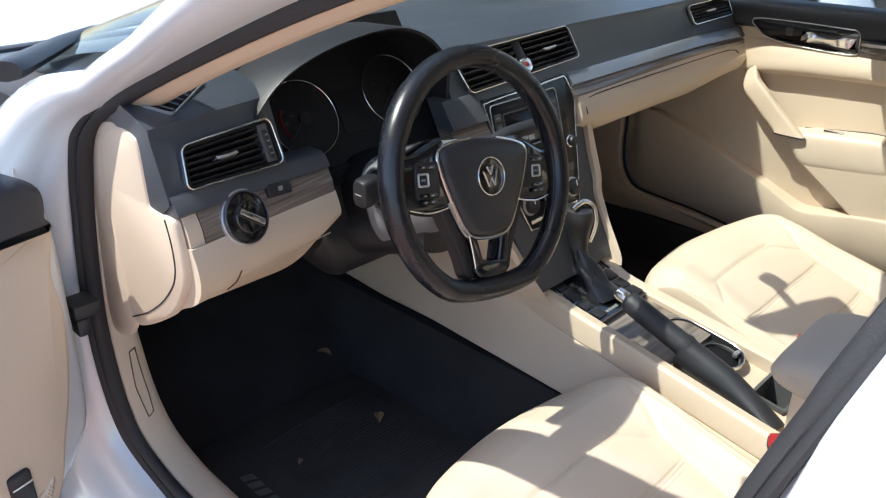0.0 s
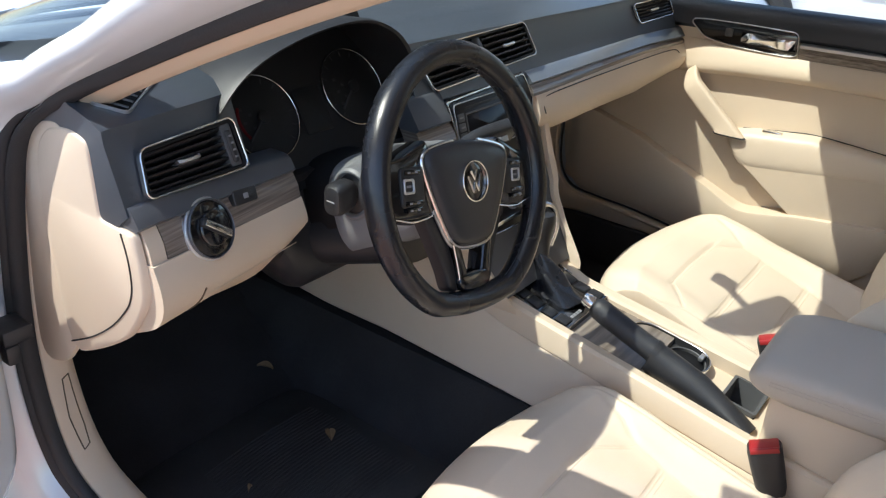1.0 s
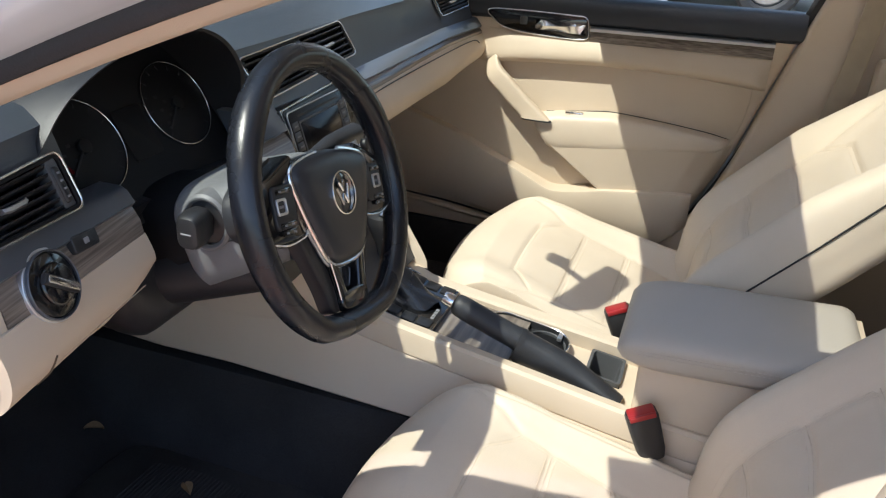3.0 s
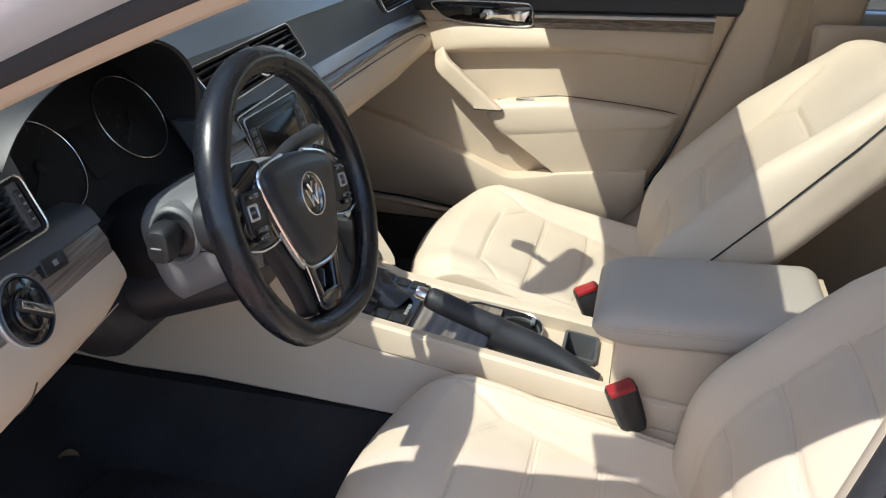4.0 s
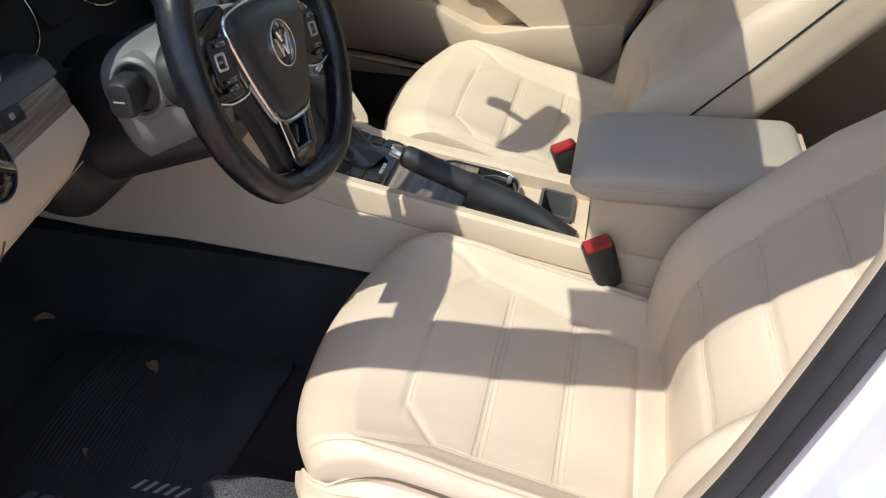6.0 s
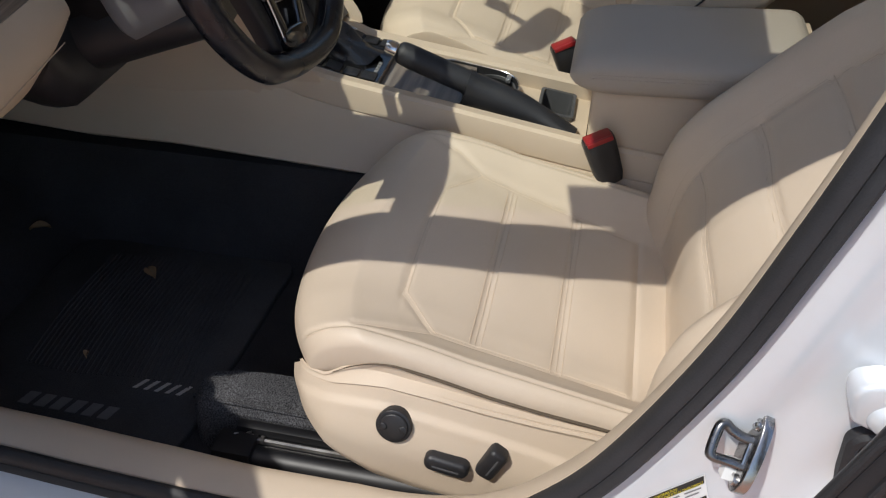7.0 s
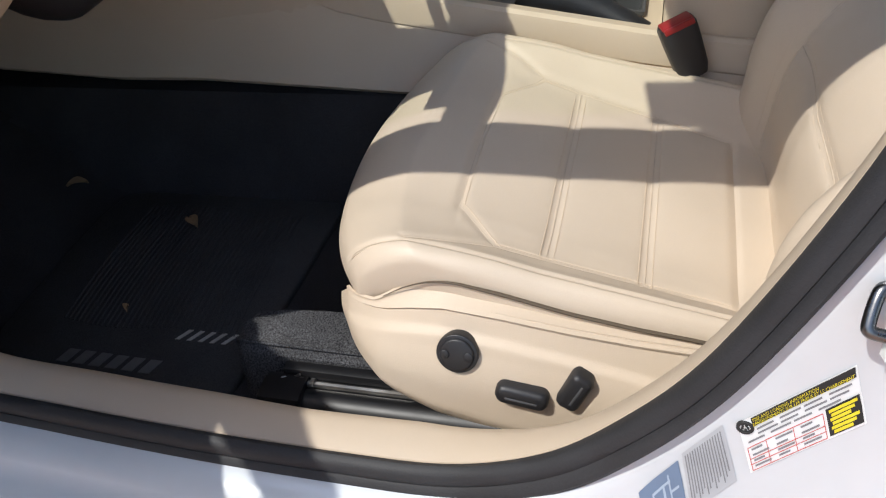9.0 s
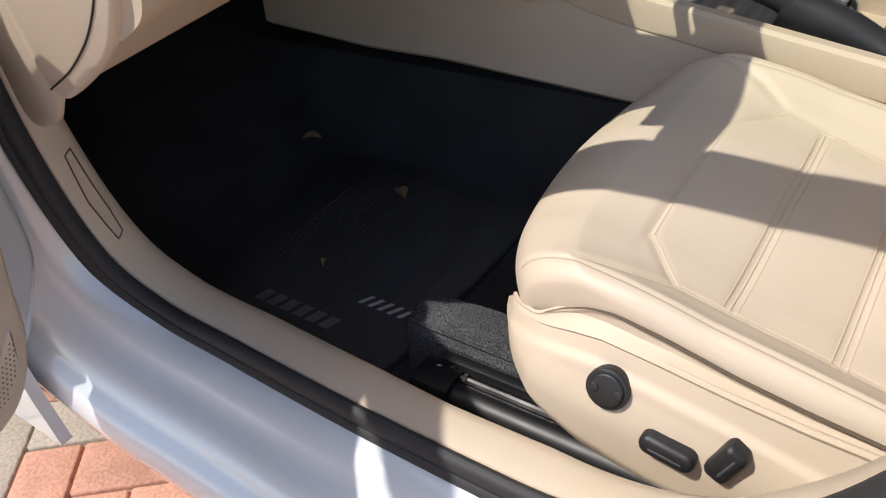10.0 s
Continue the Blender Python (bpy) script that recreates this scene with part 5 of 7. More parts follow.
for k in range(12):
    t = k / 11
    c = lerp(V(-0.357, 0.198, 0.778), V(-0.355, 0.37, 0.748), t)
    r = 0.066 + 0.0025 * math.cos(k * math.pi) * (0 < k < 11)
    rings.append([c + WR @ V(r * 1.05 * math.copysign(abs(math.cos(a)) ** 0.7, math.cos(a)), r * 0.85 * math.copysign(abs(math.sin(a)) ** 0.7, math.sin(a)), 0) for a in [2 * math.pi * j / 32 for j in range(32)]])
loft(bm, rings)
part("gaiter", bm, SHADE_BLACK, column, "black folded gaiter behind the shroud")
bm = B()
tube(bm, [V(x, y, z) for x, y, z in ((-0.4270, 0.110, 0.800), (-0.4335, 0.15, 0.790), (-0.4375, 0.200, 0.780))], 0.0008, 5)
part("joint_line", bm, PIPING, column, "joint between the shroud halves")
bm = B()
rings = []
for k in range(10):
    t = k / 9
    c = V(-0.352, lerp(0.105, 0.36, t), lerp(0.745, 0.692, t))
    rings.append([c + V(lerp(0.062, 0.096, t) * math.copysign(abs(math.cos(a)) ** 0.8, math.cos(a)), 0, lerp(0.032, 0.070, t) * math.sin(a)) for a in [2 * math.pi * j / 24 for j in range(24)]])
loft(bm, rings)
part("lower_shroud", bm, PLASTIC_D, column)
SCM = frame_m((-0.434, 0.166, 0.812), V(0.10, -0.98, 0.1), V(0, 0.1, 1))
if (SCM.to_3x3() @ V(0, 0, 1)).x > 0:
    SCM = SCM @ Matrix.Diagonal((1, 1, -1, 1))
bm = B()
ring_plate(bm, circle(0.030, 32, 0, 0, 1.15), circle(0.023, 32, 0, 0, 1.15), -0.02, 0.006, SCM, 0.003)
boss = part("stalk_collar", bm, SHROUD, column, "raised oval collar round the stalk")
bm = B()
plate(bm, circle(0.024, 32, 0, 0, 1.15), -0.02, 0.001, SCM, 0.001)
part("collar_floor", bm, PLASTIC_D, boss)
bm = B()
rings = []
for x, y, z, w, h in ((-0.40, 0.170, 0.815, 0.010, 0.010), (-0.436, 0.167, 0.8155, 0.010, 0.011), (-0.442, 0.1665, 0.8155, 0.014, 0.018), (-0.456, 0.1655, 0.815, 0.0155, 0.0205), (-0.470, 0.1640, 0.8145, 0.0150, 0.0200), (-0.475, 0.1635, 0.814, 0.0125, 0.0175), (-0.4765, 0.1634, 0.814, 0.009, 0.013)):
    rings.append([V(x, y + q, z + r) for q, r in rrect(2 * w, 2 * h, w * 0.7, 4)])
loft(bm, rings)
stalk = part("stalk", bm, PLASTIC_D, column, "short black indicator stalk with a rounded end")
bm = B()
block(bm, (-0.4775, 0.157, 0.8130), (-0.4755, 0.170, 0.8150), 0.0006)
part("print_bar", bm, GREY_INK, stalk)
STALK_R = smooth_path([(-0.34, 0.140, 0.832), (-0.295, 0.126, 0.842), (-0.255, 0.119, 0.847), (-0.215, 0.113, 0.850), (-0.180, 0.110, 0.850), (-0.166, 0.109, 0.849)], 24)
bm = B()
rings = []
for k, (p, t, s_, u) in enumerate(frames(STALK_R)):
    q = k / 23
    w, h = table(q, [(0, 0.007), (0.35, 0.008), (0.5, 0.0115), (0.93, 0.012), (1, 0.007)]), table(q, [(0, 0.007), (0.35, 0.009), (0.5, 0.015), (0.93, 0.0165), (1, 0.010)])
    rings.append([p + V(0, 0.92, 0.39) * w * math.copysign(abs(math.cos(a)) ** 0.6, math.cos(a)) + V(0, -0.39, 0.92) * h * math.copysign(abs(math.sin(a)) ** 0.6, math.sin(a)) for a in [2 * math.pi * j / 20 for j in range(20)]])
loft(bm, rings)
stalk = part("stalk", bm, PLASTIC_D, column, "dark grey wiper stalk with pale symbols")
for k, (x, wd) in enumerate(((-0.252, 0.003), (-0.244, 0.003), (-0.224, 0.005), (-0.206, 0.006), (-0.192, 0.006))):
    p = min(STALK_R, key=lambda q: abs(q.x - x))
    bm = B()
    block(bm, (-wd, -0.005 + 0.002 * (k % 2), -0.0006), (wd, 0.004, 0.0008), 0.0003, frame_m((x, p.y - 0.0120, p.z - 0.0045), V(1, -0.1, 0), V(0, 0.40, 0.92)))
    part("symbol", bm, PAPER, stalk)


# ---- centre stack ----
stack = thing("centre_stack", "glossy black centre stack with radio and climate controls", "centre stack", (0, 0.25, 0.7))


def stack_y(z):
    return table(z, [(0.54, 0.112), (0.57, 0.130), (0.64, 0.176), (0.72, 0.206), (0.80, 0.228), (0.848, 0.246), (0.868, 0.256)])


part("carrier", extrude_x(span(-0.126, 0.126, 4), lambda x: [(stack_y(z) + 0.004, z) for z in (0.868, 0.80, 0.72, 0.64, 0.57, 0.54)] + [(0.3, 0.5), (0.36, 0.868)]), PLASTIC_G, stack)
SM0 = frame_m((0.0, stack_y(0.785) - 0.001, 0.785), V(1, 0, 0), V(0, 0.31, 1))
if (SM0.to_3x3() @ V(0, 0, 1)).y > 0:
    SM0 = SM0 @ Matrix.Diagonal((1, 1, -1, 1))
PANEL = closed_outline([(-0.141, 0.064), (-0.139, 0.070), (-0.132, 0.074), (0.0, 0.079), (0.074, 0.082), (0.083, 0.081), (0.089, 0.074), (0.098, 0.052), (0.102, 0.036), (0.096, 0.005), (0.084, -0.06), (0.072, -0.12), (0.062, -0.158), (0.050, -0.165), (0.0, -0.167), (-0.075, -0.164), (-0.086, -0.155), (-0.105, -0.10), (-0.124, -0.02)], 110)
bm = B()
plate(bm, shrink(PANEL, 0.002), -0.008, 0.004, SM0, 0.003)
panel = part("gloss_panel", bm, SATIN_BLACK, stack, "satin black panel")
bm = B()
ring_plate(bm, PANEL, shrink(PANEL, 0.0026), -0.006, 0.005, SM0, 0.0006)
part("silver_outline", bm, CHROME, panel, "thin silver outline")
RX, RY, RW, RH = -0.040, 0.024, 0.180, 0.086
bm = B()
ring_plate(bm, rrect(RW, RH, 0.008, 4, RX, RY), rrect(RW - 0.0032, RH - 0.0032, 0.0065, 4, RX, RY), 0.002, 0.0066, SM0, 0.0006)
radio = part("radio", bm, SILVER, stack, "touch-screen radio with side buttons")
bm = B()
plate(bm, rrect(RW - 0.005, RH - 0.005, 0.006, 4, RX, RY), 0.002, 0.005, SM0, 0.001)
part("radio_face", bm, SATIN_BLACK, radio)
bm = B()
ring_plate(bm, rrect(0.128, 0.060, 0.003, 4, RX + 0.002, RY - 0.006), rrect(0.122, 0.054, 0.002, 4, RX + 0.002, RY - 0.006), 0.004, 0.0062, SM0, 0.0006)
part("screen_frame", bm, PLASTIC_G, radio)
bm = B()
plate(bm, rrect(0.122, 0.054, 0.002, 4, RX + 0.002, RY - 0.006), 0.004, 0.0056, SM0, 0.0004)
part("screen", bm, SCREEN, radio, "dark switched-off screen")
bm = B()
block(bm, (RX - 0.062, RY + 0.030, 0.004), (RX + 0.068, RY + 0.034, 0.0056), 0.0005, SM0)
part("disc_slot", bm, PIPING, radio)
for s in (-1, 1):
    for k in range(4):
        bx = RX + 0.001 + s * 0.0755
        bm = B()
        block(bm, (bx - 0.0085, RY - 0.034 + k * 0.0155, 0.004), (bx + 0.0085, RY - 0.0205 + k * 0.0155, 0.0068), 0.0015, SM0)
        b_ = part("button", bm, PLASTIC_G, radio)
        bm = B()
        block(bm, (bx - 0.005, RY - 0.0285 + k * 0.0155, 0.0066), (bx + 0.005, RY - 0.0260 + k * 0.0155, 0.0070), 0.0, SM0)
        part("print_bar", bm, GREY_INK, b_)
    bm = B()
    kx = -0.104 if s < 0 else 0.066
    plate(bm, circle(0.0115, 28, kx, -0.036), 0.003, 0.008, SM0, 0.002)
    knob_ = part("knob", bm, CHROME, radio, "silver-ringed knob")
    bm = B()
    plate(bm, circle(0.0092, 24, kx, -0.036), 0.006, 0.018, SM0, 0.002)
    part("knob_cap", bm, PLASTIC_D, knob_)
for k in range(3):
    cx = -0.075 + 0.062 * k
    bm = B()
    plate(bm, circle(0.0185, 28, cx, -0.118), 0.003, 0.008, SM0, 0.001)
    dial = part("climate_dial", bm, SILVER, stack, "round climate dial with a silver ring")
    bm = B()
    plate(bm, circle(0.0150, 28, cx, -0.118), 0.003, 0.018, SM0, 0.003)
    part("dial_cap", bm, PLASTIC_D, dial)
    bm = B()
    block(bm, (cx - 0.0012, -0.116, 0.0175), (cx + 0.0012, -0.106, 0.0186), 0.0004, SM0)
    part("dial_mark", bm, PAPER, dial)
for k in range(5):
    bm = B()
    block(bm, (-0.088 + k * 0.032, -0.088, 0.003), (-0.062 + k * 0.032, -0.074, 0.006), 0.0015, SM0)
    part("climate_button", bm, PLASTIC_G, stack)
bm = B()
block(bm, (-0.080, -0.152, 0.003), (0.056, -0.145, 0.007), 0.001, SM0)
part("silver_bar", bm, CHROME, stack)
# beige cheeks that flow down into the console
for s, x in ((-1, -0.150), (1, 0.126)):
    bm = B()
    rings = []
    for k in range(24):
        t = k / 23
        z = lerp(0.80, 0.525, t)
        y = stack_y(z) - 0.004 - 0.05 * max(0.0, t - 0.75)
        xx = x + s * (0.0 if t > 0.5 else 0.004) - s * 0.028 * max(0.0, t - 0.45) / 0.55
        wd = table(t, [(0, 0.010), (0.3, 0.022), (0.65, 0.019), (1, 0.001)])
        rings.append([V(xx, y, z), V(xx + s * wd * 0.5, y - 0.005, z), V(xx + s * wd, y + 0.004, z), V(xx + s * (wd + 0.01), y + 0.12, z), V(xx, y + 0.12, z)])
    loft(bm, rings)
    part("cheek", bm, PLASTIC_B, stack, "beige side cheek")

# ---- centre console ----
console = thing("centre_console", "beige centre console with wood panel, cup holder and cubby", "centre console", (0, -0.1, 0.3))


def rim_z(y):
    return table(y, [(-0.62, 0.425), (-0.305, 0.459), (0.07, 0.517), (0.13, 0.536), (0.22, 0.585), (0.35, 0.61), (0.80, 0.63)])


def half_w(y):
    return table(y, [(-0.6, 0.108), (-0.305, 0.107), (0.07, 0.098), (0.2, 0.118), (0.8, 0.14)])


def bottom_z(y):
    return table(y, [(-0.6, 0.26), (-0.30, 0.29), (-0.12, 0.37), (0.0, 0.390), (0.35, 0.408), (0.5, 0.406), (0.62, 0.414), (0.72, 0.42)])


for s in (-1, 1):
    bm = B()
    rings = []
    for y in span(-0.60, 0.72, 48):
        z, w, bz = rim_z(y), half_w(y), bottom_z(y)
        ring = [(w - 0.028, z - 0.05), (w - 0.028, z - 0.006), (w - 0.024, z - 0.001), (w - 0.007, z + 0.001), (w - 0.001, z - 0.003), (w + 0.001, z - 0.010), (w + 0.004, z - 0.042), (w + 0.002, z - 0.045), (w + 0.006, z - 0.050), (lerp(w, 0.153, 0.35), lerp(z, bz, 0.7)), (0.153, bz), (0.143, bz - 0.01), (w - 0.03, bz)]
        rings.append([V(s * x, y, q) for x, q in ring])
    loft(bm, rings)
    part("side_panel", bm, PLASTIC_B, console, "beige console side")


# beige wings between the console and the dashboard
for s in (-1, 1):
    def wing(u, v):
        z = lerp(0.44, 0.80, v)
        y = lerp(table(z, [(0.44, 0.10), (0.53, 0.112), (0.57, 0.134), (0.64, 0.178), (0.72, 0.209), (0.80, 0.228)]), 0.62, u)
        lowx = lerp(half_w(y), 0.153, 0.35 * max(0.0, min(1.0, (rim_z(y) - z) / 0.12))) + 0.0045
        lowx -= 0.010 * max(0.0, (0.3 - v) / 0.3) + (0.010 * max(0.0, (0.12 - u) / 0.12) if z < 0.56 else 0.0)
        return V(s * lerp(lowx, 0.146 if s < 0 else 0.140, max(0.0, min(1.0, (z - 0.52) / 0.16))), y, z)
    bm = B()
    grid(bm, wing, 24, 24)
    bmesh.ops.recalc_face_normals(bm, faces=bm.faces)
    bmesh.ops.solidify(bm, geom=bm.faces[:], thickness=0.004)
    part("wing_panel", bm, PLASTIC_B, console, "beige console wing")


def deck(name, x0, x1, y0, y1, drop, material, label="", n=10, parent=None):
    bm = B()
    loft(bm, [[V(x0, y, rim_z(y) - drop), V(x1, y, rim_z(y) - drop), V(x1, y, rim_z(y) - drop - 0.012), V(x0, y, rim_z(y) - drop - 0.012)] for y in span(y0, y1, n)])
    return part(name, bm, material, parent or console, label)


for x0, x1, y0, y1 in ((-0.085, 0.085, -0.31, -0.285), (-0.085, 0.085, -0.227, 0.02), (-0.085, -0.005, -0.285, -0.227), (0.073, 0.085, -0.285, -0.227)):
    deck("tray", x0, x1, y0, y1, 0.030, PLASTIC_B, "beige tray")
deck("wood_panel", -0.079, 0.079, -0.115, 0.018, 0.014, WOOD, "wood panel")
gear_panel = deck("gear_panel", -0.074, 0.078, 0.018, 0.165, 0.004, GLOSS, "glossy black shift panel")


def deck_m(x, y, drop):
    return frame_m((x, y, rim_z(y) - drop), V(1, 0, 0), V(0, 1, (rim_z(y + 0.01) - rim_z(y - 0.01)) / 0.02))


for s in (-1, 1):
    for k in range(4):
        y = 0.036 + 0.028 * k
        bm = B()
        block(bm, (-0.012, -0.012, 0.0), (0.012, 0.012, 0.003), 0.0015, deck_m(0.002 + s * 0.058, y, 0.004))
        part("button", bm, PLASTIC_D, gear_panel)
    bm = B()
    tube(bm, [V(0.002 + s * 0.076, y, rim_z(y) - 0.003) for y in span(0.018, 0.165, 8)], 0.0015, 6)
    part("silver_edge", bm, CHROME, gear_panel)
bm = B()
tube(bm, [V(x, 0.018, rim_z(0.018) - 0.004) for x in span(-0.074, 0.078, 4)], 0.0013, 6)
part("silver_edge", bm, CHROME, gear_panel)
for k in range(4):
    bm = B()
    block(bm, (-0.0035, -0.003, 0.0), (0.0035, 0.003, 0.0008), 0.0003, deck_m(-0.036 + 0.009 * k, 0.030, 0.004))
    part("print_block", bm, GREY_INK, gear_panel)

# cup holder and cubby
bm = B()
CM = deck_m(0.034, -0.118, 0.012)
CUP = rrect(0.082, 0.150, 0.040, 8)
ring_plate(bm, CUP, shrink(CUP, 0.0028), -0.004, 0.003, CM, 0.001)
cup = part("cup_holder", bm, CHROME, console, "silver-rimmed cup holder")
bm = B()
inner = shrink(CUP, 0.003)
rows = [[bm.verts.new(CM @ V(x * k, y * k, z)) for x, y in inner] for k, z in ((1.0, 0.0015), (0.985, -0.004), (0.965, -0.0105))]
for a, b in zip(rows, rows[1:]):
    for i in range(len(a)):
        bm.faces.new((a[i], a[(i + 1) % len(a)], b[(i + 1) % len(a)], b[i]))
bm.faces.new(rows[-1])
part("well", bm, PLASTIC_D, cup, "dark well")
for q in (0.036, -0.036):
    bm = B()
    ring_plate(bm, circle(0.0345, 32, 0.0, q), circle(0.0318, 32, 0.0, q), -0.0104, -0.004, CM, 0.001)
    part("cup_ring", bm, PLASTIC_G, cup, "dark ring of a cup well")
    # shallow floor, its near-black colour stands for the shade of a deep well
    bm = B()
    plate(bm, circle(0.0315, 32, 0.0, q), -0.0108, -0.0098, CM, 0.0004)
    part("cup_floor", bm, SHADE_BLACK, cup)
bm = B()
block(bm, (0.012, -0.058, -0.004), (0.030, -0.050, 0.004), 0.002, CM)
part("grip_finger", bm, SILVER, cup)
CBM = deck_m(0.034, -0.256, 0.024)
bm = B()
CB = rrect(0.080, 0.060, 0.006)
CBI = rrect(0.070, 0.050, 0.005)
rows = [[bm.verts.new(CBM @ V(x, y, z)) for x, y in ring] for ring, z in ((CB, -0.004), (CB, 0.003), (CBI, 0.003), (shrink(CBI, 0.004), -0.045))]
for a, b in zip(rows, rows[1:]):
    for i in range(len(a)):
        bm.faces.new((a[i], a[(i + 1) % len(a)], b[(i + 1) % len(a)], b[i]))
bm.faces.new(rows[-1])
part("cubby", bm, PLASTIC_G, console, "dark open cubby")

# ---- gear lever ----
gear = thing("gear_lever", "black leather gear lever with a chromed knob", "gear lever", (0.002, 0.10, 0.53))
bm = B()
rings = []
for k in range(10):
    t = k / 9
    c = lerp(V(0.002, 0.080, 0.515), V(0.004, 0.128, 0.585), t)
    wx, wy = lerp(0.036, 0.012, t ** 0.7), lerp(0.050, 0.014, t ** 0.6)
    rings.append([c + V(wx * (1 + 0.10 * math.sin(5 * a + k)) * math.cos(a), wy * (1 + 0.10 * math.sin(4 * a)) * math.sin(a), 0.004 * math.sin(3 * a + k)) for a in [2 * math.pi * j / 28 for j in range(28)]])
loft(bm, rings)
part("boot", bm, WHEEL_L, gear, "creased black leather boot")
bm = B()
rings = []
for k in range(12):
    t = k / 11
    c = lerp(V(0.004, 0.126, 0.575), V(0.010, 0.142, 0.662), t)
    r = table(t, [(0, 0.013), (0.35, 0.016), (0.7, 0.024), (0.88, 0.025), (0.96, 0.019), (1, 0.008)])
    rings.append([c + V(r * math.cos(a), r * 1.25 * math.sin(a), 0) for a in [2 * math.pi * j / 24 for j in range(24)]])
loft(bm, rings)
part("knob", bm, PLASTIC_D, gear, "black leather-wrapped knob")
bm = B()
tube(bm, smooth_path([(0.028, 0.122, 0.590), (0.036, 0.118, 0.625), (0.034, 0.124, 0.655), (0.014, 0.132, 0.669), (-0.012, 0.136, 0.660)], 24), 0.0055, 10)
part("chrome_bow", bm, CHROME, gear, "chromed bow")

# ---- hand brake ----
brake = thing("hand_brake", "black leather hand brake lever with a silver button", "hand brake", (-0.04, -0.13, 0.45))
HB = smooth_path([(-0.046, -0.010, 0.551), (-0.044, -0.066, 0.528), (-0.038, -0.124, 0.503)], 20)
bm = B()
tube(bm, HB, [0.012, 0.0165, 0.018, 0.0185] + [0.019] * 13 + [0.0195, 0.020, 0.019], 18)
part("grip", bm, BRAKE_L, brake, "black leather grip")
bm = B()
HB2 = smooth_path([(-0.038, -0.120, 0.502), (-0.036, -0.17, 0.482), (-0.037, -0.23, 0.458), (-0.046, -0.292, 0.434)], 22)
rings = []
for k, (p, t, s_, u) in enumerate(frames(HB2)):
    q = k / 21
    w, h = lerp(0.021, 0.023, q), table(q, [(0, 0.021), (0.5, 0.023), (1, 0.010)])
    rings.append([p + s_ * w * math.cos(a) + u * h * math.sin(a) * (1.0 if math.sin(a) > 0 else 1.8 * (1 - q * 0.6)) for a in [2 * math.pi * j / 20 for j in range(20)]])
loft(bm, rings)
part("boot", bm, BRAKE_L, brake, "black leather boot")
bm = B()
tube(bm, [V(-0.0475, 0.008, 0.558), V(-0.047, 0.002, 0.556), V(-0.046, -0.008, 0.552)], [0.0100, 0.0118, 0.0120], 14)
part("button", bm, CHROME, brake, "silver release button")
bm = B()
tube(bm, [V(-0.0385, -0.117, 0.5062), V(-0.0375, -0.126, 0.5025)], 0.0208, 18)
part("collar", bm, PLASTIC_D, brake)

# ---- armrest ----
armrest = thing("armrest", "beige leather centre armrest on its storage box", "armrest", (0, -0.45, 0.4))
bm = B()
loft(bm, [[V(x * w, -0.462 + y * 0.30, z) for x, y in rrect(2.0, 1.0, 0.10, 5)] for w, z in ((0.090, 0.33), (0.093, 0.44), (0.094, 0.53), (0.088, 0.548))])
part("storage_box", bm, PLASTIC_B, armrest, "beige storage box")


def lid_profile():
    rings = []
    for k in range(40):
        t = k / 39
        y = lerp(-0.278, -0.612, t)
        e = min(t * 4.5, (1 - t) * 12)
        round_ = math.sqrt(max(0.0, 1 - (1 - min(e, 1)) ** 2)) if e < 1 else 1.0
        round_ = 0.22 + 0.78 * round_
        zc = lerp(0.563, 0.578, t)
        hw, hh = 0.111 * (0.80 + 0.20 * round_), 0.033 * round_
        ring = []
        for j in range(40):
            a = 2 * math.pi * j / 40
            ring.append(V(hw * math.copysign(abs(math.cos(a)) ** 0.45, math.cos(a)), y, zc + hh * math.copysign(abs(math.sin(a)) ** 0.55, math.sin(a)) + 0.004 * (1 - (abs(math.cos(a))) ** 2) * (math.sin(a) > 0)))
        rings.append(ring)
    bm = B()
    loft(bm, rings)
    return bm


lid = part("lid", lid_profile(), LID_M, armrest, "padded beige leather lid")
bm = B()
for s in (-1, 1):
    for d in (0.0, 0.006):
        for k in range(38):
            y = -0.31 - k * 0.0076
            zz = lerp(0.563, 0.578, (y + 0.266) / -0.336) + 0.0085 - d * 0.9
            tube(bm, [V(s * 0.1112, y, zz), V(s * 0.1112, y - 0.0045, zz)], 0.0006, 4)
tagged(part("stitching", bm, mat("grey_beige_thread", (0.45, 0.40, 0.345), 0.7, vary=0.05, vscale=80), lid), kind="stuff")
bm = B()
block(bm, (-0.094, -0.622, 0.535), (0.094, -0.606, 0.592), 0.012, None, 3)
part("hinge_cover", bm, PLASTIC_B, armrest)


# ---- front seats ----
def seg_dist(p, a, b):
    d = b - a
    t = max(0.0, min(1.0, (p - a).dot(d) / max(d.length_squared, 1e-12)))
    return (p - (a + d * t)).length


def polyline(points):
    return [(Vector(a), Vector(b)) for a, b in zip(points, points[1:])]


CUSHION_SEAMS = polyline([(-0.150, -0.287), (-0.166, -0.044), (-0.112, 0.000), (0.112, 0.000), (0.166, -0.044), (0.150, -0.287), (-0.150, -0.287)])
CUSHION_SEAMS += polyline([(0.166, -0.044), (0.184, 0.000), (0.199, 0.050)]) + polyline([(-0.166, -0.044), (-0.184, 0.000), (-0.199, 0.050)])
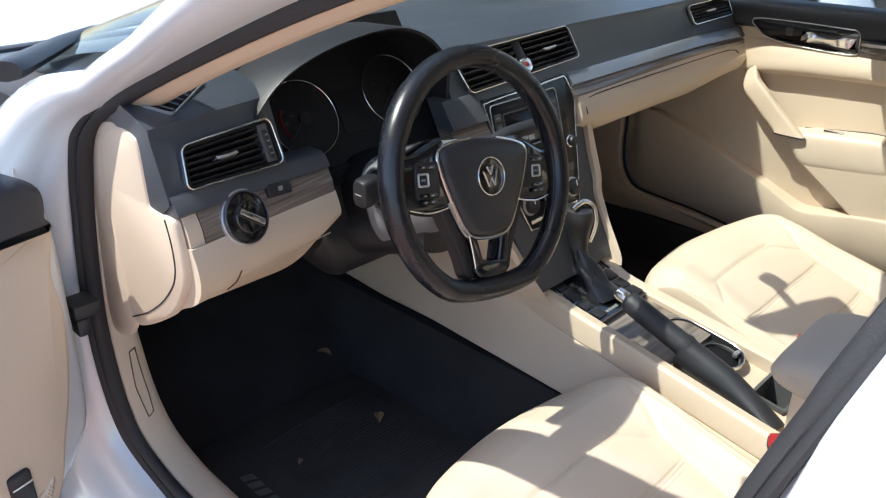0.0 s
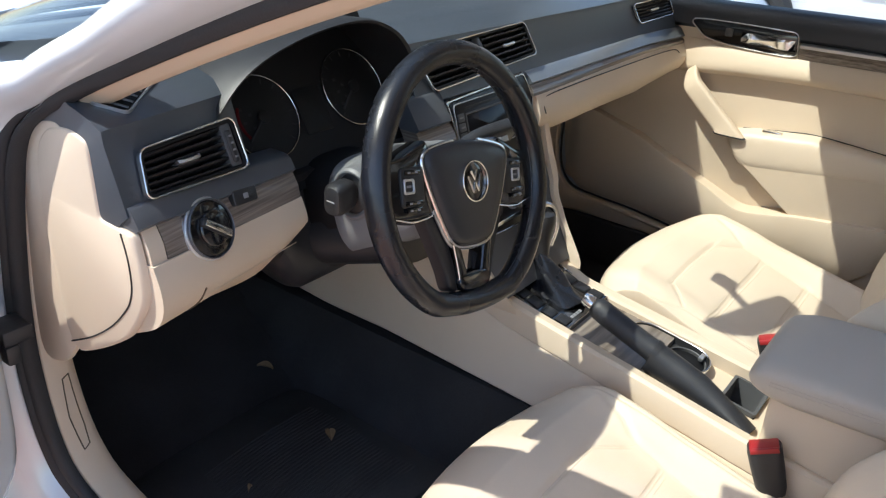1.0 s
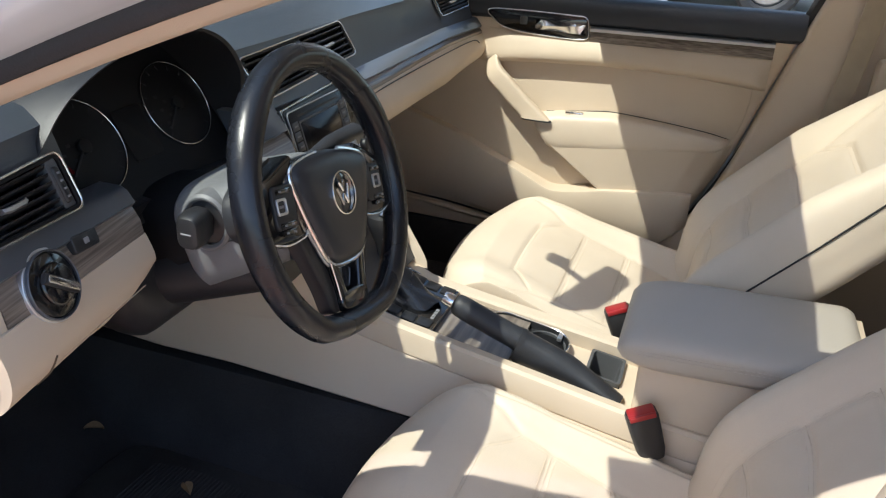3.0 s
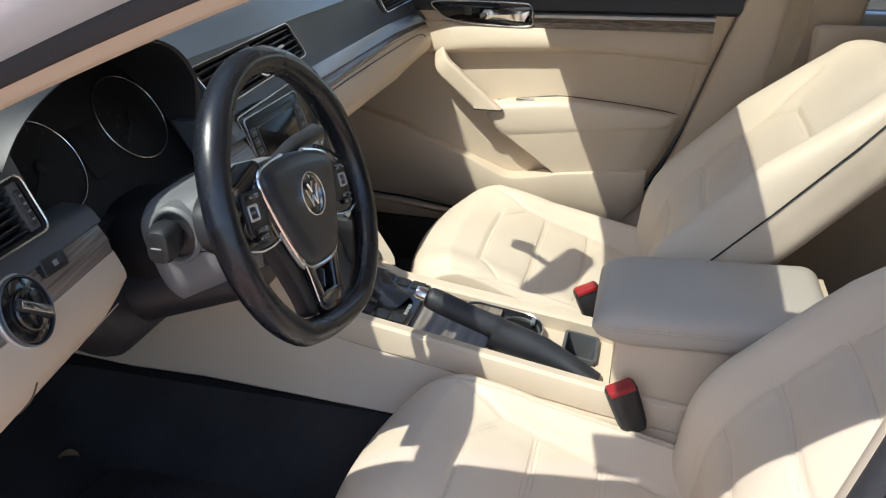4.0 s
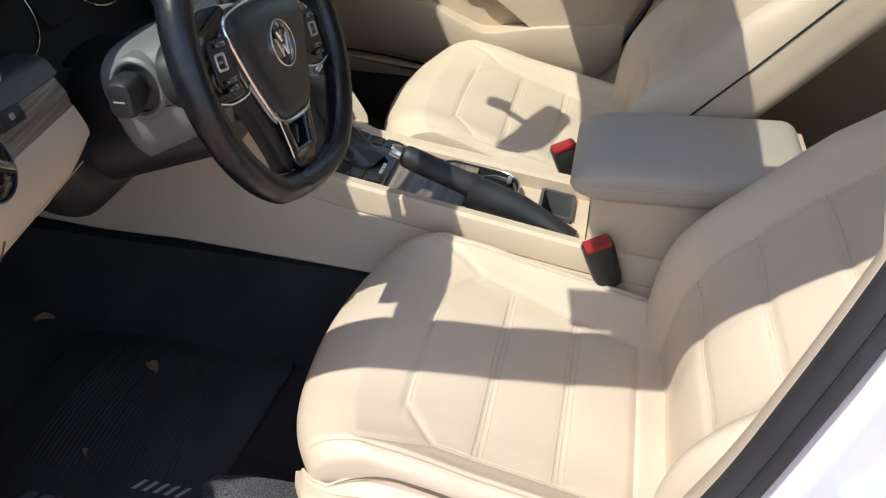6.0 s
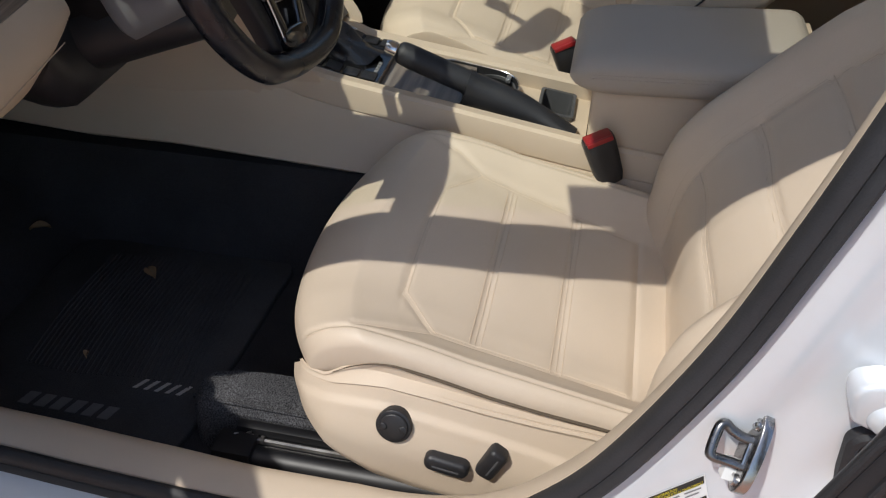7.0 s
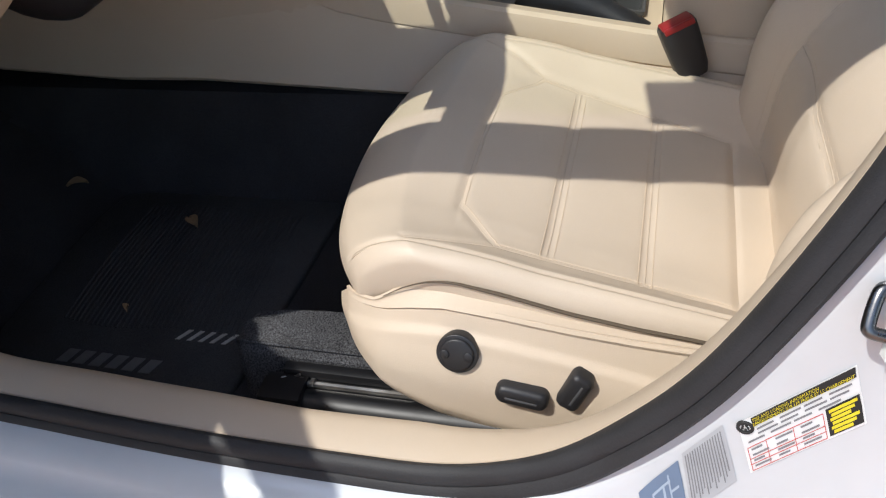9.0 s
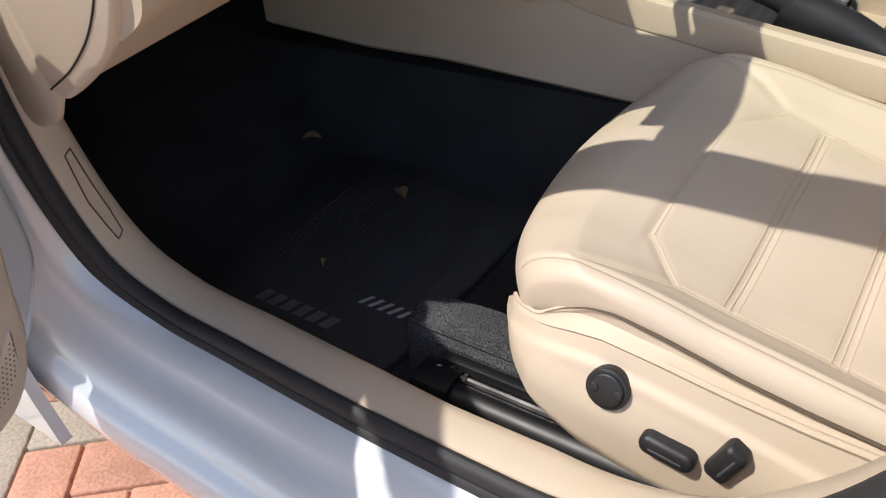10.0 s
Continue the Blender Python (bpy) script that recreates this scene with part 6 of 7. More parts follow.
SEAM_LINES = [[(-0.150, -0.287), (-0.166, -0.044), (-0.112, 0.000), (0.112, 0.000), (0.166, -0.044), (0.150, -0.287)], [(-0.150, -0.287), (0.150, -0.287)], [(0.166, -0.044), (0.184, 0.0), (0.199, 0.05)], [(-0.166, -0.044), (-0.184, 0.0), (-0.199, 0.05)], [(-0.158, -0.098), (0.158, -0.098)], [(-0.153, -0.195), (0.153, -0.195)]]
CROSS_C = []
for w in (-0.098, -0.195):
    for d in (0.0035, -0.0035):
        CROSS_C += polyline([(-0.160, w + d), (0.160, w + d)])
BACK_SEAMS = polyline([(-0.150, 0.08), (-0.152, 0.36), (-0.142, 0.45), (-0.095, 0.505), (0.095, 0.505), (0.142, 0.45), (0.152, 0.36), (0.150, 0.08)])
BACK_SEAMS += polyline([(-0.142, 0.45), (-0.165, 0.58)]) + polyline([(0.142, 0.45), (0.165, 0.58)])
CROSS_B = []
for h in (0.195, 0.295, 0.395):
    for d in (0.0035, -0.0035):
        CROSS_B += polyline([(-0.150, h + d), (0.150, h + d)])


def groove(p, seams, wide, deep):
    d = min(seg_dist(p, a, b) for a, b in seams)
    return -deep * math.exp(-(d / wide) ** 2) if d < wide * 3 else 0.0


def front_seat(name, cx, y0, z0, recline, label, inner_crest=1.0):
    s = thing(name, label, "car seat", (cx, y0 - 0.2, 0.235), "front seats")
    half = [(0, 0), (0.10, -0.003), (0.150, 0.003), (0.180, 0.015), (0.200, 0.0275), (0.210, 0.029), (0.2185, 0.022), (0.2245, 0.004), (0.2255, -0.022), (0.221, -0.055), (0.211, -0.095), (0.200, -0.125)]
    NU, NV = 210, 220
    crest = [0.78 if cx < 0 else inner_crest, 0.78 if cx > 0 else inner_crest]
    prof = smooth_path([(-u, 0, z * (crest[0] if z > 0.004 else 1)) for u, z in half[::-1]] + [(u, 0, z * (crest[1] if z > 0.004 else 1)) for u, z in half[1:]], NU + 1)

    def cushion_at(x0, w):
        """The top at (across, ahead) on the flat plan."""
        i = max(k for k in range(NU) if prof[k].x <= x0 and prof[k].z > -0.03)
        g = (x0 - prof[i].x) / max(prof[i + 1].x - prof[i].x, 1e-6)
        return cushion((i + min(max(g, 0.0), 1.0)) / NU, (0.147 - w) / 0.577)

    def cushion(u, v):
        w = lerp(0.147, -0.43, v)
        i = min(int(u * NU), NU - 1)
        p = lerp(prof[i], prof[i + 1], u * NU - i)
        f = max(0.0, (w - 0.040) / 0.1075)
        f = 1 - math.sqrt(max(0.0, 1 - min(f, 1) ** 2))
        front = max(0.0, min(1.0, (w + 0.06) / 0.12))
        front = front * front * (3 - 2 * front)
        top = 0.30 * min(w, 0.0) + 0.012 * max(0, min(w / 0.05, 1)) + 0.006 * front
        top += 0.075 * max(0.0, -w) * max(0.0, min(1.0, (abs(p.x) - 0.15) / 0.05))
        z = lerp(top + (p.z * (1 - 0.45 * front) if p.z > 0 else p.z), -0.105 + p.z * 0.25, f * 0.9)
        x = p.x * (1 - 0.06 * f)
        w2 = w - 0.045 * f ** 1.8 - 0.036 * (abs(p.x) / 0.225) ** 4 * (1 if w > 0 else max(0, 1 + w / 0.1))
        w2 += 0.029 * (1 - (p.x / 0.2255) ** 2) * max(0.0, min(1.0, (w - 0.01) / 0.10))
        dz = 0.0
        if p.z > -0.03:
            q = Vector((p.x, w))
            dz = groove(q, CUSHION_SEAMS, 0.0050, 0.0026) + groove(q, CROSS_C, 0.0034, 0.0011)
            inside = abs(p.x) < 0.155 and -0.287 < w < 0
            if inside:
                dz += 0.0045 * abs(math.sin(math.pi * w / 0.0965)) ** 0.5 * min(1, (0.155 - abs(p.x)) / 0.03)
        else:
            side = Vector((abs(p.x), p.z))
            dz = 0.0
        if p.z > 0.0:
            dz -= 0.0022 * math.exp(-((abs(p.x) - 0.2050) / 0.0028) ** 2)
        return V(cx + x, y0 + w2, z0 + z + dz)
    bm = B()
    rows = grid(bm, cushion, NU, NV)
    bm.faces.new(rows[0])
    cush = part("cushion", bm, LEATHER, s, "stitched beige leather cushion")
    # thread along the seams
    bm = B()

    def dashes(a, b, off, lift=0.0004):
        a, b = Vector(a), Vector(b)
        d = (b - a).normalized()
        nrm = Vector((-d.y, d.x)) * off
        n = int((b - a).length / 0.0052)
        for k in range(n):
            p0, p1 = a + d * (k * 0.0052) + nrm, a + d * (k * 0.0052 + 0.0034) + nrm
            q0, q1 = cushion_at(p0.x, p0.y) + V(0, 0, lift), cushion_at(p1.x, p1.y) + V(0, 0, lift)
            tube(bm, [q0, q1], 0.0007, 4)
    for w in (-0.098, -0.195):
        dashes((-0.155, w - 0.007), (0.155, w - 0.007), 0)
        dashes((-0.155, w + 0.007), (0.155, w + 0.007), 0)
    dashes((-0.112, 0.000), (0.112, 0.000), -0.005)
    dashes((-0.166, -0.044), (-0.112, 0.000), -0.005)
    dashes((0.112, 0.000), (0.166, -0.044), -0.005)
    for sd in (-1, 1):
        dashes((0.166 * sd, -0.044), (0.150 * sd, -0.287), -0.005 * sd)
    tagged(part("stitching", bm, STITCH, cush), kind="stuff")
    bm = B()
    for line in SEAM_LINES:
        pts = [Vector(q) for q in line]
        dense = [lerp(a, b, k / 30) for a, b in zip(pts, pts[1:]) for k in range(30)] + [pts[-1]]
        tube(bm, [cushion_at(q.x, q.y) for q in dense], 0.0006, 6)
    tagged(part("seam", bm, SEAM, cush, "sewn seam"), kind="stuff")
    bm = B()
    for sd in (-1, 1):
        if crest[0 if sd < 0 else 1] < 0:
            continue
        i = min((k for k in range(NU + 1) if prof[k].z > 0.0), key=lambda k: abs(prof[k].x * sd - 0.2070))
        line = [cushion(i / NU, lerp(0.06, 0.86, k / 190)) + V(sd * 0.0006, 0, 0.0013) for k in range(191)]
        tube(bm, [q - V(sd * 0.0004, 0, 0.0004) + V(sd * 0.0024, 0, -0.0011) for q in line], 0.0007, 5)
        for k in range(0, 190, 1):
            a, b = line[k], lerp(line[k], line[k + 1], 0.6)
            tube(bm, [a, b], 0.0004, 4)
    tagged(part("edge_stitching", bm, STITCH, cush), kind="stuff")

    base = V(cx, y0 - 0.220, z0 - 0.098)
    mm = Matrix.Translation(base) @ Matrix.Rotation(recline, 4, "X")
    hb = [(0, 0), (0.10, 0.000), (0.145, 0.014), (0.182, 0.050), (0.206, 0.054), (0.226, 0.026), (0.234, -0.040), (0.215, -0.090), (0.10, -0.105), (0, -0.11)]
    bprof = smooth_path([(-u, 0, z) for u, z in hb[::-1]] + [(u, 0, z) for u, z in hb[1:]], NU + 1)

    def back(u, v):
        h = lerp(-0.10, 0.715, v)
        p = bprof[min(int(u * NU + 0.5), NU)]
        k = table(h, [(-0.06, 0.95), (0.10, 1.0), (0.40, 1.02), (0.56, 0.98), (0.64, 0.92), (0.69, 0.83), (0.715, 0.72)])
        e = max(0.0, (h - 0.625) / 0.09)
        swell = table(h, [(-0.06, 0.8), (0.06, 0.95), (0.2, 1.0), (0.44, 0.9), (0.61, 0.35), (0.715, 0.1)])
        z = p.z * (swell if p.z > 0 else 1.0)
        dz = 0.0
        if p.z > -0.02:
            q = Vector((p.x, h))
            dz = groove(q, BACK_SEAMS, 0.0060, 0.0040) + groove(q, CROSS_B, 0.0040, 0.0026)
            if abs(p.x) < 0.148 and 0.09 < h < 0.50:
                dz += 0.0040 * abs(math.sin(math.pi * (h - 0.095) / 0.1)) ** 0.5 * min(1, (0.148 - abs(p.x)) / 0.03)
            dz += 0.012 * math.sin(math.pi * max(0, min(1, (h - 0.06) / 0.38))) * max(0, 1 - abs(p.x) / 0.15)
        y = z * (1 - 0.35 * e * e) + dz - 0.045 * e * e
        y += soft_table(h, [(-0.10, -0.16), (0.08, -0.08), (0.16, -0.02), (0.23, 0.0)], 0.03)
        return mm @ V(p.x * k, y, h - 0.02 * e * e * (abs(p.x) / 0.2) ** 2)
    bm = B()
    rows = grid(bm, back, NU, 190)
    bm.faces.new(rows[0])
    bm.faces.new(rows[-1])
    bk = part("backrest", bm, LEATHER, s, "reclined beige leather backrest")
    ahead = [k for k in range(NU + 1) if bprof[k].z > -0.03]

    def back_at(x, h):
        k = min(ahead, key=lambda q: abs(bprof[q].x - x))
        return back(k / NU, (h + 0.10) / 0.815)
    bm = B()
    sewn = B()
    hexed = [(-0.150, 0.08), (-0.152, 0.36), (-0.142, 0.45), (-0.095, 0.505), (0.095, 0.505), (0.142, 0.45), (0.152, 0.36), (0.150, 0.08)]
    for line in [hexed, [(-0.142, 0.45), (-0.165, 0.58)], [(0.142, 0.45), (0.165, 0.58)]] + [[(-0.150, h), (0.150, h)] for h in (0.195, 0.295, 0.395)]:
        pts = [Vector(q) for q in line]
        dense = [lerp(a, b, k / 24) for a, b in zip(pts, pts[1:]) for k in range(24)] + [pts[-1]]
        tube(bm, [back_at(q.x, q.y) for q in dense], 0.0007, 6)
        for a, b in zip(pts, pts[1:]):
            d = (b - a).normalized()
            n = int((b - a).length / 0.0056)
            for off in (0.006, -0.006):
                nrm = Vector((-d.y, d.x)) * off
                for k in range(n):
                    p0, p1 = a + d * (k * 0.0056) + nrm, a + d * (k * 0.0056 + 0.0036) + nrm
                    tube(sewn, [back_at(p0.x, p0.y), back_at(p1.x, p1.y)], 0.0004, 4)
    tagged(part("seam", bm, SEAM, bk, "sewn seam"), kind="stuff")
    tagged(part("stitching", sewn, STITCH, bk), kind="stuff")
    for sd in (-1, 1):
        i = min((k for k in range(NU + 1) if bprof[k].x * sd > 0.2), key=lambda k: abs(bprof[k].z + 0.012))
        bm = B()
        tube(bm, [back(i / NU, lerp(0.10, 0.985, k / 60)) + V(sd * 0.001, 0, 0) for k in range(61)], 0.0018, 6)
        part("piping", bm, PIPING, bk, "black piping")
    bm = B()
    rings = []
    hm = mm @ Matrix.Translation((0, -0.030, 0.775)) @ Matrix.Rotation(radians(-6), 4, "X")
    for k in range(24):
        t = -1 + 2 * k / 23
        r = (1 - abs(t) ** 3.2) ** (1 / 3.2)
        rings.append([hm @ V(0.132 * max(r, 0.02) * math.copysign(abs(math.cos(a)) ** 0.6, math.cos(a)), 0.052 * max(r, 0.05) * math.copysign(abs(math.sin(a)) ** 0.8, math.sin(a)), 0.088 * t) for a in [2 * math.pi * j / 36 for j in range(36)]])
    loft(bm, rings)
    head = part("headrest", bm, LEATHER, s, "beige leather headrest with black piping")
    bm = B()
    tube(bm, [hm @ V(0.128 * math.copysign(abs(math.cos(a)) ** 0.45, math.cos(a)), 0.028, 0.082 * math.copysign(abs(math.sin(a)) ** 0.45, math.sin(a))) for a in [2 * math.pi * j / 60 for j in range(60)]], 0.0028, 6, True)
    part("piping", bm, PIPING, head, "black piping")
    for sd in (-1, 1):
        bm = B()
        tube(bm, [mm @ V(0.06 * sd, -0.050, 0.66), mm @ V(0.06 * sd, -0.045, 0.74)], 0.006, 10)
        part("headrest_post", bm, CHROME, s)
    # base frame below
    bm = B()
    block(bm, (cx - 0.19, y0 - 0.33, z0 - 0.205), (cx + 0.19, y0 + 0.0, z0 - 0.155), 0.015)
    part("seat_pan", bm, PLASTIC_D, s)
    for sd in (-1, 1):
        bm = B()
        block(bm, (cx + sd * 0.19 - 0.02, y0 - 0.33, 0.222), (cx + sd * 0.19 + 0.02, y0 - 0.02, z0 - 0.19), 0.006)
        part("seat_leg", bm, PLASTIC_D, s)
    return s


driver = front_seat("driver_seat", -0.352, -0.12, 0.443, radians(42), "beige leather driver's seat with stitched panels")
passenger = front_seat("passenger_seat", 0.352, -0.035, 0.487, radians(42), "beige leather front passenger seat with stitched panels", -0.4)


# outer side trim of the driver's seat, its switches, rail and carpeted step
def trim_top(y):
    return table(-y, [(0.000, 0.380), (0.012, 0.391), (0.021, 0.402), (0.045, 0.403), (0.066, 0.407), (0.098, 0.415), (0.130, 0.419), (0.191, 0.413), (0.252, 0.402), (0.312, 0.394), (0.36, 0.390), (0.46, 0.375)])


def trim_gap(y):
    return soft_table(-y, [(0.02, 0.404), (0.055, 0.408), (0.066, 0.413), (0.088, 0.428), (0.115, 0.439), (0.140, 0.441), (0.189, 0.430), (0.25, 0.413), (0.31, 0.401), (0.364, 0.393), (0.46, 0.376)], 0.008)


def trim_bottom(y):
    return table(-y, [(0.000, 0.372), (0.010, 0.350), (0.030, 0.328), (0.053, 0.310), (0.085, 0.290), (0.117, 0.274), (0.17, 0.258), (0.226, 0.248), (0.32, 0.246), (0.40, 0.262), (0.46, 0.30)])


def trim_x(y):
    return soft_table(-y, [(0.008, -0.546), (0.016, -0.560), (0.03, -0.574), (0.066, -0.588), (0.10, -0.591), (0.20, -0.594), (0.46, -0.591)], 0.01)


def side_trim_at(u, v):
    y = -0.008 - 0.46 * u ** 1.25
    t, b = trim_top(y), trim_bottom(y)
    z = lerp(b, t, v)
    x = trim_x(y) - 0.024 * math.sin(math.pi / 2 * min(1.0, (1 - v) / 0.55)) * min(1.0, 0.3 + u * 4)
    x -= 0.010 * max(0.0, min(1.0, (0.75 - v) / 0.5)) * min(1.0, u * 3)
    x += 0.020 * max(0.0, (0.30 - v) / 0.30) ** 2
    ridge = table(-y, [(0.02, 0.380), (0.04, 0.384), (0.067, 0.390), (0.10, 0.394), (0.131, 0.395), (0.193, 0.386), (0.253, 0.374), (0.332, 0.357), (0.46, 0.335)])
    x += 0.006 / (1 + math.exp(-(z - ridge) * 900)) * min(1, u * 8)
    return V(x, y, z)


bm = B()
grid(bm, side_trim_at, 70, 90)
bmesh.ops.recalc_face_normals(bm, faces=bm.faces)
bmesh.ops.solidify(bm, geom=bm.faces[:], thickness=0.006)
side_trim = part("side_trim", bm, PLASTIC_B, driver, "beige plastic side trim")
bm = B()
grid(bm, lambda u, v: V(lerp(trim_x(lerp(-0.02, -0.46, u)) + 0.001, lerp(max(-0.5805, trim_x(lerp(-0.02, -0.46, u)) + 0.004), -0.567, min(1.0, max(0.0, u - 0.10) * 5)), min(1.0, v * 1.05)) + 0.009 * math.sin(math.pi * v) * min(1, u * 3), lerp(-0.02, -0.46, u), lerp(trim_top(lerp(-0.02, -0.46, u)) - 0.002, trim_gap(lerp(-0.02, -0.46, u)), v)), 60, 8)
bmesh.ops.recalc_face_normals(bm, faces=bm.faces)
bmesh.ops.solidify(bm, geom=bm.faces[:], thickness=0.003)
part("trim_ledge", bm, PLASTIC_B, side_trim, "recessed beige ledge below the cushion")
bm = B()
tube(bm, [V(-0.5800, y, trim_gap(y) + 0.001) for y in span(-0.068, -0.46, 60)], [0.0019 * min(1.0, 0.15 + k / 20) for k in range(60)], 6)
part("gap", bm, SEAM_D, side_trim, "dark gap below the cushion")


def on_side(y, z):
    best = min(((abs(p.y - y) + abs(p.z - z), p) for p in (side_trim_at(u / 60, v / 40) for u in range(61) for v in range(41))), key=lambda q: q[0])
    return best[1]


p = on_side(-0.146, 0.380)
KN = frame_m(p + V(-0.003, 0, 0), V(0, -1, -0.06), V(0.36, 0, 1))
if (KN.to_3x3() @ V(0, 0, 1)).x > 0:
    KN = KN @ Matrix.Diagonal((1, 1, -1, 1))
bm = B()
plate(bm, circle(0.0208, 32), -0.012, 0.0035, KN, 0.0012)
knob = part("lumbar_knob", bm, PLASTIC_D, side_trim, "round black lumbar knob")
bm = B()
plate(bm, circle(0.0172, 32), 0.003, 0.0060, KN, 0.002)
part("knob_cap", bm, PLASTIC_D, knob)
for s_ in (-1, 1):
    bm = B()
    plate(bm, circle(0.0048, 16, 0.0115 * s_, 0.0), 0.0050, 0.0072, KN, 0.001)
    part("knob_dimple", bm, PLASTIC_D, knob)
for (y, z, w, h, turn) in ((-0.207, 0.342, 0.052, 0.021, -0.10), (-0.262, 0.351, 0.023, 0.042, -0.42)):
    p = on_side(y, z)
    m = frame_m(p + V(-0.001, 0, 0), V(0, -1, -0.06), V(0.22, 0, 1))
    if (m.to_3x3() @ V(0, 0, 1)).x > 0:
        m = m @ Matrix.Diagonal((1, 1, -1, 1))
    m = m @ Matrix.Rotation(turn, 4, "Z")
    bm = B()
    plate(bm, rrect(w, h, 0.0092 if w > h else 0.0070, 5), -0.010, 0.012, m, 0.005)
    sw_ = part("seat_switch", bm, PLASTIC_D, side_trim, "black seat switch")
    bm = B()
    block(bm, (-max(w, h) * 0.3, -0.003, 0.011), (max(w, h) * 0.3, -0.0005, 0.0126), 0.0006, m @ (Matrix() if w > h else Matrix.Rotation(math.pi / 2, 4, "Z")))
    part("ridge", bm, PLASTIC_G, sw_)

RAIL_M = mat("black_lacquer", (0.008, 0.008, 0.009), 0.42, vary=0.2, vscale=20, spec=0.4)
rail = thing("seat_rail", "black steel seat rail bolted to the carpeted floor", "seat rail", (-0.62, 0.0, 0.25))
bm = B()
loft(bm, [[V(x, y, z) for x, z in ((-0.638, 0.226), (-0.641, 0.250), (-0.639, 0.262), (-0.633, 0.271), (-0.624, 0.276), (-0.615, 0.276), (-0.607, 0.271), (-0.603, 0.262), (-0.602, 0.226))] for y in (0.03, -0.20, -0.42)])
part("lower_rail", bm, RAIL_M, rail)
bm = B()
loft(bm, [[V(x, y, z) for x, z in ((-0.642, 0.224), (-0.644, 0.268), (-0.636, 0.281), (-0.616, 0.284), (-0.600, 0.280), (-0.596, 0.266), (-0.596, 0.224))] for y in (0.078, 0.06, 0.030)])
part("end_cap", bm, RAIL_M, rail)
bm = B()
loft(bm, [[V(x, y, z) for x, z in ((-0.600, 0.262), (-0.602, 0.280), (-0.599, 0.286), (-0.593, 0.288), (-0.587, 0.286), (-0.584, 0.280), (-0.584, 0.262))] for y in (0.06, -0.20, -0.42)])
part("upper_rail", bm, RAIL_M, rail)
bm = B()
tube(bm, [V(-0.6065, y, 0.2745) for y in span(0.030, -0.30, 6)], 0.0042, 8)
part("spindle", bm, STEEL, rail, "oiled steel spindle")
for k, (y, r) in enumerate(((0.062, 0.0035), (0.054, 0.0048), (0.047, 0.0030), (0.040, 0.0056), (0.033, 0.0044), (0.026, 0.0058))):
    bm = B()
    tube(bm, [V(-0.6068, y, 0.2750 + 0.0015 * (k % 2)), V(-0.6068, y - 0.0042, 0.2750 + 0.0015 * (k % 2))], r, 6 if k % 2 else 12)
    part("nut", bm, STEEL, rail)
bm = B()
loft(bm, [[V(x, y, z) for x, z in ((-0.614, 0.268), (-0.614, 0.2705), (-0.600, 0.2715), (-0.600, 0.268))] for y in (0.070, 0.050, 0.022)])
part("bracket", bm, DARK_STEEL, rail, "worn steel bracket")
bm = B()
tube(bm, smooth_path([(-0.611, 0.068, 0.274), (-0.608, 0.060, 0.281), (-0.603, 0.050, 0.278), (-0.602, 0.040, 0.283)], 12), 0.0016, 6)
part("spring", bm, STEEL, rail, "bent steel spring")
for ob in rail.children:
    ob.data.transform(Matrix.Translation((0.006, 0.004, 0.014)))
bm = B()
rows = []
for y, x0, x1, zt in ((0.142, -0.556, -0.528, 0.285), (0.136, -0.562, -0.522, 0.303), (0.120, -0.570, -0.513, 0.311), (0.09, -0.573, -0.507, 0.313), (0.04, -0.574, -0.504, 0.314), (-0.25, -0.576, -0.504, 0.312)):
    rows.append([V(x0 - 0.012, y, 0.222), V(x0 - 0.004, y, zt - 0.012), V(x0 + 0.006, y, zt - 0.002), V(x0 + 0.03, y, zt), V(x1 - 0.01, y, zt), V(x1, y, 0.222)])
loft(bm, rows)
CARPET2 = mat("grey_flecked_carpet", (0.060, 0.060, 0.063), 0.95, vary=0.3, vscale=16, bump=1.0, bscale=520, fine=0.9, spec=0.1)
step = tagged(part("carpeted_step", bm, CARPET2), "dark grey carpeted step under the driver's seat", "carpet step")
bm = B()
tube(bm, smooth_path([r[2] + V(-0.003, 0.0, 0.001) for r in rows], 30), 0.0022, 6)
part("bound_edge", bm, CARPET2, step, "bound carpet edge")


# ---- belt buckles ----
def buckle(top, tilt, sx):
    b = thing("belt_buckle", "black seat belt buckle with a red button", "belt buckle", top - V(0, 0, 0.09), "belt buckles")
    m = Matrix.Translation(top) @ Matrix.Rotation(radians(-72), 4, "Z") @ Matrix.Rotation(tilt, 4, "X") @ Matrix.Rotation(radians(-20), 4, "Y") @ Matrix.Diagonal((1.02, 1.1, 0.88, 1))
    bm = B()
    loft(bm, [[m @ V(x * w, y * d, z) for x, y in rrect(2, 2, 0.5, 4)] for w, d, z in ((0.017, 0.011, -0.085), (0.0205, 0.0135, -0.070), (0.0225, 0.0150, -0.030), (0.0230, 0.0155, -0.004), (0.0215, 0.0140, 0.001))])
    part("body", bm, PLASTIC_D, b)
    bm = B()
    block(bm, (-0.0195, -0.0125, -0.002), (0.0195, 0.0110, 0.0050), 0.002, m)
    red = part("release_button", bm, RED, b, "red release button")
    bm = B()
    block(bm, (-0.0190, -0.0172, -0.004), (0.0190, -0.0120, 0.0045), 0.0012, m)
    part("button_front", bm, RED, b, "red button edge")
    bm = B()
    tube(bm, [m @ V(0, 0, -0.08), m @ V(0.004, 0.004, -0.12), m @ V(0.008, 0.012, -0.18)], 0.009, 8, flat=0.4)
    part("stalk", bm, PLASTIC_D, b)
    return b


buckle(V(-0.128, -0.328, 0.484), radians(-8), 1)
buckle(V(0.160, -0.250, 0.489), radians(-8), -1)


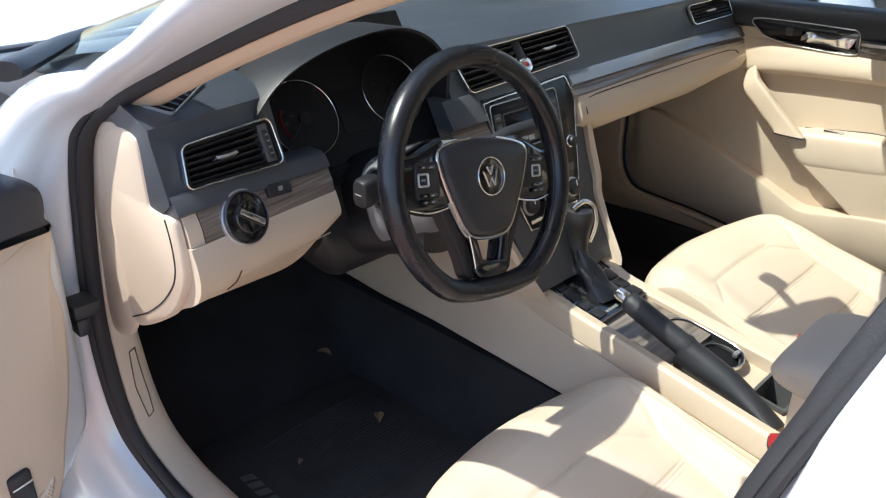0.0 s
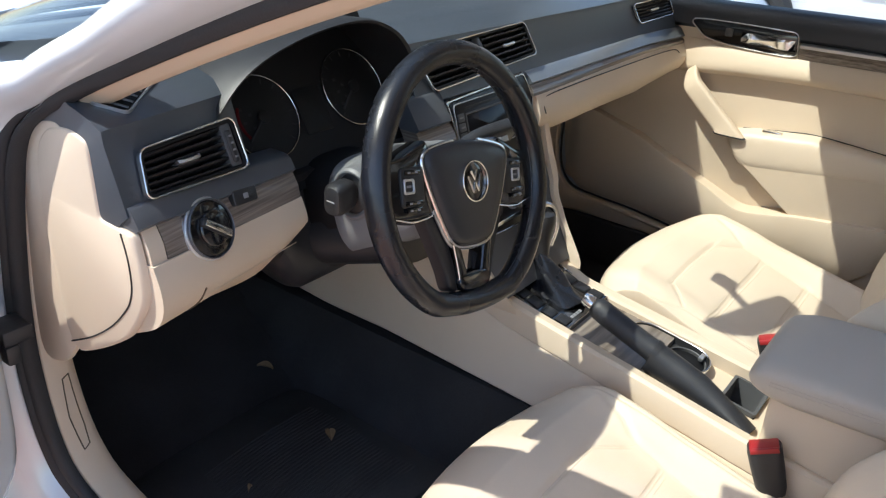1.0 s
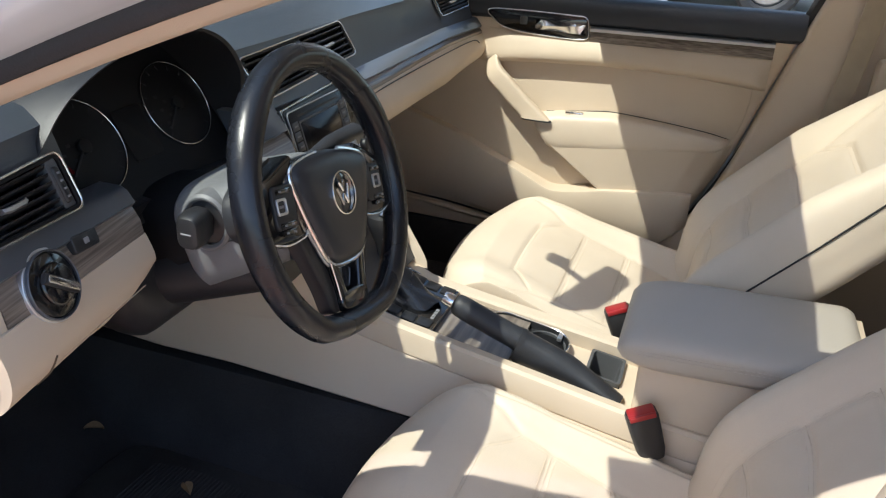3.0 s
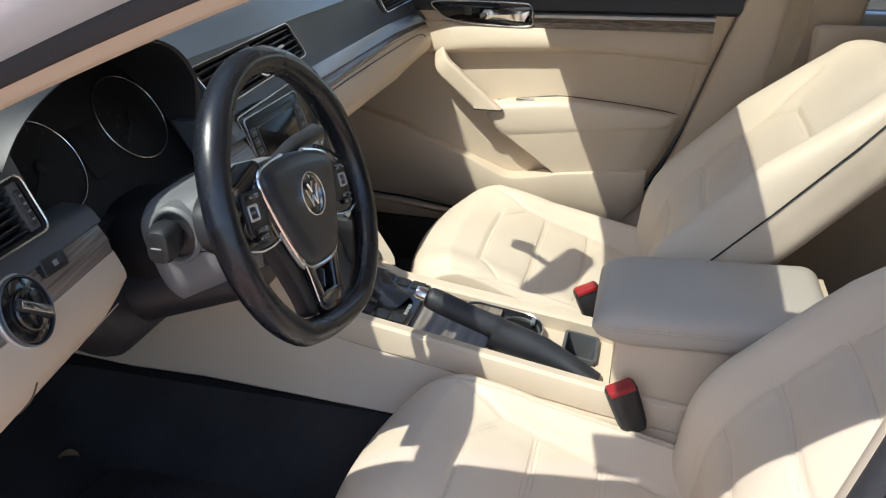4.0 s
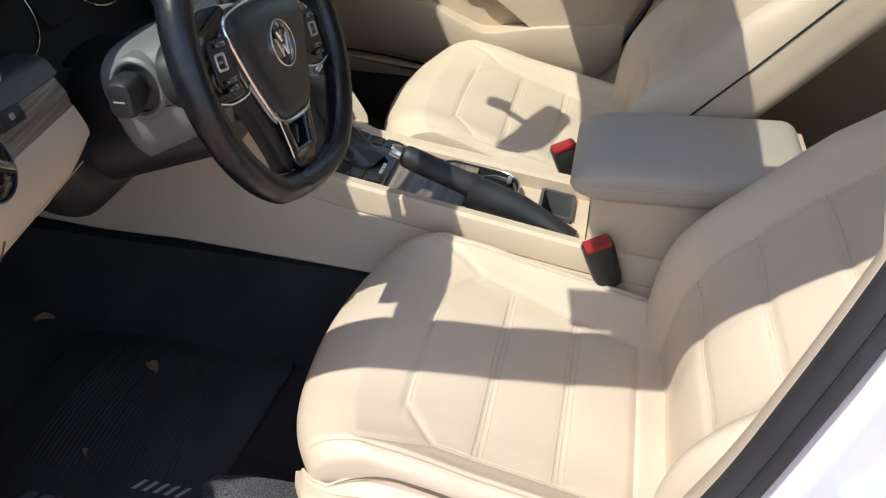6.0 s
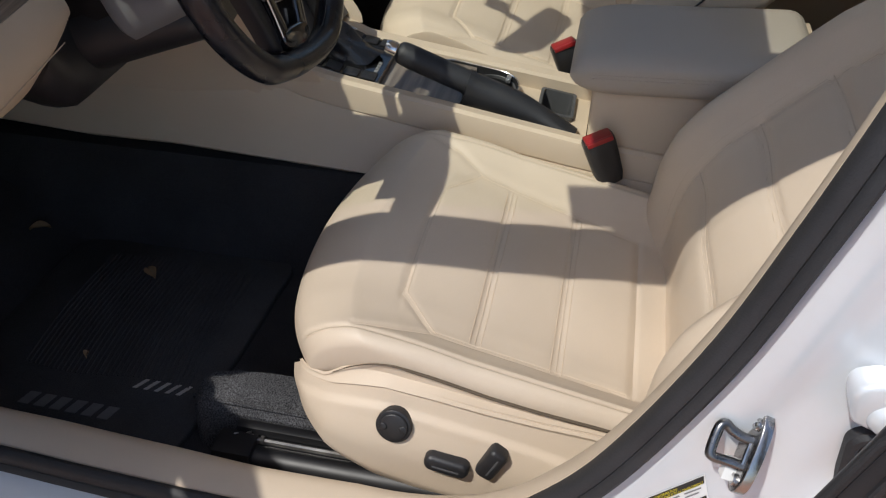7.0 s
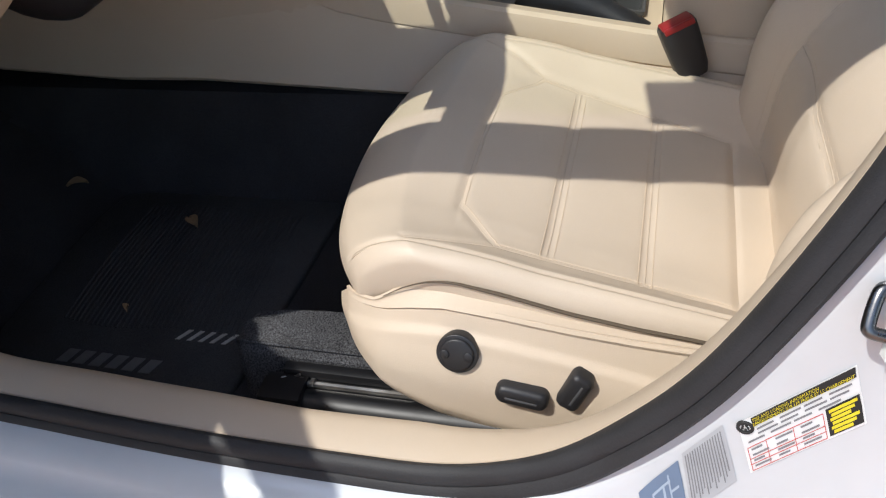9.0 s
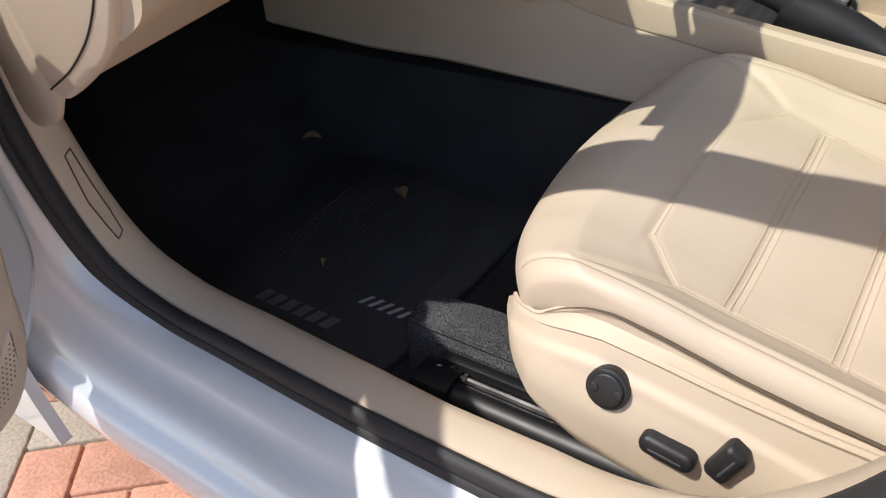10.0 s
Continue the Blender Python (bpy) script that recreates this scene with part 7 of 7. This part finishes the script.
# ---- passenger door ----
pdoor = thing("passenger_door", "closed beige passenger door with wood strip and dark ledge", "car door", (0.76, -0.1, 0.3))
DMP = Matrix(((0, 0, -1, 0.800), (1, 0, 0, 0), (0, 1, 0, 0), (0, 0, 0, 1)))
DOOR_O = [(0.50, 0.90), (0.50, 0.70), (0.495, 0.56), (0.470, 0.45), (0.40, 0.385), (0.28, 0.35), (0.05, 0.335), (-0.13, 0.335), (-0.22, 0.355), (-0.285, 0.41), (-0.345, 0.50), (-0.405, 0.63), (-0.445, 0.75), (-0.488, 0.88), (-0.496, 0.91), (-0.2, 0.905), (0.2, 0.905)]
bm = B()
plate(bm, closed_outline(DOOR_O, 110), 0.0, 0.058, DMP, 0.010)
part("panel", bm, PLASTIC_B, pdoor, "beige door panel")
bm = B()
edge = smooth_path([(0.497, 0.80, 0), (0.493, 0.58, 0), (0.494, 0.53, 0), (0.487, 0.468, 0), (0.467, 0.428, 0), (0.431, 0.406, 0), (0.352, 0.398, 0), (0.268, 0.392, 0), (0.15, 0.376, 0), (0.05, 0.355, 0), (-0.13, 0.327, 0), (-0.225, 0.348, 0), (-0.293, 0.405, 0), (-0.353, 0.495, 0), (-0.413, 0.627, 0), (-0.453, 0.748, 0), (-0.497, 0.885, 0)], 80)
tube(bm, [DMP @ V(p.x, p.y, table(p.x, [(0.0, 0.052), (0.1, 0.059)])) for p in edge], 0.0032, 6)
part("edge_seal", bm, RUBBER, pdoor, "black edge seal")
bm = B()
KICK_O = [(0.92, 0.347), (0.92, 0.90), (0.507, 0.90), (0.500, 0.58), (0.501, 0.53), (0.494, 0.468), (0.473, 0.425), (0.434, 0.400), (0.352, 0.392), (0.268, 0.386), (0.15, 0.371), (0.05, 0.350), (-0.05, 0.340), (0.40, 0.346)]
plate(bm, closed_outline(KICK_O, 120), 0.059, 0.074, DMP, 0.004)
part("footwell_wall", bm, PLASTIC_B, body, "beige kick panel")


def door_sheet(name, pts, z1, material, label="", bevel=0.004, z0=0.05, n=60, parent=None):
    bm = B()
    plate(bm, closed_outline(pts, n), z0, z1, DMP, bevel)
    return part(name, bm, material, parent or pdoor, label)


# upper ledge, strips and handle
bm = B()
rings = []
for y in span(0.52, -0.50, 30):
    up = table(y, [(-0.50, 0.010), (0.2, 0.0), (0.52, -0.01)])
    rings.append([V(x, y, z + up) for x, z in ((0.742, 0.872), (0.733, 0.880), (0.732, 0.900), (0.740, 0.918), (0.757, 0.930), (0.785, 0.934), (0.80, 0.930), (0.80, 0.872))])
loft(bm, rings)
part("ledge", bm, VINYL_L, pdoor, "dark upper ledge")
bm = B()
loft(bm, [[V(x, y, z + table(y, [(-0.445, 0.006), (-0.05, 0.0)])) for x, z in ((0.742, 0.838), (0.731, 0.842), (0.729, 0.855), (0.736, 0.866), (0.75, 0.866), (0.75, 0.838))] for y in span(-0.052, -0.446, 12)])
part("wood_strip", bm, WOOD, pdoor, "grey-brown wood strip")
bm = B()
loft(bm, [[V(x, y, z + table(y, [(-0.445, 0.006), (-0.05, 0.0)])) for x, z in ((0.738, 0.864), (0.729, 0.866), (0.728, 0.872), (0.735, 0.876), (0.75, 0.876))] for y in span(-0.052, -0.446, 12)])
part("silver_strip", bm, SILVER, pdoor, "satin silver strip")
HND = [(0.186, 0.892), (0.10, 0.896), (-0.01, 0.895), (-0.040, 0.892), (-0.046, 0.870), (-0.042, 0.848), (0.02, 0.846), (0.10, 0.850), (0.150, 0.858), (0.172, 0.872)]
hp = door_sheet("handle_recess", HND, 0.0695, GLOSS, "black handle recess", 0.002)
bm = B()
oo = closed_outline(HND, 60)
ring_plate(bm, shrink(oo, -0.003), oo, 0.05, 0.0725, DMP, 0.001)
part("recess_rim", bm, CHROME, hp, "silver recess rim")
bm = B()
loft(bm, [[V(0.7305 - 0.016 * math.sin(math.pi * min(1, t * 1.1)), y, 0.868 + 0.009 * t + hh), V(0.7305, y, 0.868 + hh * 1.0 + 0.012), V(0.7305, y, 0.858 + hh)] for t, y, hh in [(k / 10, lerp(0.075, -0.040, k / 10), -0.002 * k / 10) for k in range(11)]])
part("door_handle", bm, CHROME, hp, "chromed inner door handle")
bm = B()
block(bm, (0.7275, 0.095, 0.866), (0.732, 0.112, 0.884), 0.002)
part("lock_button", bm, PLASTIC_G, hp)
# padded insert below the strip
SEAM_Z = [(-0.46, 0.778), (-0.41, 0.781), (-0.257, 0.793), (-0.08, 0.792), (0.053, 0.785), (0.174, 0.775), (0.22, 0.770)]
bm = B()
rings = []
for y in span(0.24, -0.445, 40):
    z = table(y, SEAM_Z)
    e = min(1.0, (0.24 - y) / 0.10, (y + 0.455) / 0.03)
    rings.append([V(q.x, y, q.z) for q in smooth_path([(0.746, 0, z - 0.004), (lerp(0.744, 0.728, e), 0, z + 0.000), (lerp(0.744, 0.716, e), 0, z + 0.009), (lerp(0.744, 0.717, e), 0, z + 0.028), (lerp(0.744, 0.733, e), 0, 0.845), (0.746, 0, 0.85)], 14)])
loft(bm, rings)
part("upper_roll", bm, PLASTIC_B, pdoor, "padded upper roll")
bm = B()
tube(bm, smooth_path([(0.7395, y, table(y, SEAM_Z) - 0.001) for y in (0.17, 0.05, -0.08, -0.257, -0.40)] + [(0.7395, -0.419, 0.765), (0.7395, -0.412, 0.70), (0.7395, -0.395, 0.635)], 60), 0.0011, 6)
part("panel_seam", bm, SEAM, pdoor, "thin sewn seam")
# armrest with pull handle
ARM_T = [(-0.395, 0.658), (-0.372, 0.661), (-0.327, 0.668), (-0.238, 0.677), (-0.128, 0.684), (0.0, 0.672), (0.05, 0.662)]
ARM_B = [(-0.395, 0.646), (-0.362, 0.630), (-0.279, 0.618), (-0.129, 0.598), (-0.009, 0.586), (0.015, 0.594), (0.05, 0.640)]
bm = B()
rings = []
for k in range(48):
    y = lerp(0.050, -0.395, k / 47)
    reach = table(y, [(-0.395, 0.016), (-0.389, 0.032), (-0.375, 0.044), (-0.34, 0.052), (-0.2, 0.060), (0.0, 0.063), (0.04, 0.058), (0.05, 0.050)])
    zt, zb = table(y, ARM_T), table(y, ARM_B)
    h = zt - zb
    rings.append([V(0.752 - q.x * reach, y, q.z) for q in smooth_path([(0, 0, zb - 0.004), (0.75, 0, zb), (0.95, 0, zb + h * 0.14), (1.0, 0, zb + h * 0.45), (0.96, 0, zt - h * 0.16), (0.84, 0, zt - h * 0.03), (0.6, 0, zt), (0, 0, zt + 0.002)], 26)])
loft(bm, rings)
part("armrest", bm, LEATHER, pdoor, "beige padded armrest")
bm = B()
tube(bm, smooth_path([(0.7405, y, table(y, ARM_T) + 0.002) for y in (0.03, -0.06, -0.128, -0.238, -0.327, -0.372)] + [(0.7405, -0.392, 0.655)] + [(0.7405, y, table(y, ARM_B) - 0.003) for y in (-0.375, -0.32, -0.24, -0.129, -0.03)], 90), 0.0010, 6)
part("armrest_gap", bm, PIPING, pdoor, "narrow dark gap round the armrest")
bm = B()
block(bm, (0.710, -0.062, 0.6750), (0.722, -0.020, 0.6815), 0.0015)
part("window_switch", bm, CHROME, pdoor, "small silver window switch")
bm = B()
pull = smooth_path([(0.744, 0.172, 0.792), (0.728, 0.171, 0.774), (0.711, 0.158, 0.752), (0.704, 0.130, 0.729), (0.698, 0.080, 0.687), (0.692, 0.024, 0.642)], 40)
PULL_A = Vector((0, 0.62, -0.785))


def pull_ring(p, w, d):
    out = []
    for k in range(28):
        c, s_ = math.cos(2 * math.pi * k / 28), math.sin(2 * math.pi * k / 28)
        out.append(p + V(math.copysign(abs(c) ** 0.45, c) * d, 0, 0) + PULL_A * (math.copysign(abs(s_) ** 0.45, s_) * w))
    return out


PULL_D = Vector((0, -0.79, -0.615))


def level(ring, z):
    """Slides a ring's points along the handle until they lie level."""
    return [q + PULL_D * ((z - q.z) / PULL_D.z) for q in ring]


loft(bm, [pull_ring(p, lerp(0.018, 0.0215, min(1.0, k / 12)), 0.0125) for k, p in enumerate(pull[:-6])] + [level(pull_ring(pull[-1], 0.0215, 0.0125), 0.658)])
part("pull_handle", bm, PLASTIC_B, pdoor, "beige pull handle")
bm = B()
loft(bm, [level(pull_ring(pull[-1], 0.0222, 0.0132), z) for z in (0.6590, 0.6560)])
part("handle_foot", bm, PLASTIC_D, pdoor, "dark joint at the handle's foot")
# lower panel that swells out flush with the armrest
def bulge(u, v):
    z = lerp(lerp(0.592, 0.650, u), 0.400, v)
    front = 0.01 - 1.6 * (0.59 - z)
    rear = table(z, [(0.387, -0.235), (0.402, -0.268), (0.447, -0.308), (0.523, -0.352), (0.62, -0.392), (0.65, -0.400)])
    y = lerp(min(front + 0.02, 0.045), rear, u)
    k = min(1.0, u / 0.10)
    k = k * k * (3 - 2 * k)
    reach = table(y - rear, [(0.0, 0.006), (0.015, 0.030), (0.065, 0.045), (0.2, 0.053), (0.45, 0.055)])
    return V(0.7445 - (reach - 0.006) * k, y, z)


bm = B()
grid(bm, bulge, 60, 24)
bmesh.ops.recalc_face_normals(bm, faces=bm.faces)
bmesh.ops.solidify(bm, geom=bm.faces[:], thickness=0.003)
part("lower_panel", bm, PLASTIC_B, pdoor, "swelling beige lower panel")
# map pocket
bm = B()
rings = []
for k in range(60):
    t = k / 59
    y = lerp(0.475, -0.335, t)
    top = soft_table(y, [(-0.34, 0.525), (-0.29, 0.527), (-0.13, 0.510), (-0.03, 0.488), (0.0, 0.487), (0.073, 0.517), (0.178, 0.559), (0.27, 0.600), (0.40, 0.635), (0.475, 0.64)], 0.012)
    low = table(y, [(-0.335, 0.44), (-0.26, 0.362), (0.10, 0.378), (0.25, 0.405), (0.40, 0.415), (0.475, 0.44)])
    d = table(y, [(-0.335, 0.052), (-0.32, 0.060), (-0.1, 0.068), (0.0, 0.058), (0.08, 0.046), (0.30, 0.038), (0.44, 0.030), (0.475, 0.008)])
    rings.append([V(0.75, y, top), V(0.75 - d + 0.008, y, top + 0.001), V(0.75 - d + 0.002, y, top - 0.001), V(0.75 - d, y, top - 0.007), V(0.75 - d + 0.003, y, lerp(top, low, 0.5)), V(0.75 - d * 0.72, y, lerp(top, low, 0.92)), V(0.75 - d * 0.5, y, low), V(0.75, y, low - 0.007)])
loft(bm, rings)
part("map_pocket", bm, PLASTIC_B, pdoor, "beige map pocket")
# window: frame, pane
bm = B()
tube(bm, [(0.775, -0.502, 0.92), (0.755, -0.535, 1.02), (0.71, -0.575, 1.13)], 0.016, 8)
part("window_frame", bm, RUBBER, pdoor, "black window frame")
bm = B()
grid(bm, lambda u, v: V(0.782 - 0.10 * v, lerp(0.42, -0.55, u) + (-0.12 if u < 0.3 else 0) * v, lerp(0.92, 1.20, v)), 6, 6)
bmesh.ops.solidify(bm, geom=bm.faces[:], thickness=0.004)
g = part("window_pane", bm, GLASS, pdoor, "clear side window")
g.visible_shadow = False
bm = B()
block(bm, (0.80, -0.60, 0.18), (0.86, 0.55, 0.88), 0.02)
part("outer_skin", bm, PAINT, pdoor, "white painted door skin")

# beige post beside the passenger seat and the belt
bm = B()
plate(bm, closed_outline([(-0.262, 0.34), (-0.341, 0.46), (-0.402, 0.60), (-0.447, 0.74), (-0.498, 0.90), (-0.568, 1.10), (-0.62, 1.24), (-0.80, 1.26), (-0.74, 0.90), (-0.70, 0.60), (-0.68, 0.34), (-0.5, 0.30)], 80), 0.03, 0.075, DMP, 0.012)
post = tagged(part("pillar_trim", bm, PLASTIC_B), "beige trim of the pillar behind the passenger door", "pillar trim")
bm = B()
rings = []
for p in smooth_path([(0.700, -0.625, 1.10), (0.695, -0.60, 0.85), (0.690, -0.55, 0.60), (0.688, -0.50, 0.38)], 14):
    rings.append([p + V(0, -0.022, 0), p + V(0, 0.022, 0), p + V(0.0018, 0.022, 0), p + V(0.0018, -0.022, 0)])
loft(bm, rings)
BELT = mat("beige_webbing", (0.42, 0.35, 0.26), 0.8, vary=0.06, vscale=30, bump=0.6, bscale=1500, fine=0.08)
tagged(part("seat_belt", bm, BELT), "beige seat belt hanging along the pillar", "seat belt")

# ---- rear bench ----
bench = thing("rear_bench", "beige leather rear bench behind the front seats", "car seat", (0, -1.2, 0.3))
bm = B()
block(bm, (-0.64, -1.42, 0.30), (0.64, -0.98, 0.50), 0.05, None, 4)
part("cushion", bm, LEATHER, bench)
bm = B()
block(bm, (-0.64, -0.09, 0.0), (0.64, 0.06, 0.62), 0.05, Matrix.Translation((0, -1.42, 0.42)) @ Matrix.Rotation(radians(22), 4, "X"), 4)
part("backrest", bm, LEATHER, bench)

# ---- rear-view mirror, visor and an added shadow card at the windscreen ----
mirror = thing("rear_view_mirror", "black rear-view mirror on the windscreen", "mirror", (-0.03, 0.17, 1.15))
bm = B()
MM = frame_m((-0.045, 0.090, 1.150), V(1, -0.28, 0), V(0, 0.25, 1))
loft(bm, [[MM @ V(x * w, y * w, z) for x, y in rrect(0.235, 0.105, 0.048, 8)] for w, z in ((0.62, 0.046), (0.85, 0.034), (0.97, 0.014), (1.0, -0.004), (0.98, -0.010))])
part("housing", bm, PLASTIC_D, mirror)
bm = B()
MIRROR = mat("mirror_glass", (0.85, 0.85, 0.86), 0.03, 1.0, vary=0.01)
plate(bm, rrect(0.218, 0.084, 0.038, 8), -0.0115, -0.0105, MM, 0.0002)
part("glass", bm, MIRROR, mirror, "mirror glass")
bm = B()
tube(bm, [(-0.042, 0.098, 1.156), (-0.025, 0.125, 1.164), (-0.01, 0.155, 1.172)], 0.008, 10)
part("stem", bm, PLASTIC_D, mirror)
bm = B()
block(bm, (-0.024, 0.140, 1.163), (0.020, 0.178, 1.184), 0.009, None, 3)
part("foot", bm, PLASTIC_D, mirror)
visor = thing("sun_visor", "beige sun visor folded up under the windscreen header", "sun visor", (-0.33, -0.06, 1.19))
bm = B()
block(bm, (-0.52, -0.29, 1.178), (-0.14, -0.14, 1.192), 0.006, None, 3)
part("blade", bm, HEADLINER, visor)
bm = B()
tube(bm, [(-0.55, -0.15, 1.188), (-0.14, -0.145, 1.188)], 0.005, 8)
part("pivot_rod", bm, PLASTIC_D, visor)
# unseen card, added to cast the square shadow on the driver's cushion
tag = thing("windscreen_tag", "small square card added out of view to shade the seat", "tag", (-0.56, 0.03, 1.14))
bm = B()
TM = frame_m((-0.560, -0.054, 1.160), V(1, 0, 0), V(0, 0.93, -0.33))
plate(bm, rrect(0.062, 0.070, 0.004), 0.0, 0.004, TM, 0.001)
part("card", bm, PLASTIC_D, tag)

# ---- wiper on the cowl ----
cowl = thing("wiper_cowl", "black wiper blade resting beside the white bonnet", "wiper", (-0.6, 0.95, 0.9))
bm = B()
tube(bm, smooth_path([(-0.775, 0.482, 0.975), (-0.741, 0.518, 0.974), (-0.662, 0.601, 0.973), (-0.600, 0.665, 0.973), (-0.545, 0.722, 0.972)], 20), [0.022, 0.023, 0.024, 0.024, 0.024, 0.023, 0.022, 0.021, 0.020, 0.019, 0.018, 0.017, 0.015, 0.013, 0.011, 0.009, 0.007, 0.005, 0.003, 0.0015], 12, flat=0.6)
part("blade", bm, PLASTIC_D, cowl)


# ---- parked cars beyond the passenger window ----
def parked_car(cx, cy, paint, label):
    c = thing("parked_car", label, "car", (cx, cy, 0), "parked cars")
    side = [(-2.25, 0.30), (-2.28, 0.55), (-2.20, 0.78), (-1.5, 0.92), (-0.9, 0.98), (0.9, 1.0), (1.6, 0.98), (2.2, 0.90), (2.3, 0.55), (2.25, 0.30), (0.0, 0.22)]
    bm = B()
    ol = closed_outline(side, 60)
    loft(bm, [[V(cx + x * 1.0, cy + y * k, z0 + (z - z0) * 1.0) for y, z in ol] for x, k, z0 in ((-0.86, 0.965, 0.2), (-0.90, 0.99, 0.2), (-0.90, 1.0, 0.2), (0.90, 1.0, 0.2), (0.90, 0.99, 0.2), (0.86, 0.965, 0.2))])
    part("body", bm, paint, c)
    bm = B()
    cab = closed_outline([(-1.7, 0.93), (-1.0, 1.36), (-0.3, 1.45), (0.6, 1.42), (1.5, 0.97), (0, 0.9)], 50)
    loft(bm, [[V(cx + x, cy + y * k, z) for y, z in cab] for x, k in ((-0.66, 0.95), (-0.78, 1.0), (0.78, 1.0), (0.66, 0.95))])
    part("cabin", bm, SCREEN, c, "dark glazed cabin")
    bm = B()
    block(bm, (cx - 0.66, cy - 1.0, 1.40), (cx + 0.66, cy + 0.7, 1.47), 0.03)
    part("roof", bm, paint, c)
    for sx in (-1, 1):
        for wy in (-1.38, 1.42):
            wm = Matrix.Translation((cx + sx * 0.83, cy + wy, 0.325)) @ Matrix.Rotation(math.pi / 2 * sx, 4, "Y")
            bm = B()
            ring_plate(bm, circle(0.325, 40), circle(0.21, 40), -0.10, 0.09, wm, 0.03)
            w = part("wheel", bm, RUBBER, c, "black tyre on a silver rim")
            bm = B()
            plate(bm, circle(0.21, 30), -0.05, 0.06, wm, 0.03)
            part("rim", bm, SILVER, w)
        bm = B()
        block(bm, (cx + sx * 0.87 - 0.06, cy - 2.27, 0.66), (cx + sx * 0.87 + 0.045, cy - 2.0, 0.80), 0.02)
        part("tail_light", bm, RED, c, "red tail light")
    return c


PAINT_G = mat("grey_green_paint", (0.42, 0.45, 0.44), 0.3, vary=0.03, vscale=3, coat=0.8)
parked_car(5.2, 2.55, PAINT, "white saloon car parked across the yard")
parked_car(8.4, 0.75, PAINT_G, "grey-green car parked further across the yard")

# ---- brick paving beside the driver's door ----
BRICK_R = mat("orange_red_paver", (0.53, 0.27, 0.185), 0.9, vary=0.2, vscale=14, bump=0.8, bscale=180, fine=0.25, object_random=0.14)
BRICK_G = mat("grey_brown_paver", (0.44, 0.365, 0.29), 0.9, vary=0.12, vscale=9, bump=0.8, bscale=180, fine=0.25, object_random=0.14)
paving = tagged(new("pavement"), "orange and grey brick pavers in a basket of herringbone rows", "paving", kind="structure")
me_bricks = []
for material in (BRICK_R, BRICK_G):
    bm = B()
    plate(bm, rrect(0.196, 0.096, 0.004, 1), -0.05, 0.0, None, 0.004)
    ob = part("paver", bm, material)
    me_bricks.append(ob.data)
    bpy.data.objects.remove(ob)
rot = Matrix.Rotation(radians(38), 4, "Z")
rng = random.Random(4)
cells = []
for i in range(-60, 61):
    for j in range(-30, 31):
        # herringbone: pairs step along the diagonal
        base = V(0.1 * i, 0.1 * i, 0) + V(0.2 * j, -0.2 * j, 0)
        cells.append((base + V(0.1, 0.05, 0), 0.0))
        cells.append((base + V(0.05, 0.2, 0), math.pi / 2))
centre = V(-0.95, 0.55, 0)
cells.sort(key=lambda c: ((rot @ c[0])).length)
for base, turn in cells[:300]:
    p = rot @ base + centre
    ob = new("paver", me_bricks[0] if rng.random() < 0.68 else me_bricks[1])
    ob.parent = paving
    ob.matrix_basis = Matrix.Translation((p.x, p.y, rng.uniform(-0.0012, 0.0012))) @ Matrix.Rotation(turn + radians(38), 4, "Z")

red, grey_ = [], []
for base, turn in cells[300:]:
    p = rot @ base + centre
    if -7.0 < p.x < -0.2 and -5.0 < p.y < 6.0:
        (red if rng.random() < 0.68 else grey_).append((p, turn + radians(38)))
for far_, material in ((red, BRICK_R), (grey_, BRICK_G)):
    verts, faces = [], []
    for p, turn in far_:
        m = Matrix.Translation((p.x, p.y, rng.uniform(-0.0012, 0.0012))) @ Matrix.Rotation(turn, 4, "Z")
        n = len(verts)
        verts += [m @ V(x, y, z) for z, d in ((-0.011, 0.0), (-0.004, 0.0), (0.0, 0.004)) for x, y in ((-0.098 + d, -0.048 + d), (0.098 - d, -0.048 + d), (0.098 - d, 0.048 - d), (-0.098 + d, 0.048 - d))]
        faces += [(n + 8, n + 9, n + 10, n + 11)] + [(n + k * 4 + i, n + k * 4 + (i + 1) % 4, n + k * 4 + 4 + (i + 1) % 4, n + k * 4 + 4 + i) for k in range(2) for i in range(4)]
    me = bpy.data.meshes.new("far_pavers")
    me.from_pydata(verts, [], faces)
    me.materials.append(material)
    ob = new("far_pavers", me)
    ob.parent = paving
    tagged(ob, kind="stuff")
